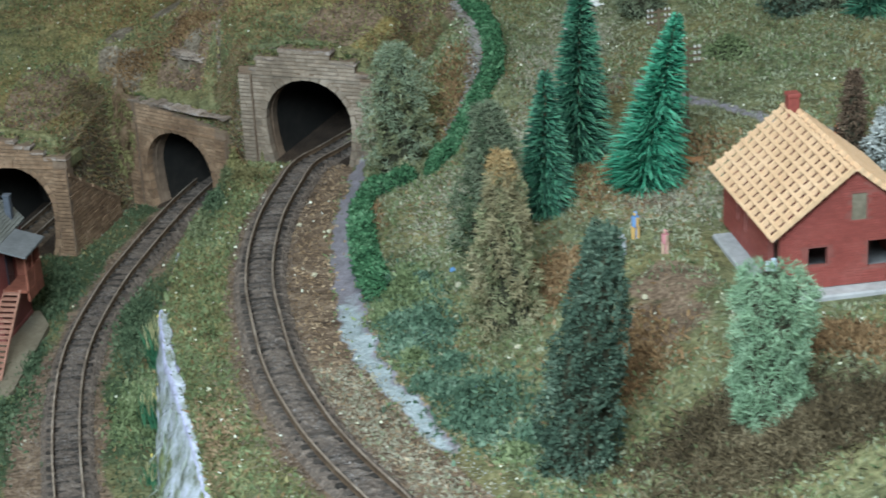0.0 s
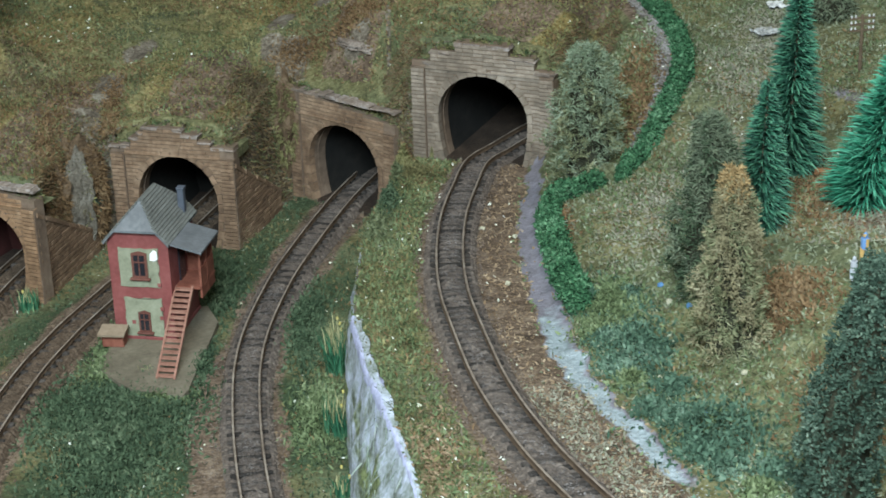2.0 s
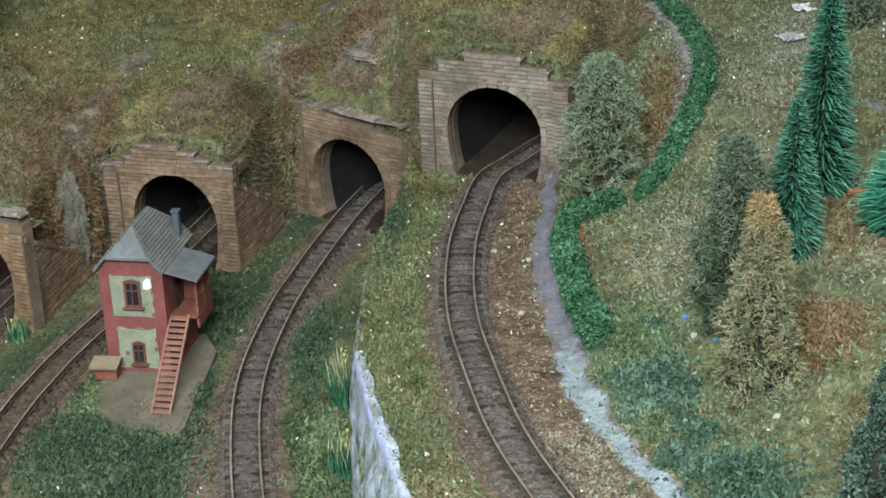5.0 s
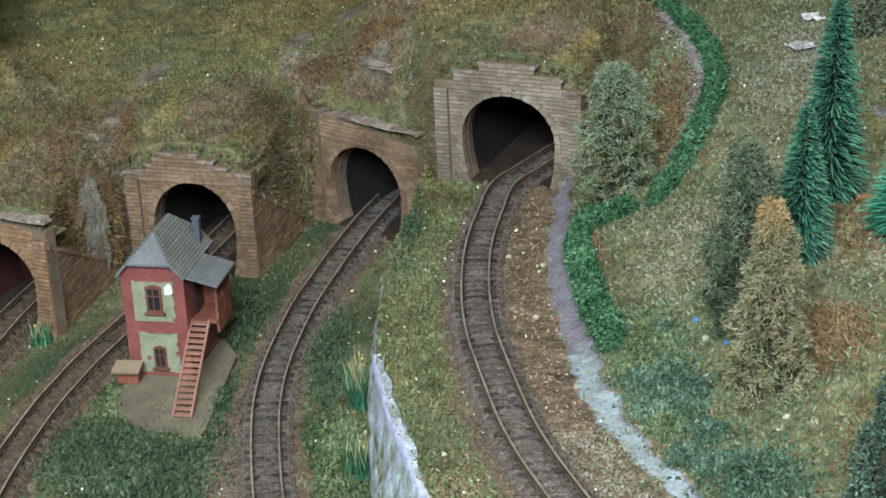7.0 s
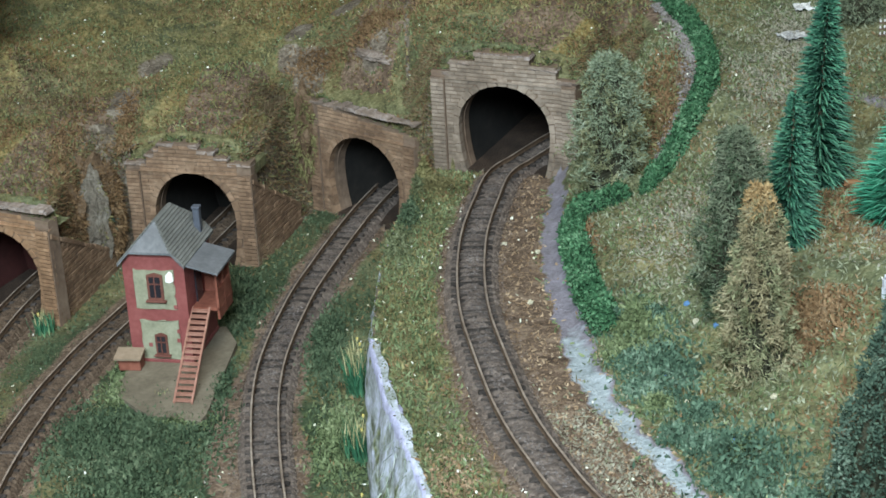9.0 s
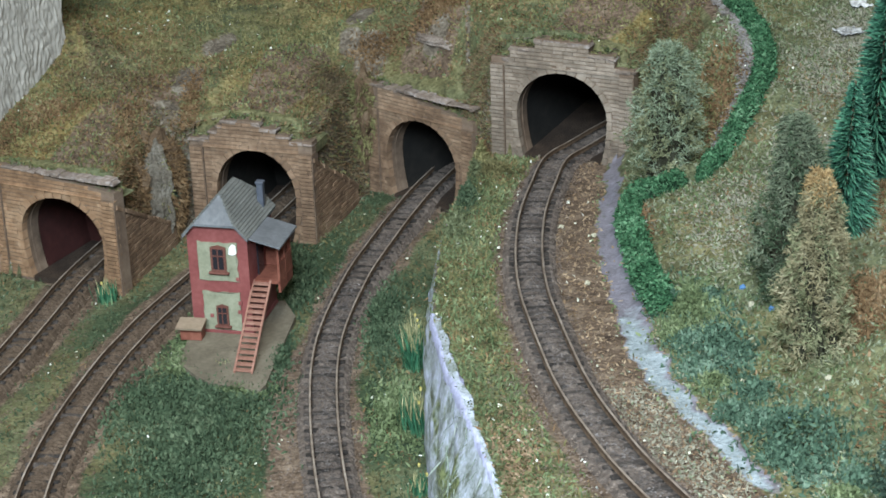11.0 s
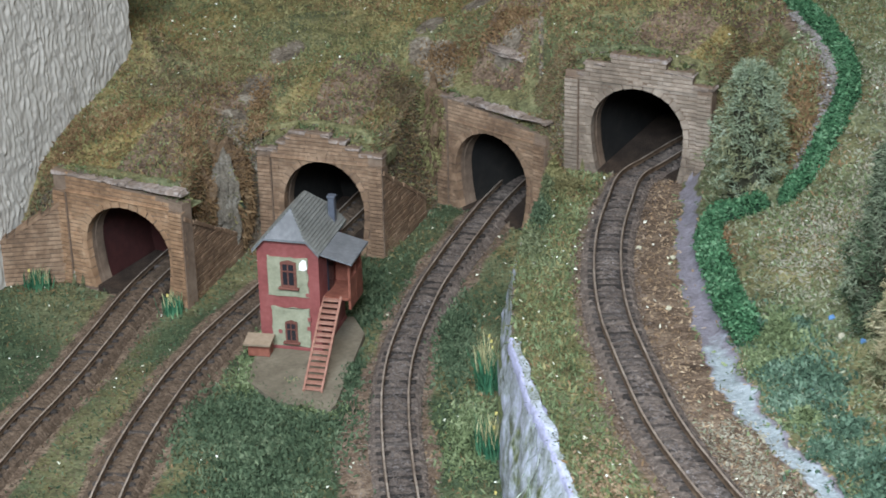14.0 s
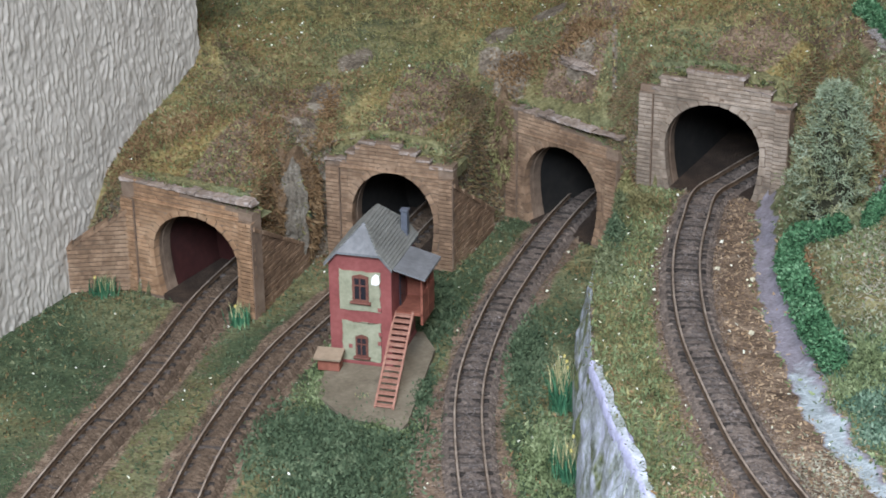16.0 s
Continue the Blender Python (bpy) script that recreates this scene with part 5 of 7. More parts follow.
HEDGE_HIGH = [(0.0717, 0.6290), (0.0813, 0.6458), (0.0879, 0.6570), (0.0943, 0.6691), (0.1006, 0.6839), (0.1033, 0.7030), (0.1033, 0.7456), (0.0975, 0.7782), (0.0917, 0.8109)]


def hedge(nodes, seed, label, girth=1.0):
    line = spline(nodes, 0.0015)
    tan = np.gradient(line, axis=0)
    tan /= np.linalg.norm(tan, axis=1)[:, None]
    nor = np.stack([-tan[:, 1], tan[:, 0]], 1)
    z = height(line[:, 0], line[:, 1])
    root = thing("hedge", Matrix.Identity(4), label, "hedge", "foam hedges")
    rng = np.random.RandomState(seed)
    ends = np.clip(np.minimum(np.arange(len(line)) + 0.6, len(line) - np.arange(len(line)) - 0.4) / 3.0, 0.1, 1) ** 0.5
    size = girth * ends * (1 + 0.12 * np.sin(np.arange(len(line)) * 0.55 + seed) + 0.08 * np.sin(np.arange(len(line)) * 1.7))
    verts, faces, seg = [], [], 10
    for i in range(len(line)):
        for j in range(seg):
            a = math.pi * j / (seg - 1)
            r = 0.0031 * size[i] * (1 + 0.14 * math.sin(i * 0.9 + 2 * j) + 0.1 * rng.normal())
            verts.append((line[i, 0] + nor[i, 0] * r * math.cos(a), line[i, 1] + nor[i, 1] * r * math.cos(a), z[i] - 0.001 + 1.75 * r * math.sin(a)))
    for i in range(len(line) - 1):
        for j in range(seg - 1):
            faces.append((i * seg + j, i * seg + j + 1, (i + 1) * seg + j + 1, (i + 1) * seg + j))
    # dark shell under the leaves; its colour gives the gaps their shade
    raw("core", verts, faces, HEDGE_SHADE, root)
    n = 185 * len(line)
    i = rng.randint(0, len(line), n)
    a = rng.uniform(0, np.pi, n)
    u = i * 0.0015 + rng.uniform(0, 0.0015, n)
    gap = np.sin(u * 2100 + 3 * np.sin(a * 5 + u * 700)) * np.sin(a * 7.5 + 2 * np.sin(u * 1500)) + 0.35 * rng.normal(size=n)
    i, a, gap = i[gap < 0.22], a[gap < 0.22], gap[gap < 0.22]
    n = len(i)
    r = 0.0040 * size[i] * (1 - 0.16 * gap + rng.normal(0, 0.08, n))
    P = np.stack([line[i, 0] + nor[i, 0] * r * np.cos(a) + rng.normal(0, 0.0006, n), line[i, 1] + nor[i, 1] * r * np.cos(a) + rng.normal(0, 0.0006, n), z[i] - 0.001 + 1.7 * r * np.sin(a)], 1)
    shards("leaves", P, (0.0008, 0.0020), (0.0004, 0.0010), 0.3, HEDGELEAF, root, rng, 0.9)


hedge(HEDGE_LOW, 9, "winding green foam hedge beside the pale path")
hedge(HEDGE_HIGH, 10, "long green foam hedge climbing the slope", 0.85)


# ---- flock, gravel, shavings and chips strewn over the ground ----
def strewn(n, seed, where, box_):
    rng = np.random.RandomState(seed)
    x, y = rng.uniform(box_[0], box_[1], n), rng.uniform(box_[2], box_[3], n)
    d = front_distance(x, y)
    xt, xb, xp = along(CLIFF_TOP, y), along(CLIFF_FOOT, y), along(PATH_LINE, y)
    tr = np.min([np.abs(line_distance(q, x, y)) for q in (TRACK_1, TRACK_2, TRACK_3)], axis=0)
    t4 = line_distance(TRACK_4, x, y)
    slab = ((np.abs(x + 0.1065) < 0.0175) & (np.abs(y - 0.617) < 0.034)) | ((x > 0.152) & (x < 0.225) & (y > 0.432) & (y < 0.505))
    ok = where(x, y, d, xt, xb, xp, tr, t4, rng) & ~slab
    x, y = x[ok], y[ok]
    return np.stack([x, y, height(x, y) - 0.0002], 1)


LOWMOSS = leafy("dark_moss_flock", [(0.026, 0.032, 0.014), (0.062, 0.074, 0.035), (0.11, 0.126, 0.064), (0.19, 0.21, 0.125)])
LOWOLIVE = leafy("dark_olive_flock", [(0.045, 0.04, 0.016), (0.09, 0.082, 0.034), (0.14, 0.124, 0.055), (0.22, 0.195, 0.1)])
LOW = (-0.30, 0.03, 0.40, 0.80)
low_green = lambda x, y, d, xt, xb, xp, tr, t4, r: (d < -0.0005) & (x < xb) & (tr > 0.0098 + (0.008 + 0.010 * (x < -0.125) + 0.008 * (x < -0.165)) * r.uniform(0, 1, len(x)) ** 1.5) & ~((line_distance(TRACK_3, x, y) < 0) & (line_distance(TRACK_3, x, y) > -0.019 - 0.007 * r.uniform(0, 1, len(x))) & (y < 0.60 + 0.02 * r.uniform(0, 1, len(x))))
terrace = lambda x, y, d, xt, xb, xp, tr, t4, r: (d < -0.001) & (x > lip_x(y) + 0.003 * r.uniform(-0.5, 1, len(x))) & (t4 < -0.010 - 0.005 * r.uniform(0, 1, len(x)) - (-0.001 + 0.015 * r.uniform(0, 1, len(x)) ** 1.6) * (1 - smooth(0.46, 0.54, y)))
meadow = lambda x, y, d, xt, xb, xp, tr, t4, r: (d < -0.001) & (np.hypot(x - 0.130, (y - 0.440) * 0.7) > 0.024 * r.uniform(0.0, 1.25, len(x)) ** 0.6) & (x > xp + 0.0045 + 0.003 * r.uniform(0, 1, len(x)))
hill = lambda x, y, d, xt, xb, xp, tr, t4, r: (d > 0.0035 + 0.003 * r.uniform(0, 1, len(x))) & (bare(x, y) < r.uniform(0.05, 0.9, len(x)))
patchy = lambda f, s, k, c: (lambda x, y, d, xt, xb, xp, tr, t4, r: f(x, y, d, xt, xb, xp, tr, t4, r) & (wobble(x, y, s, k) + 0.35 * r.normal(size=len(x)) > c))


def flock(name, label, P, length, width, up, material, seed):
    tagged(shards(name, P, length, width, up, material, None, np.random.RandomState(seed)), label, "grass", kind="stuff")


flock("grass_flock", "dark green flock between the lower tracks", strewn(60000, 1, low_green, LOW), (0.0009, 0.0026), (0.0003, 0.0008), 0.35, DEEP, 1)
flock("grass_flock", "mossy flock between the lower tracks", strewn(40000, 2, patchy(low_green, 55, 2, -0.1), LOW), (0.0009, 0.0026), (0.0003, 0.0008), 0.35, LOWMOSS, 2)
flock("grass_flock", "olive brown flock between the lower tracks", strewn(36000, 21, patchy(low_green, 70, 8, 0.05), LOW), (0.0009, 0.0026), (0.0003, 0.0008), 0.3, LOWOLIVE, 21)
flock("grass_flock", "rusty flock beside the lower tracks", strewn(22000, 22, patchy(low_green, 90, 5, 0.2), LOW), (0.0009, 0.0026), (0.0003, 0.0008), 0.3, RUST, 22)
flock("grass_flock", "rusty flock on the terrace", strewn(20000, 23, patchy(terrace, 80, 6, 0.1), (-0.04, 0.06, 0.33, 0.76)), (0.0009, 0.0026), (0.0003, 0.0008), 0.3, RUST, 23)
flock("grass_flock", "dark olive flock on the terrace", strewn(22000, 24, patchy(terrace, 60, 2, -0.1), (-0.04, 0.06, 0.33, 0.76)), (0.0009, 0.0026), (0.0003, 0.0008), 0.35, LOWOLIVE, 24)
flock("grass_flock", "olive flock on the edge of the terrace", strewn(48000, 3, terrace, (-0.04, 0.06, 0.33, 0.76)), (0.0009, 0.0026), (0.0003, 0.0008), 0.35, MOSS, 3)
flock("grass_flock", "straw-coloured flock on the edge of the terrace", strewn(18000, 4, terrace, (-0.04, 0.06, 0.33, 0.76)), (0.0009, 0.0026), (0.0003, 0.0008), 0.3, OLIVE, 4)
flock("grass_flock", "grey-green flock on the meadow", strewn(70000, 5, meadow, (0.03, 0.34, 0.30, 0.82)), (0.0009, 0.0026), (0.0003, 0.0008), 0.35, PALE, 5)
flock("grass_flock", "green flock on the meadow", strewn(90000, 6, patchy(meadow, 48, 4, -0.05), (0.03, 0.30, 0.32, 0.82)), (0.0009, 0.0026), (0.0003, 0.0008), 0.35, MOSS, 6)
flock("grass_flock", "deep green flock beside the path", strewn(9000, 7, lambda x, y, d, xt, xb, xp, tr, t4, r: meadow(x, y, d, xt, xb, xp, tr, t4, r) & (x < xp + 0.012 + 0.02 * r.uniform(0, 1, len(x))) & (y < 0.56), (0.03, 0.16, 0.32, 0.6)), (0.001, 0.0026), (0.0005, 0.0012), 0.4, TEAL, 7)
flock("grass_flock", "olive flock on the hill above the tunnels", strewn(80000, 8, hill, (-0.30, 0.12, 0.66, 0.95)), (0.0009, 0.0026), (0.0003, 0.0008), 0.35, OLIVE, 8)
flock("grass_flock", "mossy flock on the hill above the tunnels", strewn(42000, 9, patchy(hill, 60, 7, 0.0), (-0.30, 0.12, 0.66, 0.95)), (0.0009, 0.0026), (0.0003, 0.0008), 0.35, MOSS, 9)
flock("grass_flock", "rusty brown flock on the hill above the tunnels", strewn(76000, 10, patchy(hill, 38, 3, -0.2), (-0.30, 0.12, 0.66, 0.95)), (0.0009, 0.0026), (0.0003, 0.0008), 0.3, RUST, 10)
flock("grass_flock", "rusty brown flock in patches on the meadow", strewn(22000, 11, patchy(meadow, 42, 9, 0.25), (0.06, 0.30, 0.32, 0.72)), (0.0009, 0.0026), (0.0003, 0.0008), 0.3, RUST, 11)

shav_zone = lambda x, y, d, xt, xb, xp, tr, t4, r: (d < -0.001) & (t4 > 0.009) & (x < xp - 0.0045 - 0.003 * r.uniform(0, 1, len(x))) & (x > xb)
tagged(shards("wood_shavings", strewn(42000, 12, shav_zone, (0.0, 0.12, 0.33, 0.74)), (0.0006, 0.0020), (0.0003, 0.0008), 0.08, SHAVE, None, np.random.RandomState(12)), "brown wood shavings strewn beside the raised track", "shavings", kind="stuff")
flock("grass_flock", "straw-grey flock thinly strewn beside the raised track", strewn(9000, 27, lambda x, y, d, xt, xb, xp, tr, t4, r: shav_zone(x, y, d, xt, xb, xp, tr, t4, r) & (r.uniform(0, 1, len(x)) < 1 - smooth(0.43, 0.50, y)), (0.0, 0.12, 0.33, 0.52)), (0.0008, 0.0022), (0.0003, 0.0008), 0.15, PALE, 27)
beds = lambda x, y, d, xt, xb, xp, tr, t4, r: (d < -0.0002) & ((tr < 0.0088 + (0.006 + 0.006 * (x < -0.125) + 0.008 * (x < -0.165)) * r.uniform(0, 1, len(x)) + 0.012 * r.uniform(0, 1, len(x)) * ((line_distance(TRACK_3, x, y) < 0) & (line_distance(TRACK_3, x, y) > -0.025) & (y < 0.61))) & (x < xb) | (np.abs(t4) < 0.0095 + 0.005 * r.uniform(0, 1, len(x)) + 0.017 * r.uniform(0, 1, len(x)) * (t4 < 0) * (x > lip_x(y)) * (1 - smooth(0.46, 0.54, y))))
PB = strewn(160000, 13, beds, (-0.26, 0.12, 0.33, 0.80))
off = np.min([np.abs(line_distance(q, PB[:, 0], PB[:, 1])) for q in (TRACK_1, TRACK_2, TRACK_3, TRACK_4)], axis=0)
PB[:, 2] += np.interp(off, [0.0, 0.002, 0.0036, 0.0055, 0.0066, 0.0085, 0.0105, 0.014], [0.0032, 0.0031, 0.0022, 0.0014, 0.0019, 0.0016, 0.0008, 0.0002])
PB = PB[np.abs(off - 0.0049) > 0.0010]
between = np.abs(off[np.abs(off - 0.0049) > 0.0010]) < 0.0045
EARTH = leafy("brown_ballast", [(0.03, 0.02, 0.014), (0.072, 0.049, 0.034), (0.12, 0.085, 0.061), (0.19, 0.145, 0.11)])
DARKGRAVEL = leafy("dark_ballast", [(0.028, 0.023, 0.022), (0.072, 0.061, 0.057), (0.125, 0.108, 0.102), (0.23, 0.205, 0.198)])
old = np.min([np.abs(line_distance(q, PB[:, 0], PB[:, 1])) for q in (TRACK_1, TRACK_2)], axis=0) < 0.032
tagged(lumps("ballast", PB[~between & ~old], (0.0003, 0.0009), GRAVEL), "fine brown gravel beside the rails", "ballast", kind="stuff")
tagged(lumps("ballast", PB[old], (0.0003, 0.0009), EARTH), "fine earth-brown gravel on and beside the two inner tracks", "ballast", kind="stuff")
tagged(lumps("ballast", PB[between & ~old], (0.0004, 0.0009), DARKGRAVEL), "fine dark gravel between the sleepers", "ballast", kind="stuff")
everywhere = lambda x, y, d, xt, xb, xp, tr, t4, r: ((d > 0.004) | (d < -0.001)) & (tr > 0.012) & (np.abs(t4) > 0.006) & (np.abs(x - xp) > 0.003)
tagged(shards("pale_chips", strewn(1500, 14, everywhere, (-0.30, 0.30, 0.34, 0.9)) + [0, 0, 0.0008], (0.0005, 0.0015), (0.0004, 0.0009), 0.15, CHIPS, None, np.random.RandomState(14)), "pale sawdust chips scattered over the grass", "chips", kind="stuff")

tagged(shards("pale_chips", strewn(1100, 25, lambda x, y, d, xt, xb, xp, tr, t4, r: (d < -0.001) & (x > lip_x(y) + 0.001) & (t4 < -0.008) & (r.uniform(0, 1, len(x)) < 0.35), (-0.04, 0.06, 0.36, 0.72)) + [0, 0, 0.0009], (0.0005, 0.0016), (0.0003, 0.0007), 0.2, CHIPS, None, np.random.RandomState(25)), "pale sawdust chips along the edge of the terrace", "chips", kind="stuff")


# ---- rock ----
def cliff_build(nt, b):
    co = obj_co(nt, 1, 1, 0.7)
    streak = noise_tex(nt, 150, 5, 0.65, co)
    big = noise_tex(nt, 45, 4, 0.6)
    fine = noise_tex(nt, 600, 3)
    col = ramp(nt, math_n(nt, "ADD", math_n(nt, "MULTIPLY", streak, 0.7), math_n(nt, "MULTIPLY", fine, 0.3)),
               [(0.34, (0.07, 0.08, 0.05)), (0.42, (0.2, 0.225, 0.21)), (0.51, (0.34, 0.37, 0.41)), (0.62, (0.5, 0.53, 0.68))])
    moss = ramp(nt, fine, [(0.4, (0.06, 0.08, 0.03)), (0.6, (0.2, 0.23, 0.1))])
    col = mix(nt, ramp(nt, big, [(0.54, (0, 0, 0)), (0.62, (1, 1, 1))]), col, moss)
    nt.links.new(col, b.inputs["Base Color"])
    b.inputs["Roughness"].default_value = 0.7
    bump(nt, b, streak, 0.0010)


CLIFF = mat("painted_plaster_rock", cliff_build)
ROCK = surface("grey_plaster_rock", (0.13, 0.12, 0.105), (0.27, 0.255, 0.23), (0.42, 0.4, 0.37), 70, bump_mm=0.6)
LILAC = surface("lilac_plaster", (0.2, 0.2, 0.25), (0.37, 0.38, 0.54), (0.56, 0.57, 0.82), 110, bump_mm=0.3)


def cliff():
    ys = np.arange(0.34, 0.70, 0.0015)
    xt, xb = lip_x(ys), along(CLIFF_FOOT, ys)
    top = height(xt + 0.0006, ys) + 0.0006 - 0.0022 * smooth(0.53, 0.57, ys)
    rng = np.random.RandomState(8)
    nv = 22
    verts, faces = [], []
    for i, y in enumerate(ys):
        for j in range(nv):
            f = j / (nv - 1)
            x = xb[i] - 0.0015 + (xt[i] - xb[i] + 0.0015) * (0.25 * f + 0.75 * f * f)
            o = 0.0008 * math.sin(y * 190 + 3 * math.sin(f * 5)) * math.sin(f * math.pi) + 0.0005 * math.sin(y * 520 + f * 9) * math.sin(f * math.pi) + rng.normal(0, 0.00012)
            low = float(height(np.array([x - o]), np.array([y]))[0]) + 0.0010 * math.sin(math.pi * f) ** 0.5
            verts.append((x - o, y + 0.3 * o, max(-0.002 + (top[i] + 0.002) * f, low if 0 < j < nv - 1 else -1) + rng.normal(0, 0.00008)))
        verts.append((xt[i] + 0.0022 + 0.0006 * math.sin(y * 260), y, top[i] + 0.0004 - 0.004 * float(smooth(0.53, 0.56, y))))
    m = nv + 1
    for i in range(len(ys) - 1):
        for j in range(m - 1):
            faces.append((i * m + j, i * m + j + 1, (i + 1) * m + j + 1, (i + 1) * m + j))
    tagged(raw("rock_face", verts, faces, CLIFF, smooth=True), "whitish painted plaster rock face below the terrace", "rock face", kind="structure")


cliff()


def rim():
    """The lilac-white plaster lip along the edge of the terrace."""
    ys = np.arange(0.38, 0.540, 0.0012)
    xt = lip_x(ys)
    z = height(xt + 0.0006, ys)
    verts, faces = [], []
    rng = np.random.RandomState(3)
    for i, y in enumerate(ys):
        w = 0.0008 + 0.0012 * float(np.interp(y, [0.40, 0.50, 0.54, 0.60], [1.9, 1.2, 0.0, -0.4])) * (1 + 0.3 * math.sin(y * 330)) * rng.uniform(0.75, 1.15)
        lift = 0.2 * math.sin(y * 410) + 0.3 * math.sin(y * 173 + 1) + 0.6
        for a, h in ((-0.0012, -0.004), (-0.0009, -0.0002), (0.0, 0.0006 * lift), (w, 0.0004 * lift), (w + 0.0004, -0.0008)):
            verts.append((xt[i] + a + rng.normal(0, 0.00012), y, z[i] + h + rng.normal(0, 0.00010)))
    for i in range(len(ys) - 1):
        for j in range(4):
            faces.append((i * 5 + j, i * 5 + j + 1, (i + 1) * 5 + j + 1, (i + 1) * 5 + j))
    tagged(raw("plaster_lip", verts, faces, LILAC, smooth=True), "lilac-white plaster lip along the terrace edge", "rock edge", kind="structure")


rim()


def boulder(x, y, z, sx, sy, sz, seed, label, material=ROCK, turn=0.0, name="rock_outcrop"):
    bm = bmesh.new()
    bmesh.ops.create_icosphere(bm, subdivisions=4, radius=1.0)
    for v in bm.verts:
        n = noise.noise(v.co * 1.7 + Vector((seed * 3.1, seed, 0))) * 0.45 + noise.noise(v.co * 4.5 + Vector((seed, 0, seed))) * 0.2 + noise.noise(v.co * 11 + Vector((seed, 0, 0))) * 0.09
        v.co *= 1 + n
    bmesh.ops.scale(bm, vec=(sx, sy, sz), verts=bm.verts)
    ob = part(name, bm, material)
    ob.matrix_basis = Matrix.Translation((x, y, z)) @ Matrix.Rotation(turn, 4, "Z")
    return tagged(ob, label, "rock", "rocks")


RUSTY = surface("rusty_rock", (0.045, 0.029, 0.017), (0.13, 0.083, 0.048), (0.24, 0.175, 0.118), 160, bump_mm=1.2)
SLAB = surface("slab_rock", (0.06, 0.046, 0.033), (0.155, 0.134, 0.106), (0.3, 0.278, 0.238), 170, bump_mm=1.2)
PINKROCK = surface("pinkish_rock", (0.1, 0.075, 0.06), (0.22, 0.175, 0.145), (0.4, 0.35, 0.32), 130, bump_mm=1.0)
boulder(-0.1510, 0.7200, 0.024, 0.0120, 0.0070, 0.026, 1, "tall rust-stained plaster rock between two tunnels", RUSTY, 0.3)
boulder(-0.1485, 0.7125, 0.026, 0.0068, 0.0042, 0.0190, 5, "grey plaster slab set in the rock between two tunnels", SLAB, 0.3)
boulder(-0.1575, 0.7060, 0.030, 0.0060, 0.0060, 0.0160, 2, "rust-stained rock beside the brick wing wall", RUSTY)
boulder(-0.1425, 0.7230, 0.026, 0.0040, 0.0040, 0.0200, 7, "dark rust-brown rock pillar beside the tunnel front", RUSTY)
boulder(-0.0640, 0.7790, 0.034, 0.0070, 0.0060, 0.0200, 4, "dark rock in the corner beside the tunnel", RUSTY)
boulder(-0.0310, 0.7819, spot(-0.0310, 0.7819) - 0.0008, 0.012, 0.0040, 0.0020, 8, "pale brownish rock in the slope above the tunnels", PINKROCK, -0.88)


def overgrow(x, y, z, sx, sy, sz, n, material, seed, label, length=(0.001, 0.003)):
    """Short fibres glued over the front of a rock."""
    rng = np.random.RandomState(seed)
    a, e = rng.uniform(-math.pi, 0.3, n), rng.uniform(-0.9, 1.0, n)
    q = np.sqrt(1 - e * e)
    D = np.stack([q * np.cos(a), q * np.sin(a), e], 1)
    patch = np.sin(9 * a + 3 * e + seed) * np.sin(7 * e - 4 * a + 2 * seed) + 0.3 * rng.normal(size=n) > -0.05
    D = D[patch]
    P = D * [sx, sy, sz] * rng.uniform(0.8, 1.05, (len(D), 1)) + [x, y, z]
    tagged(shards("rock_scrub", P, length, (0.0003, 0.0007), 0.3, material, None, rng, 0.7, "stuff", D + [0, 0, -0.5]), label, "scrub", kind="stuff")


overgrow(-0.1510, 0.7200, 0.024, 0.0130, 0.0080, 0.026, 5000, RUST, 1, "rust-orange fibre on the rock between the tunnels")
overgrow(-0.1530, 0.7210, 0.024, 0.0120, 0.0080, 0.026, 2000, DARKBUSH, 4, "dark fibre on the rock between the tunnels")
overgrow(-0.1575, 0.7060, 0.030, 0.0065, 0.0065, 0.0165, 2600, RUST, 2, "rust-brown fibre on the rock beside the wing wall")
overgrow(-0.1425, 0.7230, 0.026, 0.0046, 0.0046, 0.0205, 2200, RUST, 3, "rust-brown fibre on the rock pillar")
overgrow(-0.1480, 0.7135, 0.027, 0.0064, 0.0038, 0.0175, 160, OLIVE, 6, "sparse fibre on the grey rock slab")
overgrow(-0.0640, 0.7790, 0.034, 0.0075, 0.0065, 0.0205, 2600, OLIVE, 7, "olive fibre on the dark rock in the corner")


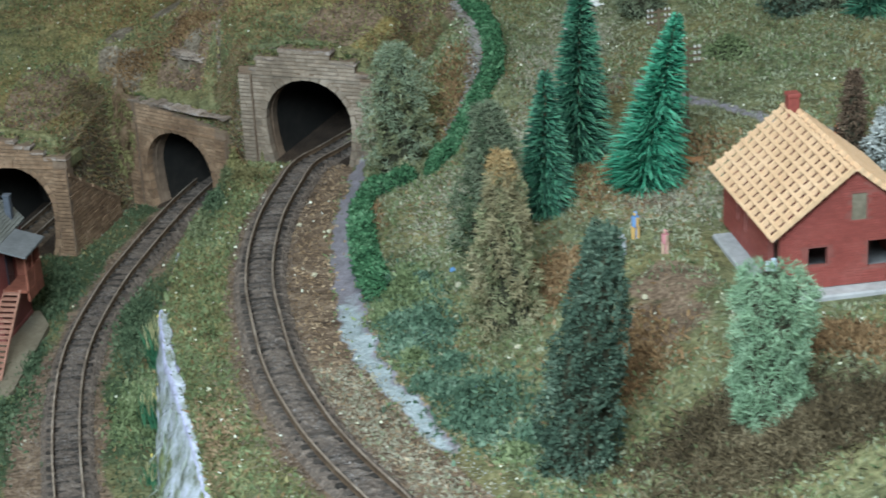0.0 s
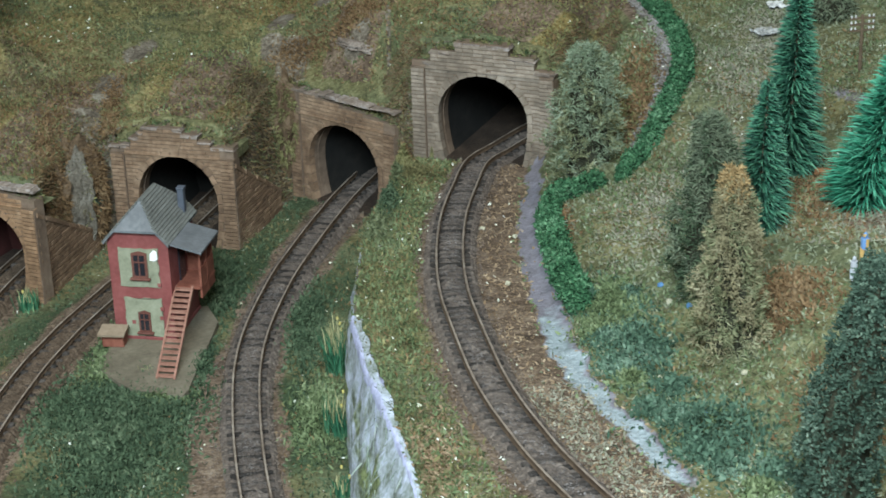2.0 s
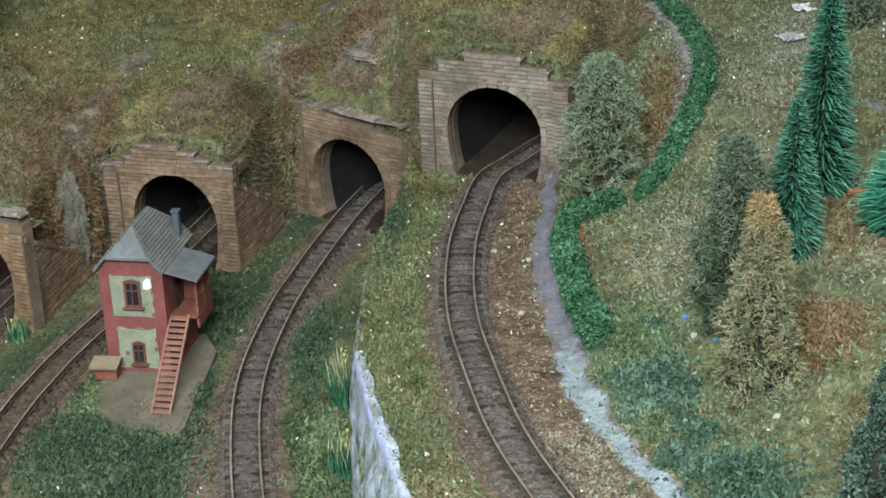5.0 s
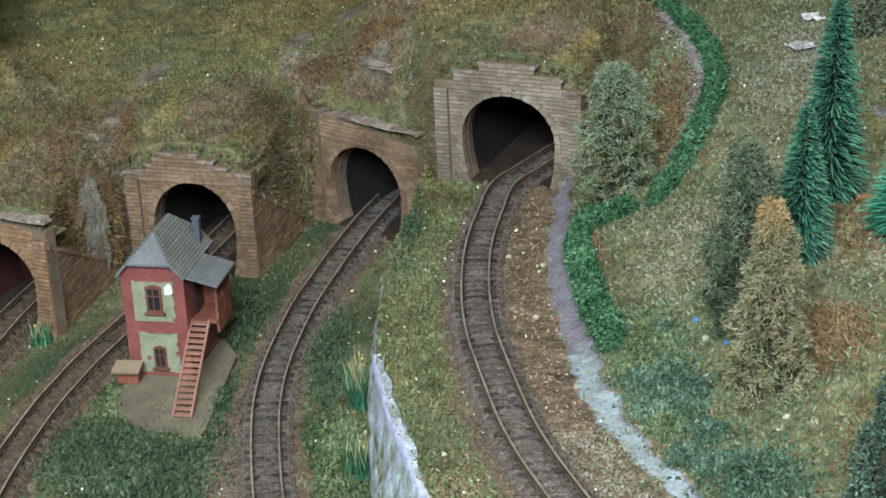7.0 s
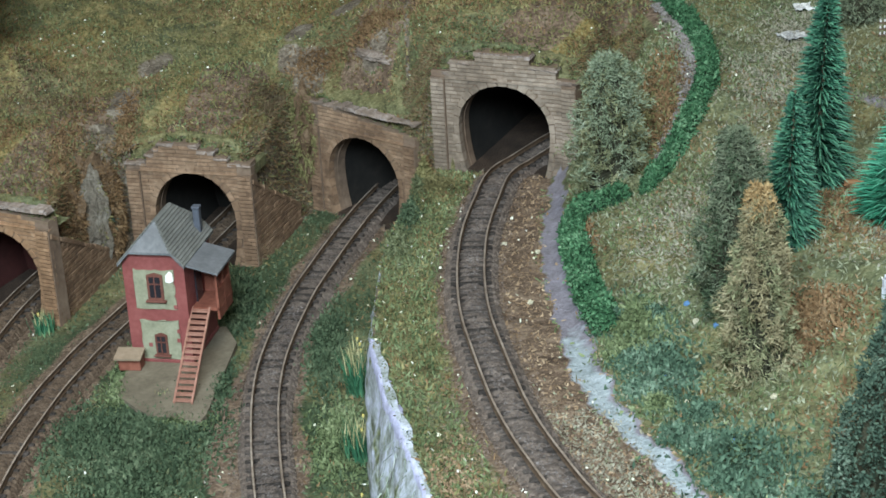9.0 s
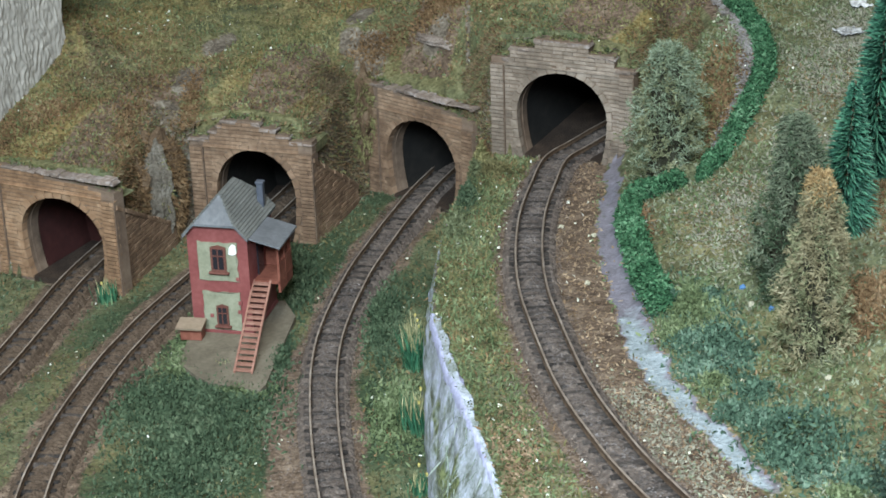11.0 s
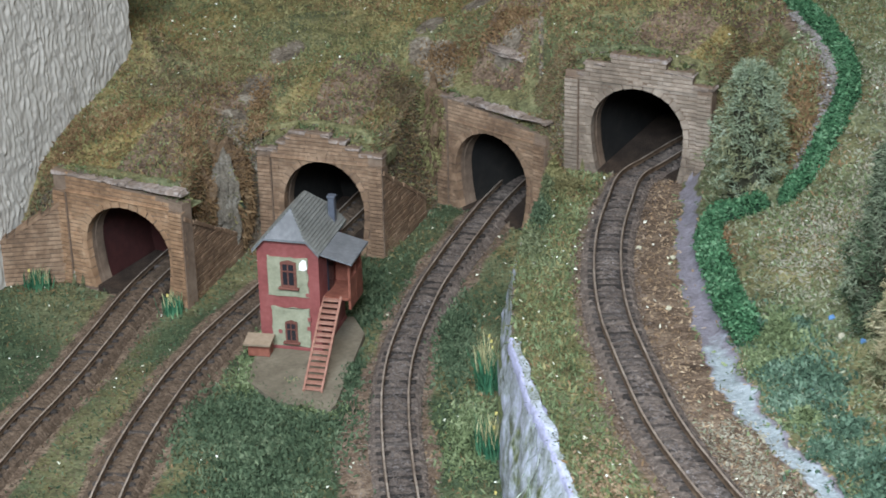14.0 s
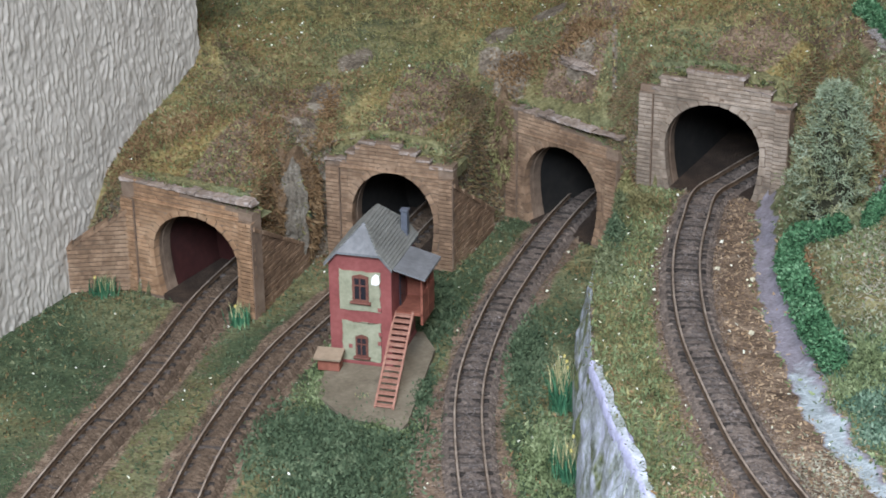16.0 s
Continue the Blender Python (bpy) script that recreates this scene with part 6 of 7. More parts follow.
# ---- fibres that hang over the rock between the tunnels ----
def hanging(n, seed, spans, material, label, length=(0.0010, 0.0027)):
    rng = np.random.RandomState(seed)
    pts = []
    for x0, x1, y0, y1 in spans:
        pts.append(np.stack([rng.uniform(x0, x1, n), rng.uniform(y0, y1, n)], 1))
    p = np.concatenate(pts)
    d = front_distance(p[:, 0], p[:, 1])
    p = p[(d > 0.0002) & (d < 0.022)]
    # denser where it is steep: keep by the fall of the ground
    e = 0.001
    gx = (height(p[:, 0] + e, p[:, 1]) - height(p[:, 0] - e, p[:, 1])) / (2 * e)
    gy = (height(p[:, 0], p[:, 1] + e) - height(p[:, 0], p[:, 1] - e)) / (2 * e)
    g = np.hypot(gx, gy)
    keep = rng.uniform(0, 1, len(p)) < np.clip(g / 4, 0.06, 1)
    p, gx, gy, g = p[keep], gx[keep], gy[keep], g[keep]
    P = np.stack([p[:, 0], p[:, 1], height(p[:, 0], p[:, 1])], 1)
    nrm = np.stack([-gx, -gy, np.ones(len(p))], 1)
    nrm /= np.linalg.norm(nrm, axis=1)[:, None]
    D = nrm * 0.8 + np.array([0, 0, -0.35]) + 0.5 * rng.normal(size=P.shape)
    D /= np.linalg.norm(D, axis=1)[:, None]
    tagged(shards("hanging_fibre", P, length, (0.0002, 0.0005), 0.3, material, None, rng, 0.6, "stuff", D), label, "scrub", kind="stuff")


GAPS = [(-0.160, -0.134, 0.664, 0.745), (-0.087, -0.056, 0.712, 0.790), (-0.250, -0.208, 0.690, 0.705), (-0.018, -0.002, 0.735, 0.760), (0.050, 0.085, 0.715, 0.770)]
SCRUB = leafy("brown_scrub", [(0.03, 0.022, 0.012), (0.078, 0.056, 0.031), (0.14, 0.104, 0.06), (0.23, 0.185, 0.12)])
hanging(15000, 1, GAPS, SCRUB, "brown scrub hanging over the rock between the tunnels")
hanging(3500, 2, GAPS, OLIVE, "olive scrub hanging over the rock between the tunnels")
hanging(9000, 3, GAPS, RUST, "rusty scrub hanging over the rock between the tunnels")
hanging(14000, 5, [(-0.160, -0.147, 0.664, 0.715)], RUST, "rust-orange scrub over the rock beside the wing wall")
hanging(5000, 4, GAPS, MOSS, "green scrub hanging over the rock between the tunnels")


def clump_patch(x, y, rx, ry, n, material, seed, label, length=(0.0012, 0.0034), width=(0.0004, 0.0009), up=0.3, lift=0.0):
    rng = np.random.RandomState(seed)
    p = rng.normal(size=(n, 2)) * [rx / 2, ry / 2] + [x, y]
    P = np.stack([p[:, 0], p[:, 1], height(p[:, 0], p[:, 1]) + lift * np.exp(-((p[:, 0] - x) / rx) ** 2 * 4 - ((p[:, 1] - y) / ry) ** 2 * 4) * rng.uniform(0, 1, n)], 1)
    tagged(shards("flock_patch", P, length, width, up, material, None, rng, 0.6), label, "grass", kind="stuff")


clump_patch(0.1146, 0.4183, 0.014, 0.022, 3500, RUST, 1, "rust-brown flock beside the dark bush")
clump_patch(0.1053, 0.4862, 0.012, 0.018, 2500, RUST, 2, "rust-brown flock beside the tan bush")
clump_patch(0.1704, 0.3948, 0.022, 0.016, 3500, RUST, 3, "rust-brown flock before the brick house")
TANGLE = leafy("dark_tangle", [(0.015, 0.011, 0.006), (0.042, 0.031, 0.016), (0.085, 0.064, 0.036), (0.2, 0.16, 0.1)])
clump_patch(0.1499, 0.3478, 0.034, 0.014, 9000, TANGLE, 4, "tangled brown fibre at the edge of the layout", (0.002, 0.0055), (0.0003, 0.0005), 0.2, 0.004)
clump_patch(0.1359, 0.3656, 0.030, 0.012, 3500, TANGLE, 5, "tangled olive fibre at the edge of the layout", (0.002, 0.005), (0.0003, 0.0005), 0.2, 0.003)
clump_patch(0.0757, 0.4231, 0.016, 0.026, 1300, TEAL, 6, "dark green bushy flock beside the pale path", (0.0012, 0.003), (0.0005, 0.0011), 0.4, 0.005)
clump_patch(0.0613, 0.4895, 0.012, 0.030, 1400, TEAL, 7, "dark green bushy flock beside the pale path", (0.0012, 0.003), (0.0005, 0.0011), 0.4, 0.004)
clump_patch(0.0562, 0.5221, 0.010, 0.020, 1800, MOSS, 8, "green bushy flock at the end of the hedge", (0.0012, 0.003), (0.0005, 0.0011), 0.4, 0.004)
clump_patch(-0.0880, 0.6750, 0.010, 0.030, 2600, DEEP, 9, "dark green bushy flock beside the track", (0.0012, 0.003), (0.0005, 0.0011), 0.4, 0.005)
clump_patch(-0.0500, 0.6350, 0.008, 0.040, 2600, DEEP, 10, "dark green bushy flock below the rock face", (0.0012, 0.003), (0.0005, 0.0011), 0.4, 0.005)
clump_patch(-0.0420, 0.5600, 0.010, 0.030, 2200, MOSS, 11, "green bushy flock below the rock face", (0.0012, 0.003), (0.0005, 0.0011), 0.4, 0.004)
clump_patch(-0.1180, 0.5700, 0.036, 0.030, 6000, DEEP, 12, "dark green bushy flock before the signal box", (0.0012, 0.003), (0.0005, 0.0011), 0.4, 0.003)
clump_patch(-0.1120, 0.5350, 0.022, 0.040, 5000, DEEP, 13, "dark green bushy flock between the tracks", (0.0012, 0.003), (0.0005, 0.0011), 0.4, 0.003)
clump_patch(-0.0030, 0.4230, 0.008, 0.034, 1800, SHAVE, 18, "brown shavings along the plaster lip", (0.0006, 0.002), (0.0003, 0.0008), 0.1)
clump_patch(0.0469, 0.6119, 0.004, 0.030, 900, RUST, 14, "brown flock along the hedge")
clump_patch(0.0841, 0.6762, 0.010, 0.030, 1800, RUST, 15, "rust-brown flock along the upper hedge")
clump_patch(0.0718, 0.6791, 0.012, 0.020, 1800, OLIVE, 16, "olive flock on the slope beside the high portal")


# ---- tufts of reeds with yellow blossom ----
PALESTEM = leafy("pale_yellow_stems", [(0.14, 0.14, 0.07), (0.27, 0.26, 0.13), (0.4, 0.37, 0.2), (0.58, 0.54, 0.34)])


def reed_tuft(x, y, h, r, n, seed, flowers, label):
    rng = np.random.RandomState(seed)
    root = thing("reed_tuft", Matrix.Translation((x, y, spot(x, y) - 0.0005)), label, "plant", "reed tufts")
    P = np.stack([rng.normal(0, r * 0.4, n), rng.normal(0, r * 0.4, n), np.zeros(n)], 1)
    D = np.stack([rng.normal(0, 0.06, n), rng.normal(0, 0.06, n), np.ones(n)], 1)
    D /= np.linalg.norm(D, axis=1)[:, None]
    shards("blade_tuft", P, (h * 0.4, h * 0.9), (0.0003, 0.0006), 0.9, REED, root, rng, 0.25, "stuff", 2.5 * D)
    m = n // 4
    shards("stem_tuft", P[:m] + [0, 0, h * 0.35], (h * 0.35, h * 0.65), (0.00025, 0.0005), 0.9, PALESTEM, root, rng, 0.2, "stuff", 2.5 * D[:m], "pale yellow stems")
    for i in range(flowers // 2):
        a, q = rng.uniform(0, 2 * math.pi), rng.uniform(0.2, 0.8) * r
        bm = bmesh.new()
        bmesh.ops.create_icosphere(bm, subdivisions=1, radius=1.0)
        for v in bm.verts:
            v.co *= 1 + 0.35 * noise.noise(v.co * 2 + Vector((i, seed, 0)))
        bmesh.ops.scale(bm, vec=(0.0005, 0.0005, 0.0009), verts=bm.verts)
        part("blossom", bm, YELLOW, root, "yellow blossom").location = (q * math.cos(a), q * math.sin(a), h * rng.uniform(0.6, 0.98))


reed_tuft(-0.0372, 0.5960, 0.024, 0.0040, 230, 1, 6, "tall green reed tuft with yellow tips below the rock face")
reed_tuft(-0.0352, 0.5480, 0.018, 0.0050, 190, 2, 6, "green reed tuft with yellow blossom below the rock face")
reed_tuft(-0.1635, 0.6620, 0.012, 0.0045, 130, 3, 4, "green reed tuft with yellow blossom at the tunnel corner")
reed_tuft(-0.2230, 0.6860, 0.011, 0.0060, 170, 4, 2, "bushy dark tuft with yellow tips at the brick wing wall")
reed_tuft(-0.0330, 0.5050, 0.010, 0.0045, 110, 5, 4, "small reed tuft with yellow blossom below the rock face")
reed_tuft(-0.1090, 0.6010, 0.004, 0.0030, 40, 6, 0, "tiny green weed on the sandy plate")


# ---- loose stones and coloured bits ----
CREAM = surface("cream_stone", (0.32, 0.29, 0.2), (0.43, 0.4, 0.3), (0.54, 0.52, 0.43), 200, bump_mm=0.05)
BLUEBIT = surface("blue_crumb", (0.06, 0.14, 0.3), (0.1, 0.21, 0.4), (0.16, 0.3, 0.48), 200, bump_mm=0.05)
for i, (x, y) in enumerate([(0.0808, 0.5173), (0.0745, 0.5160), (0.0649, 0.4655), (0.0187, 0.6326), (0.0251, 0.5667), (0.0306, 0.6212), (0.0544, 0.4958), (0.0885, 0.4560), (0.1265, 0.4480)]):
    s = (0.0010, 0.0012, 0.0009, 0.0010, 0.0010, 0.0010, 0.0011, 0.0010, 0.0010)[i]
    boulder(x, y, spot(x, y) + 0.0006, s, s * 0.8, s * 0.7, 10 + i, "small cream pebble on the grass" if i % 2 else "small pale pebble beside the track", CREAM, i, "pebble")
for i, (x, y) in enumerate([(0.0732, 0.5286), (0.0795, 0.5072), (0.0608, 0.4835), (0.0742, 0.4345)]):
    boulder(x, y, spot(x, y) + 0.0006, 0.0009, 0.0008, 0.0008, 30 + i, "bright blue crumb on the meadow", BLUEBIT, i, "blue_crumb")


# ---- litter of white plastic, poles and painted figures ----
TORN = surface("torn_print", (0.02, 0.02, 0.02), (0.6, 0.6, 0.6), (0.85, 0.85, 0.85), 260, rough=0.35, bump_mm=0.2)
FOIL = surface("foil_scrap", (0.02, 0.02, 0.02), (0.4, 0.4, 0.4), (0.9, 0.9, 0.9), 420, rough=0.35, metal=0.1, bump_mm=0.4)
for i, (x, y, w, m_, lab) in enumerate([(0.1553, 0.7708, 0.0092, TORN, "white torn plastic scrap lying on the slope"), (0.1448, 0.7413, 0.0100, FOIL, "crumpled black and silver scrap on the slope")]):
    bm = bmesh.new()
    bmesh.ops.create_grid(bm, x_segments=12, y_segments=8, size=1.0)
    for v in bm.verts:
        v.co.z = 0.35 * noise.noise(v.co * 2.2 + Vector((i * 7, 0, 0))) + 0.2
    bmesh.ops.scale(bm, vec=(w / 2, w / 2.2, w / 3), verts=bm.verts)
    bmesh.ops.solidify(bm, geom=bm.faces[:], thickness=0.0004)
    ob = tagged(part("plastic_scrap", bm, m_), lab, "scrap")
    ob.matrix_basis = Matrix.Translation((x, y, spot(x, y) + 0.001)) @ Matrix.Rotation(0.4 * i, 4, "Z")


INSUL = surface("white_insulator", (0.36, 0.35, 0.34), (0.5, 0.49, 0.48), (0.6, 0.59, 0.58), 300, bump_mm=0.02)


def telegraph_pole(x, y, h, label, turn=0.0):
    root = thing("telegraph_pole", Matrix.Translation((x, y, spot(x, y) - 0.001)) @ Matrix.Rotation(turn, 4, "Z"), label, "telegraph pole", "telegraph poles")
    bm = bmesh.new()
    bmesh.ops.create_cone(bm, cap_ends=True, segments=8, radius1=0.0008, radius2=0.0006, depth=h, matrix=Matrix.Translation((0, 0, h / 2)))
    part("mast", bm, BARK, root)
    for k in range(3):
        z = h - 0.0012 - 0.0024 * k
        part("crossarm", box(-0.0050, 0.0050, -0.0004, 0.0004, z - 0.0004, z + 0.0003), BARK, root)
        for q in (-0.0045, -0.0028, 0.0028, 0.0045):
            part("insulator", box(q - 0.0003, q + 0.0003, -0.0003, 0.0003, z + 0.0003, z + 0.0013, 0.0001), INSUL, root, "white insulator")


telegraph_pole(0.1630, 0.5769, 0.034, "thin brown telegraph pole with white insulators on three crossarms", 0.2)
telegraph_pole(0.1675, 0.6649, 0.023, "distant brown telegraph pole with crossarms", 0.2)


def figure(x, y, h, m_top, m_low, label, turn=0.0):
    """A painted miniature as a plain shape: legs, trunk and head in one mesh."""
    bm = bmesh.new()
    for sx in (-1, 1):
        bmesh.ops.create_cone(bm, cap_ends=True, segments=7, radius1=0.09, radius2=0.11, depth=0.48, matrix=Matrix.Translation((sx * 0.1, 0, 0.24)))
    low = len(bm.faces)
    bmesh.ops.create_cone(bm, cap_ends=True, segments=8, radius1=0.17, radius2=0.19, depth=0.36, matrix=Matrix.Translation((0, 0, 0.64)))
    bmesh.ops.create_icosphere(bm, subdivisions=1, radius=0.11, matrix=Matrix.Translation((0, 0, 0.92)))
    bm.faces.ensure_lookup_table()
    for i, f in enumerate(bm.faces):
        f.material_index = 0 if i < low else 1
    bmesh.ops.scale(bm, vec=(h * 0.75, h * 0.7, h), verts=bm.verts)
    ob = part("figurine", bm, m_low)
    ob.data.materials.append(m_top)
    ob.matrix_basis = Matrix.Translation((x, y, spot(x, y) - 0.0003)) @ Matrix.Rotation(turn, 4, "Z")
    tagged(ob, label, "figurine", "painted miniatures")


def paint(name, c):
    return surface(name, tuple(v * 0.8 for v in c), c, tuple(min(1, v * 1.15) for v in c), 300, rough=0.5, bump_mm=0.02)


figure(0.1311, 0.4945, 0.0095, paint("blue_paint", (0.14, 0.25, 0.46)), paint("ochre_paint", (0.5, 0.32, 0.12)), "painted miniature in blue and ochre on the meadow")
figure(0.1376, 0.4764, 0.0085, paint("pink_paint", (0.46, 0.2, 0.22)), paint("skin_paint", (0.42, 0.29, 0.22)), "small pink painted miniature on the meadow")
figure(0.1248, 0.4808, 0.0080, paint("white_paint", (0.38, 0.38, 0.42)), paint("grey_paint", (0.4, 0.42, 0.46)), "painted miniature in white and grey on the meadow")
figure(0.2114, 0.5517, 0.0080, ORANGE, paint("blue_trousers", (0.08, 0.14, 0.34)), "orange and blue painted shape behind the brick house")

# ---- plants beyond the house ----
fibre_bush("fibre_bush", 0.2310, 0.7043, 0.022, [0.010, 0.012, 0.011, 0.009, 0.005], DARKBUSH, "low dark green fibre bush beyond the house", 2200, 11)
fibre_bush("fibre_bush", 0.2501, 0.7055, 0.024, [0.010, 0.012, 0.011, 0.009, 0.005], OLIVEBUSH, "low olive fibre bush beyond the house", 2200, 12)
fibre_bush("feathery_tree", 0.2139, 0.5425, 0.030, [0.0040, 0.0045, 0.0040, 0.0034, 0.0025, 0.0015], leafy("brown_needles", [(0.03, 0.018, 0.012), (0.07, 0.045, 0.03), (0.12, 0.08, 0.055), (0.2, 0.15, 0.11)]), "thin brown feathery tree beside the brick house", 1800, 13, category="tree")
fibre_bush("feathery_tree", 0.2227, 0.5314, 0.020, [0.0060, 0.0065, 0.0055, 0.0040, 0.0020], leafy("frosted_needles", [(0.1, 0.11, 0.1), (0.25, 0.27, 0.26), (0.42, 0.44, 0.43), (0.62, 0.64, 0.64)]), "frosted white feathery tree beside the brick house", 1600, 14, category="tree")
spruce(0.2612, 0.6927, 0.040, 0.0130, 0.0, 0.0, SPRUCE, "dark blue-green bottle-brush spruce beyond the house", 900, 15)
fibre_bush("fibre_bush", 0.1726, 0.7383, 0.016, [0.008, 0.010, 0.009, 0.006, 0.003], OLIVEBUSH, "low olive fibre bush on the far slope", 1600, 16)
fibre_bush("fibre_bush", 0.1958, 0.6632, 0.008, [0.008, 0.009, 0.007, 0.004, 0.002], MOSS, "low olive fibre bush on the far slope", 1300, 17)


# ---- fallen log, plaster crumbs along the path ----
def fallen_log(x, y, l, r, turn, label):
    root_z = spot(x, y)
    bm = bmesh.new()
    rings, seg = [], 9
    for i in range(9):
        q = i / 8
        rr = r * (1.25 - 0.5 * q)
        cx, cy, cz = l * (q - 0.5), 0.12 * l * math.sin(q * 3.1), root_z - spot(x, y) + r * 0.7 + 0.1 * l * q * q
        rings.append([bm.verts.new((cx, cy + rr * math.cos(j * 2 * math.pi / seg) * (1 + 0.15 * math.sin(3 * j + i)), cz + rr * math.sin(j * 2 * math.pi / seg))) for j in range(seg)])
    for i in range(8):
        for j in range(seg):
            bm.faces.new((rings[i][j], rings[i][(j + 1) % seg], rings[i + 1][(j + 1) % seg], rings[i + 1][j]))
    bm.faces.new(rings[0][::-1])
    bm.faces.new(rings[-1])
    bmesh.ops.recalc_face_normals(bm, faces=bm.faces)
    ob = tagged(part("fallen_log", bm, LOGWOOD), label, "log")
    ob.matrix_basis = Matrix.Translation((x, y, root_z)) @ Matrix.Rotation(turn, 4, "Z")


LOGWOOD = surface("orange_bark", (0.1, 0.045, 0.02), (0.22, 0.11, 0.05), (0.32, 0.19, 0.1), 160, bump_mm=0.3)
fallen_log(0.1596, 0.5531, 0.012, 0.0014, 2.9, "orange-brown fallen log beside the leaning spruce")
fallen_log(0.1362, 0.5714, 0.009, 0.0012, -0.5, "short brown log behind the spruces")

rng = np.random.RandomState(40)
n = 420
yy = rng.uniform(0.34, 0.50, n)
xx = along(PATH_LINE, yy) + rng.normal(0, 0.0026, n)
tagged(lumps("plaster_crumbs", np.stack([xx, yy, height(xx, yy)], 1), (0.0003, 0.0010), leafy("bluish_plaster", [(0.1, 0.1, 0.085), (0.18, 0.19, 0.18), (0.26, 0.28, 0.285), (0.37, 0.4, 0.42)])), "bluish-white plaster crumbs along the path", "crumbs", kind="stuff")
yy = rng.uniform(0.34, 0.70, 1000)
xx = along(PATH_LINE, yy) + rng.choice([-1, 1], 1000) * (0.0065 - np.abs(rng.normal(0, 0.0018, 1000)))
P = np.stack([xx, yy, height(xx, yy)], 1)
tagged(shards("path_litter", P[:500], (0.0008, 0.0022), (0.0004, 0.0009), 0.2, MOSS, None, rng), "green flock strewn on the edge of the path", "litter", kind="stuff")
tagged(shards("path_litter", P[500:], (0.0008, 0.0022), (0.0004, 0.0009), 0.1, SHAVE, None, rng), "brown shavings strewn on the edge of the path", "litter", kind="stuff")
clump_patch(0.1341, 0.5558, 0.030, 0.030, 3500, RUST, 31, "rust-brown litter round the feet of the spruces", (0.001, 0.0026), (0.0004, 0.0009), 0.15)
clump_patch(0.1584, 0.5594, 0.020, 0.020, 1800, RUST, 32, "rust-brown litter below the telegraph pole", (0.001, 0.0026), (0.0004, 0.0009), 0.15)
clump_patch(0.0667, 0.6446, 0.004, 0.005, 900, TANGREEN, 33, "pale straw tuft in the gap of the hedge", (0.0012, 0.003), (0.0003, 0.0007), 0.5, 0.003)


# ---- flock that creeps over the tops of the tunnel fronts ----
def fringe(k, n, material, seed, label):
    (ax, ay), (bx, by), base = PORTALS[k]
    rng = np.random.RandomState(seed)
    l = math.hypot(bx - ax, by - ay)
    ux, uy = (bx - ax) / l, (by - ay) / l
    u = rng.uniform(-l / 2, l / 2, n)
    top = {0: 0.0495 - 0.0050 * (u / l + 0.5), 1: np.interp(u, [-0.0187, -0.0185, -0.0126, -0.0124, 0.0045, 0.0047, 0.0118, 0.012, 0.0176, 0.0178], [0.0440, 0.0485, 0.0500, 0.0535, 0.0535, 0.0512, 0.0512, 0.0485, 0.0485, 0.046]), 2: 0.0525 - 0.0075 * (u / l + 0.5), 3: np.where(np.abs(u) < 0.0120, 0.0535, np.where(np.abs(u) < 0.0235, 0.0490, 0.0440))}[k]
    ok = np.sin(u * 420 + seed) + 0.7 * np.sin(u * 1130) + 0.5 * rng.normal(size=n) > 0.1
    u, top = u[ok], top[ok]
    v = rng.uniform(0.0022, 0.0085, len(u))
    P = np.stack([(ax + bx) / 2 + ux * u - uy * v, (ay + by) / 2 + uy * u + ux * v, base + top - 0.0004 + rng.uniform(0, 0.0006, len(u))], 1)
    D = np.array([uy, -ux, 0.35]) * 0.8 + 0.5 * rng.normal(size=P.shape)
    tagged(shards("flock_fringe", P, (0.0012, 0.0032), (0.0003, 0.0008), 0.3, material, None, rng, 0.7, "stuff", D), label, "grass", kind="stuff")


for k in range(4):
    fringe(k, 900, OLIVE, 50 + k, "olive flock creeping over the top of the tunnel front")
    fringe(k, 600, MOSS, 60 + k, "mossy flock creeping over the top of the tunnel front")

STRAWGREY = leafy("straw_grey_flock", [(0.12, 0.11, 0.08), (0.19, 0.175, 0.13), (0.25, 0.235, 0.18), (0.34, 0.32, 0.26)])
for i, (x, y, rx, ry) in enumerate(((0.1266, 0.6919, 0.018, 0.040), (0.1090, 0.6184, 0.016, 0.040), (0.1461, 0.7418, 0.016, 0.030), (0.0970, 0.5815, 0.014, 0.030), (0.0751, 0.5831, 0.020, 0.040), (0.1549, 0.5267, 0.030, 0.024))):
    clump_patch(x, y, rx, ry, 2200, STRAWGREY, 70 + i, "straw-grey flock in a worn patch of the meadow", (0.0008, 0.0024), (0.0003, 0.0008), 0.1)


# ---- pale strands that hang over the lower rock face ----
rng = np.random.RandomState(90)
n = 320
yy = rng.uniform(0.385, 0.475, n)
f = rng.uniform(0.2, 1.0, n)
xx = along(CLIFF_FOOT, yy) + (lip_x(yy) - along(CLIFF_FOOT, yy)) * (0.25 * f + 0.75 * f * f) - 0.0012
zz = np.maximum(height(lip_x(yy) + 0.0006, yy) * f, height(xx, yy) + 0.0012)
D = np.stack([np.full(n, -0.35), np.full(n, -0.15), np.full(n, -1.0)], 1)
tagged(shards("hanging_strands", np.stack([xx, yy, zz], 1), (0.003, 0.007), (0.00015, 0.0004), 0.3, leafy("pale_strands", [(0.1, 0.13, 0.09), (0.2, 0.24, 0.19), (0.32, 0.35, 0.34), (0.5, 0.5, 0.58)]), None, rng, 0.25, "stuff", D), "pale strands hanging over the rock face", "strands", kind="stuff")
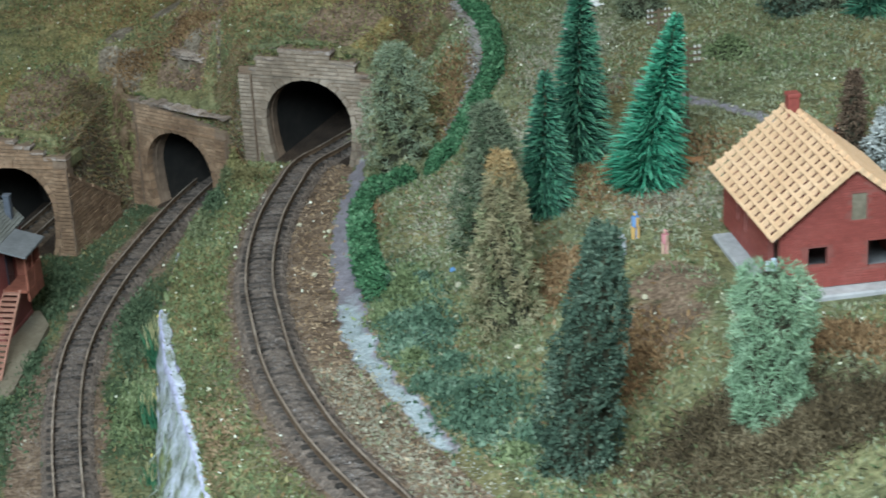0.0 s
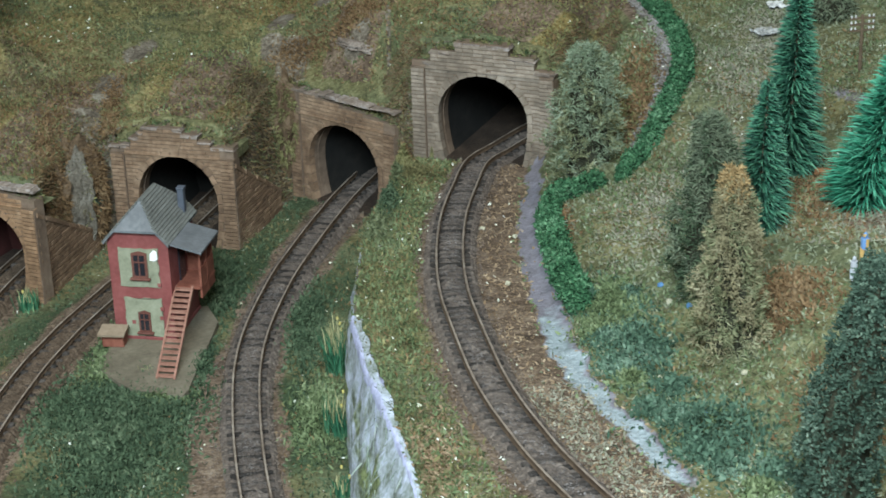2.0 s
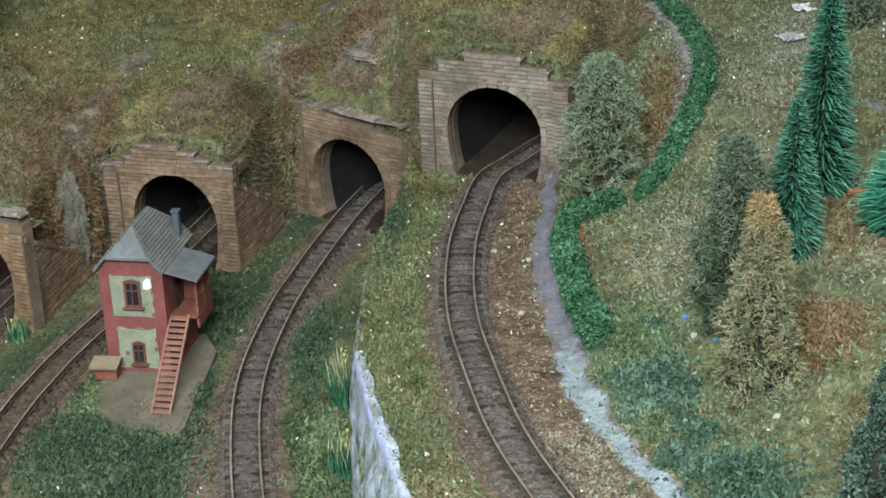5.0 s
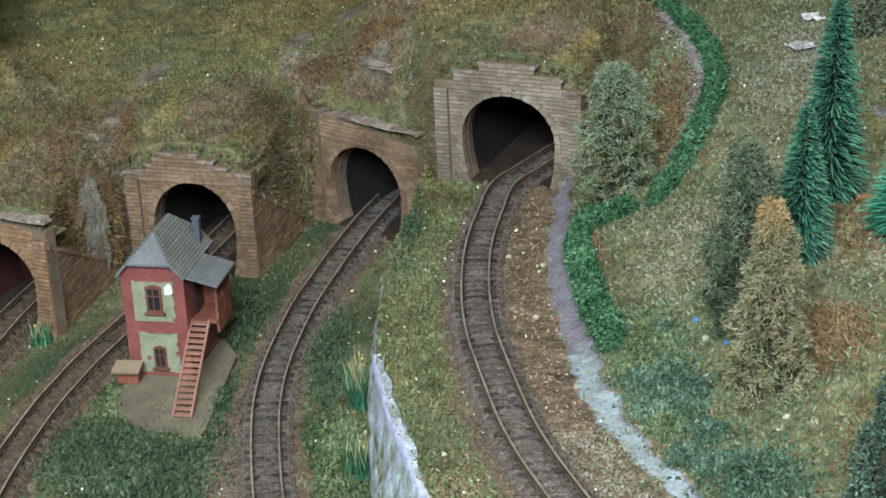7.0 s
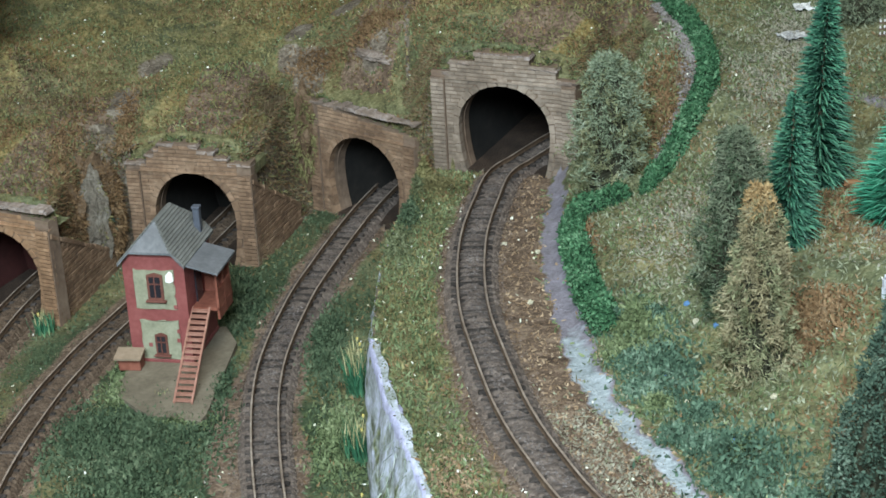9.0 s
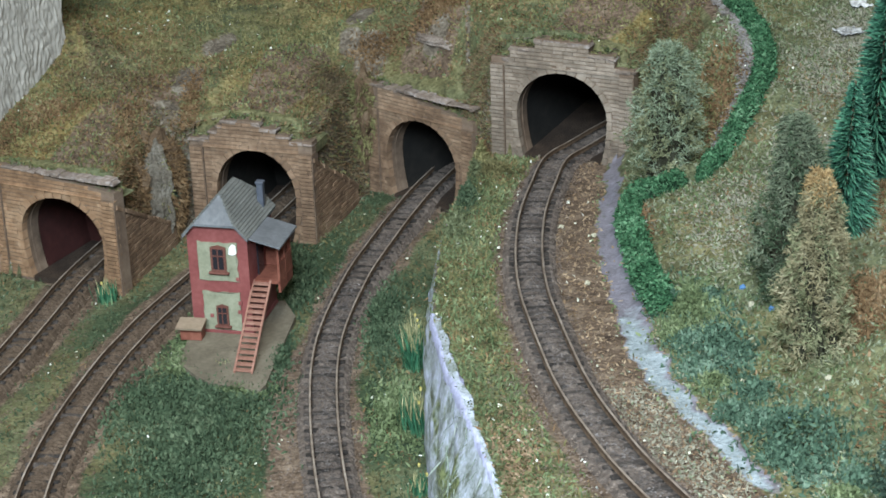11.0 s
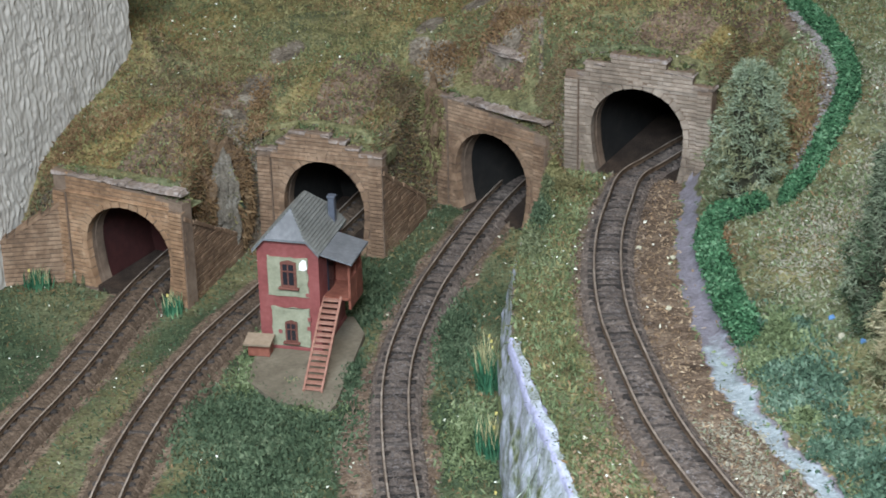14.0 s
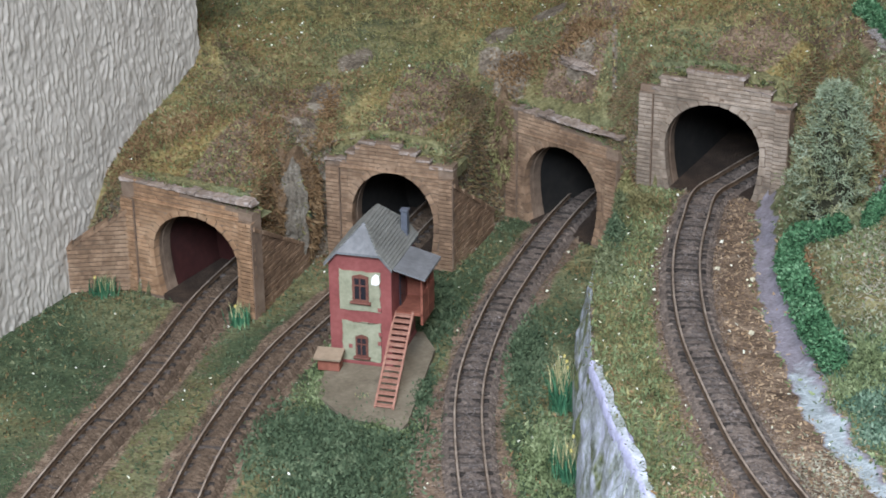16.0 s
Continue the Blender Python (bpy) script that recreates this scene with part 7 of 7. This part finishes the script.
for i, (x, y, rx, ry, m_) in enumerate(((-0.2146, 0.7175, 0.010, 0.030, RUST), (-0.1600, 0.7250, 0.008, 0.030, RUST), (-0.1370, 0.7450, 0.005, 0.030, RUST), (-0.0560, 0.8000, 0.016, 0.010, RUST), (-0.0300, 0.7960, 0.012, 0.008, RUST), (-0.0760, 0.7700, 0.010, 0.014, SCRUB), (-0.1790, 0.7740, 0.020, 0.020, SCRUB), (-0.1950, 0.7350, 0.020, 0.016, RUST))):
    clump_patch(x, y, rx, ry, 1500, m_, 80 + i, "rust-brown flock on the slope" if m_ is RUST else "brown scrub on the slope" if m_ is SCRUB else "green mossy flock on the slope", (0.001, 0.0028), (0.0003, 0.0008), 0.25)

for i, (x, y, rx, ry) in enumerate(((-0.1260, 0.6050, 0.006, 0.024), (-0.1190, 0.5840, 0.016, 0.007), (-0.1030, 0.5800, 0.014, 0.006), (-0.0880, 0.6050, 0.004, 0.026), (-0.1250, 0.6300, 0.005, 0.020))):
    clump_patch(x, y, rx, ry, 900, DEEP if i % 2 else MOSS, 110 + i, "green flock that creeps over the edge of the plate", (0.0010, 0.0028), (0.0004, 0.0009), 0.35, 0.002)

# ---- low bushy tufts along the right side of the path ----
rng = np.random.RandomState(131)
for i in range(15):
    y = 0.385 + 0.0105 * i
    x = float(along(PATH_LINE, y)) + 0.0085 + 0.006 * rng.uniform(0, 1) + 0.010 * (i % 3 == 1)
    clump_patch(x, y + rng.uniform(-0.003, 0.003), 0.0062, 0.0075, 420, TEAL if i % 4 else MOSS, 140 + i, "blue-green tuft of foam beside the pale path", (0.0010, 0.0024), (0.0005, 0.0011), 0.45, 0.0036)
fibre_bush("fibre_bush", 0.1335, 0.8379, 0.016, [0.007, 0.008, 0.007, 0.005, 0.002], DARKBUSH, "small dark olive fibre bush beside the upper hedge", 1800, 21)

# ---- stony strip beside the upper hedge, straw-grey litter on the verge ----
rng = np.random.RandomState(160)
strip = spline(HEDGE_HIGH, 0.0004)
strip = strip[(strip[:, 1] > 0.650) & (strip[:, 1] < 0.775)]
k = rng.randint(0, len(strip), 1500)
xx = strip[k, 0] - 0.0062 + rng.normal(0, 0.0014, 1500)
yy = strip[k, 1] + rng.normal(0, 0.0006, 1500) + 0.002
tagged(lumps("plaster_crumbs", np.stack([xx, yy, height(xx, yy) + 0.0006], 1), (0.0006, 0.0018), leafy("grey_crumbs", [(0.06, 0.05, 0.042), (0.13, 0.115, 0.105), (0.21, 0.195, 0.19), (0.34, 0.33, 0.34)])), "grey plaster crumbs in a strip beside the upper hedge", "crumbs", kind="stuff")
for i in range(7):
    y = 0.365 + 0.016 * i
    x = 0.5 * float(along(PATH_LINE, y) + along(TRACK_4, y)) + 0.003
    clump_patch(x, y, 0.012, 0.016, 400, STRAWGREY, 170 + i, "straw-grey litter on the verge beside the path", (0.0006, 0.0020), (0.0003, 0.0008), 0.1)

# ---- scrub where the terrace meets the hill between two tunnels ----
for i, (x, y, rx, ry, n_, m_, up_) in enumerate(((-0.0112, 0.7320, 0.0036, 0.010, 1500, OLIVE, 0.009), (-0.0104, 0.7360, 0.0030, 0.005, 700, RUST, 0.010), (-0.0145, 0.7150, 0.006, 0.016, 1200, LOWMOSS, 0.004), (-0.0070, 0.7140, 0.012, 0.016, 1500, LOWOLIVE, 0.003), (-0.0185, 0.6800, 0.006, 0.030, 1300, DEEP, 0.004), (-0.0210, 0.6400, 0.006, 0.030, 900, LOWMOSS, 0.003))):
    clump_patch(x, y, rx, ry, n_, m_, 190 + i, "rusty scrub at the foot of the hill between two tunnels" if m_ is RUST else "olive green scrub along the edge of the terrace", (0.0010, 0.0028), (0.0003, 0.0009), 0.35, up_)
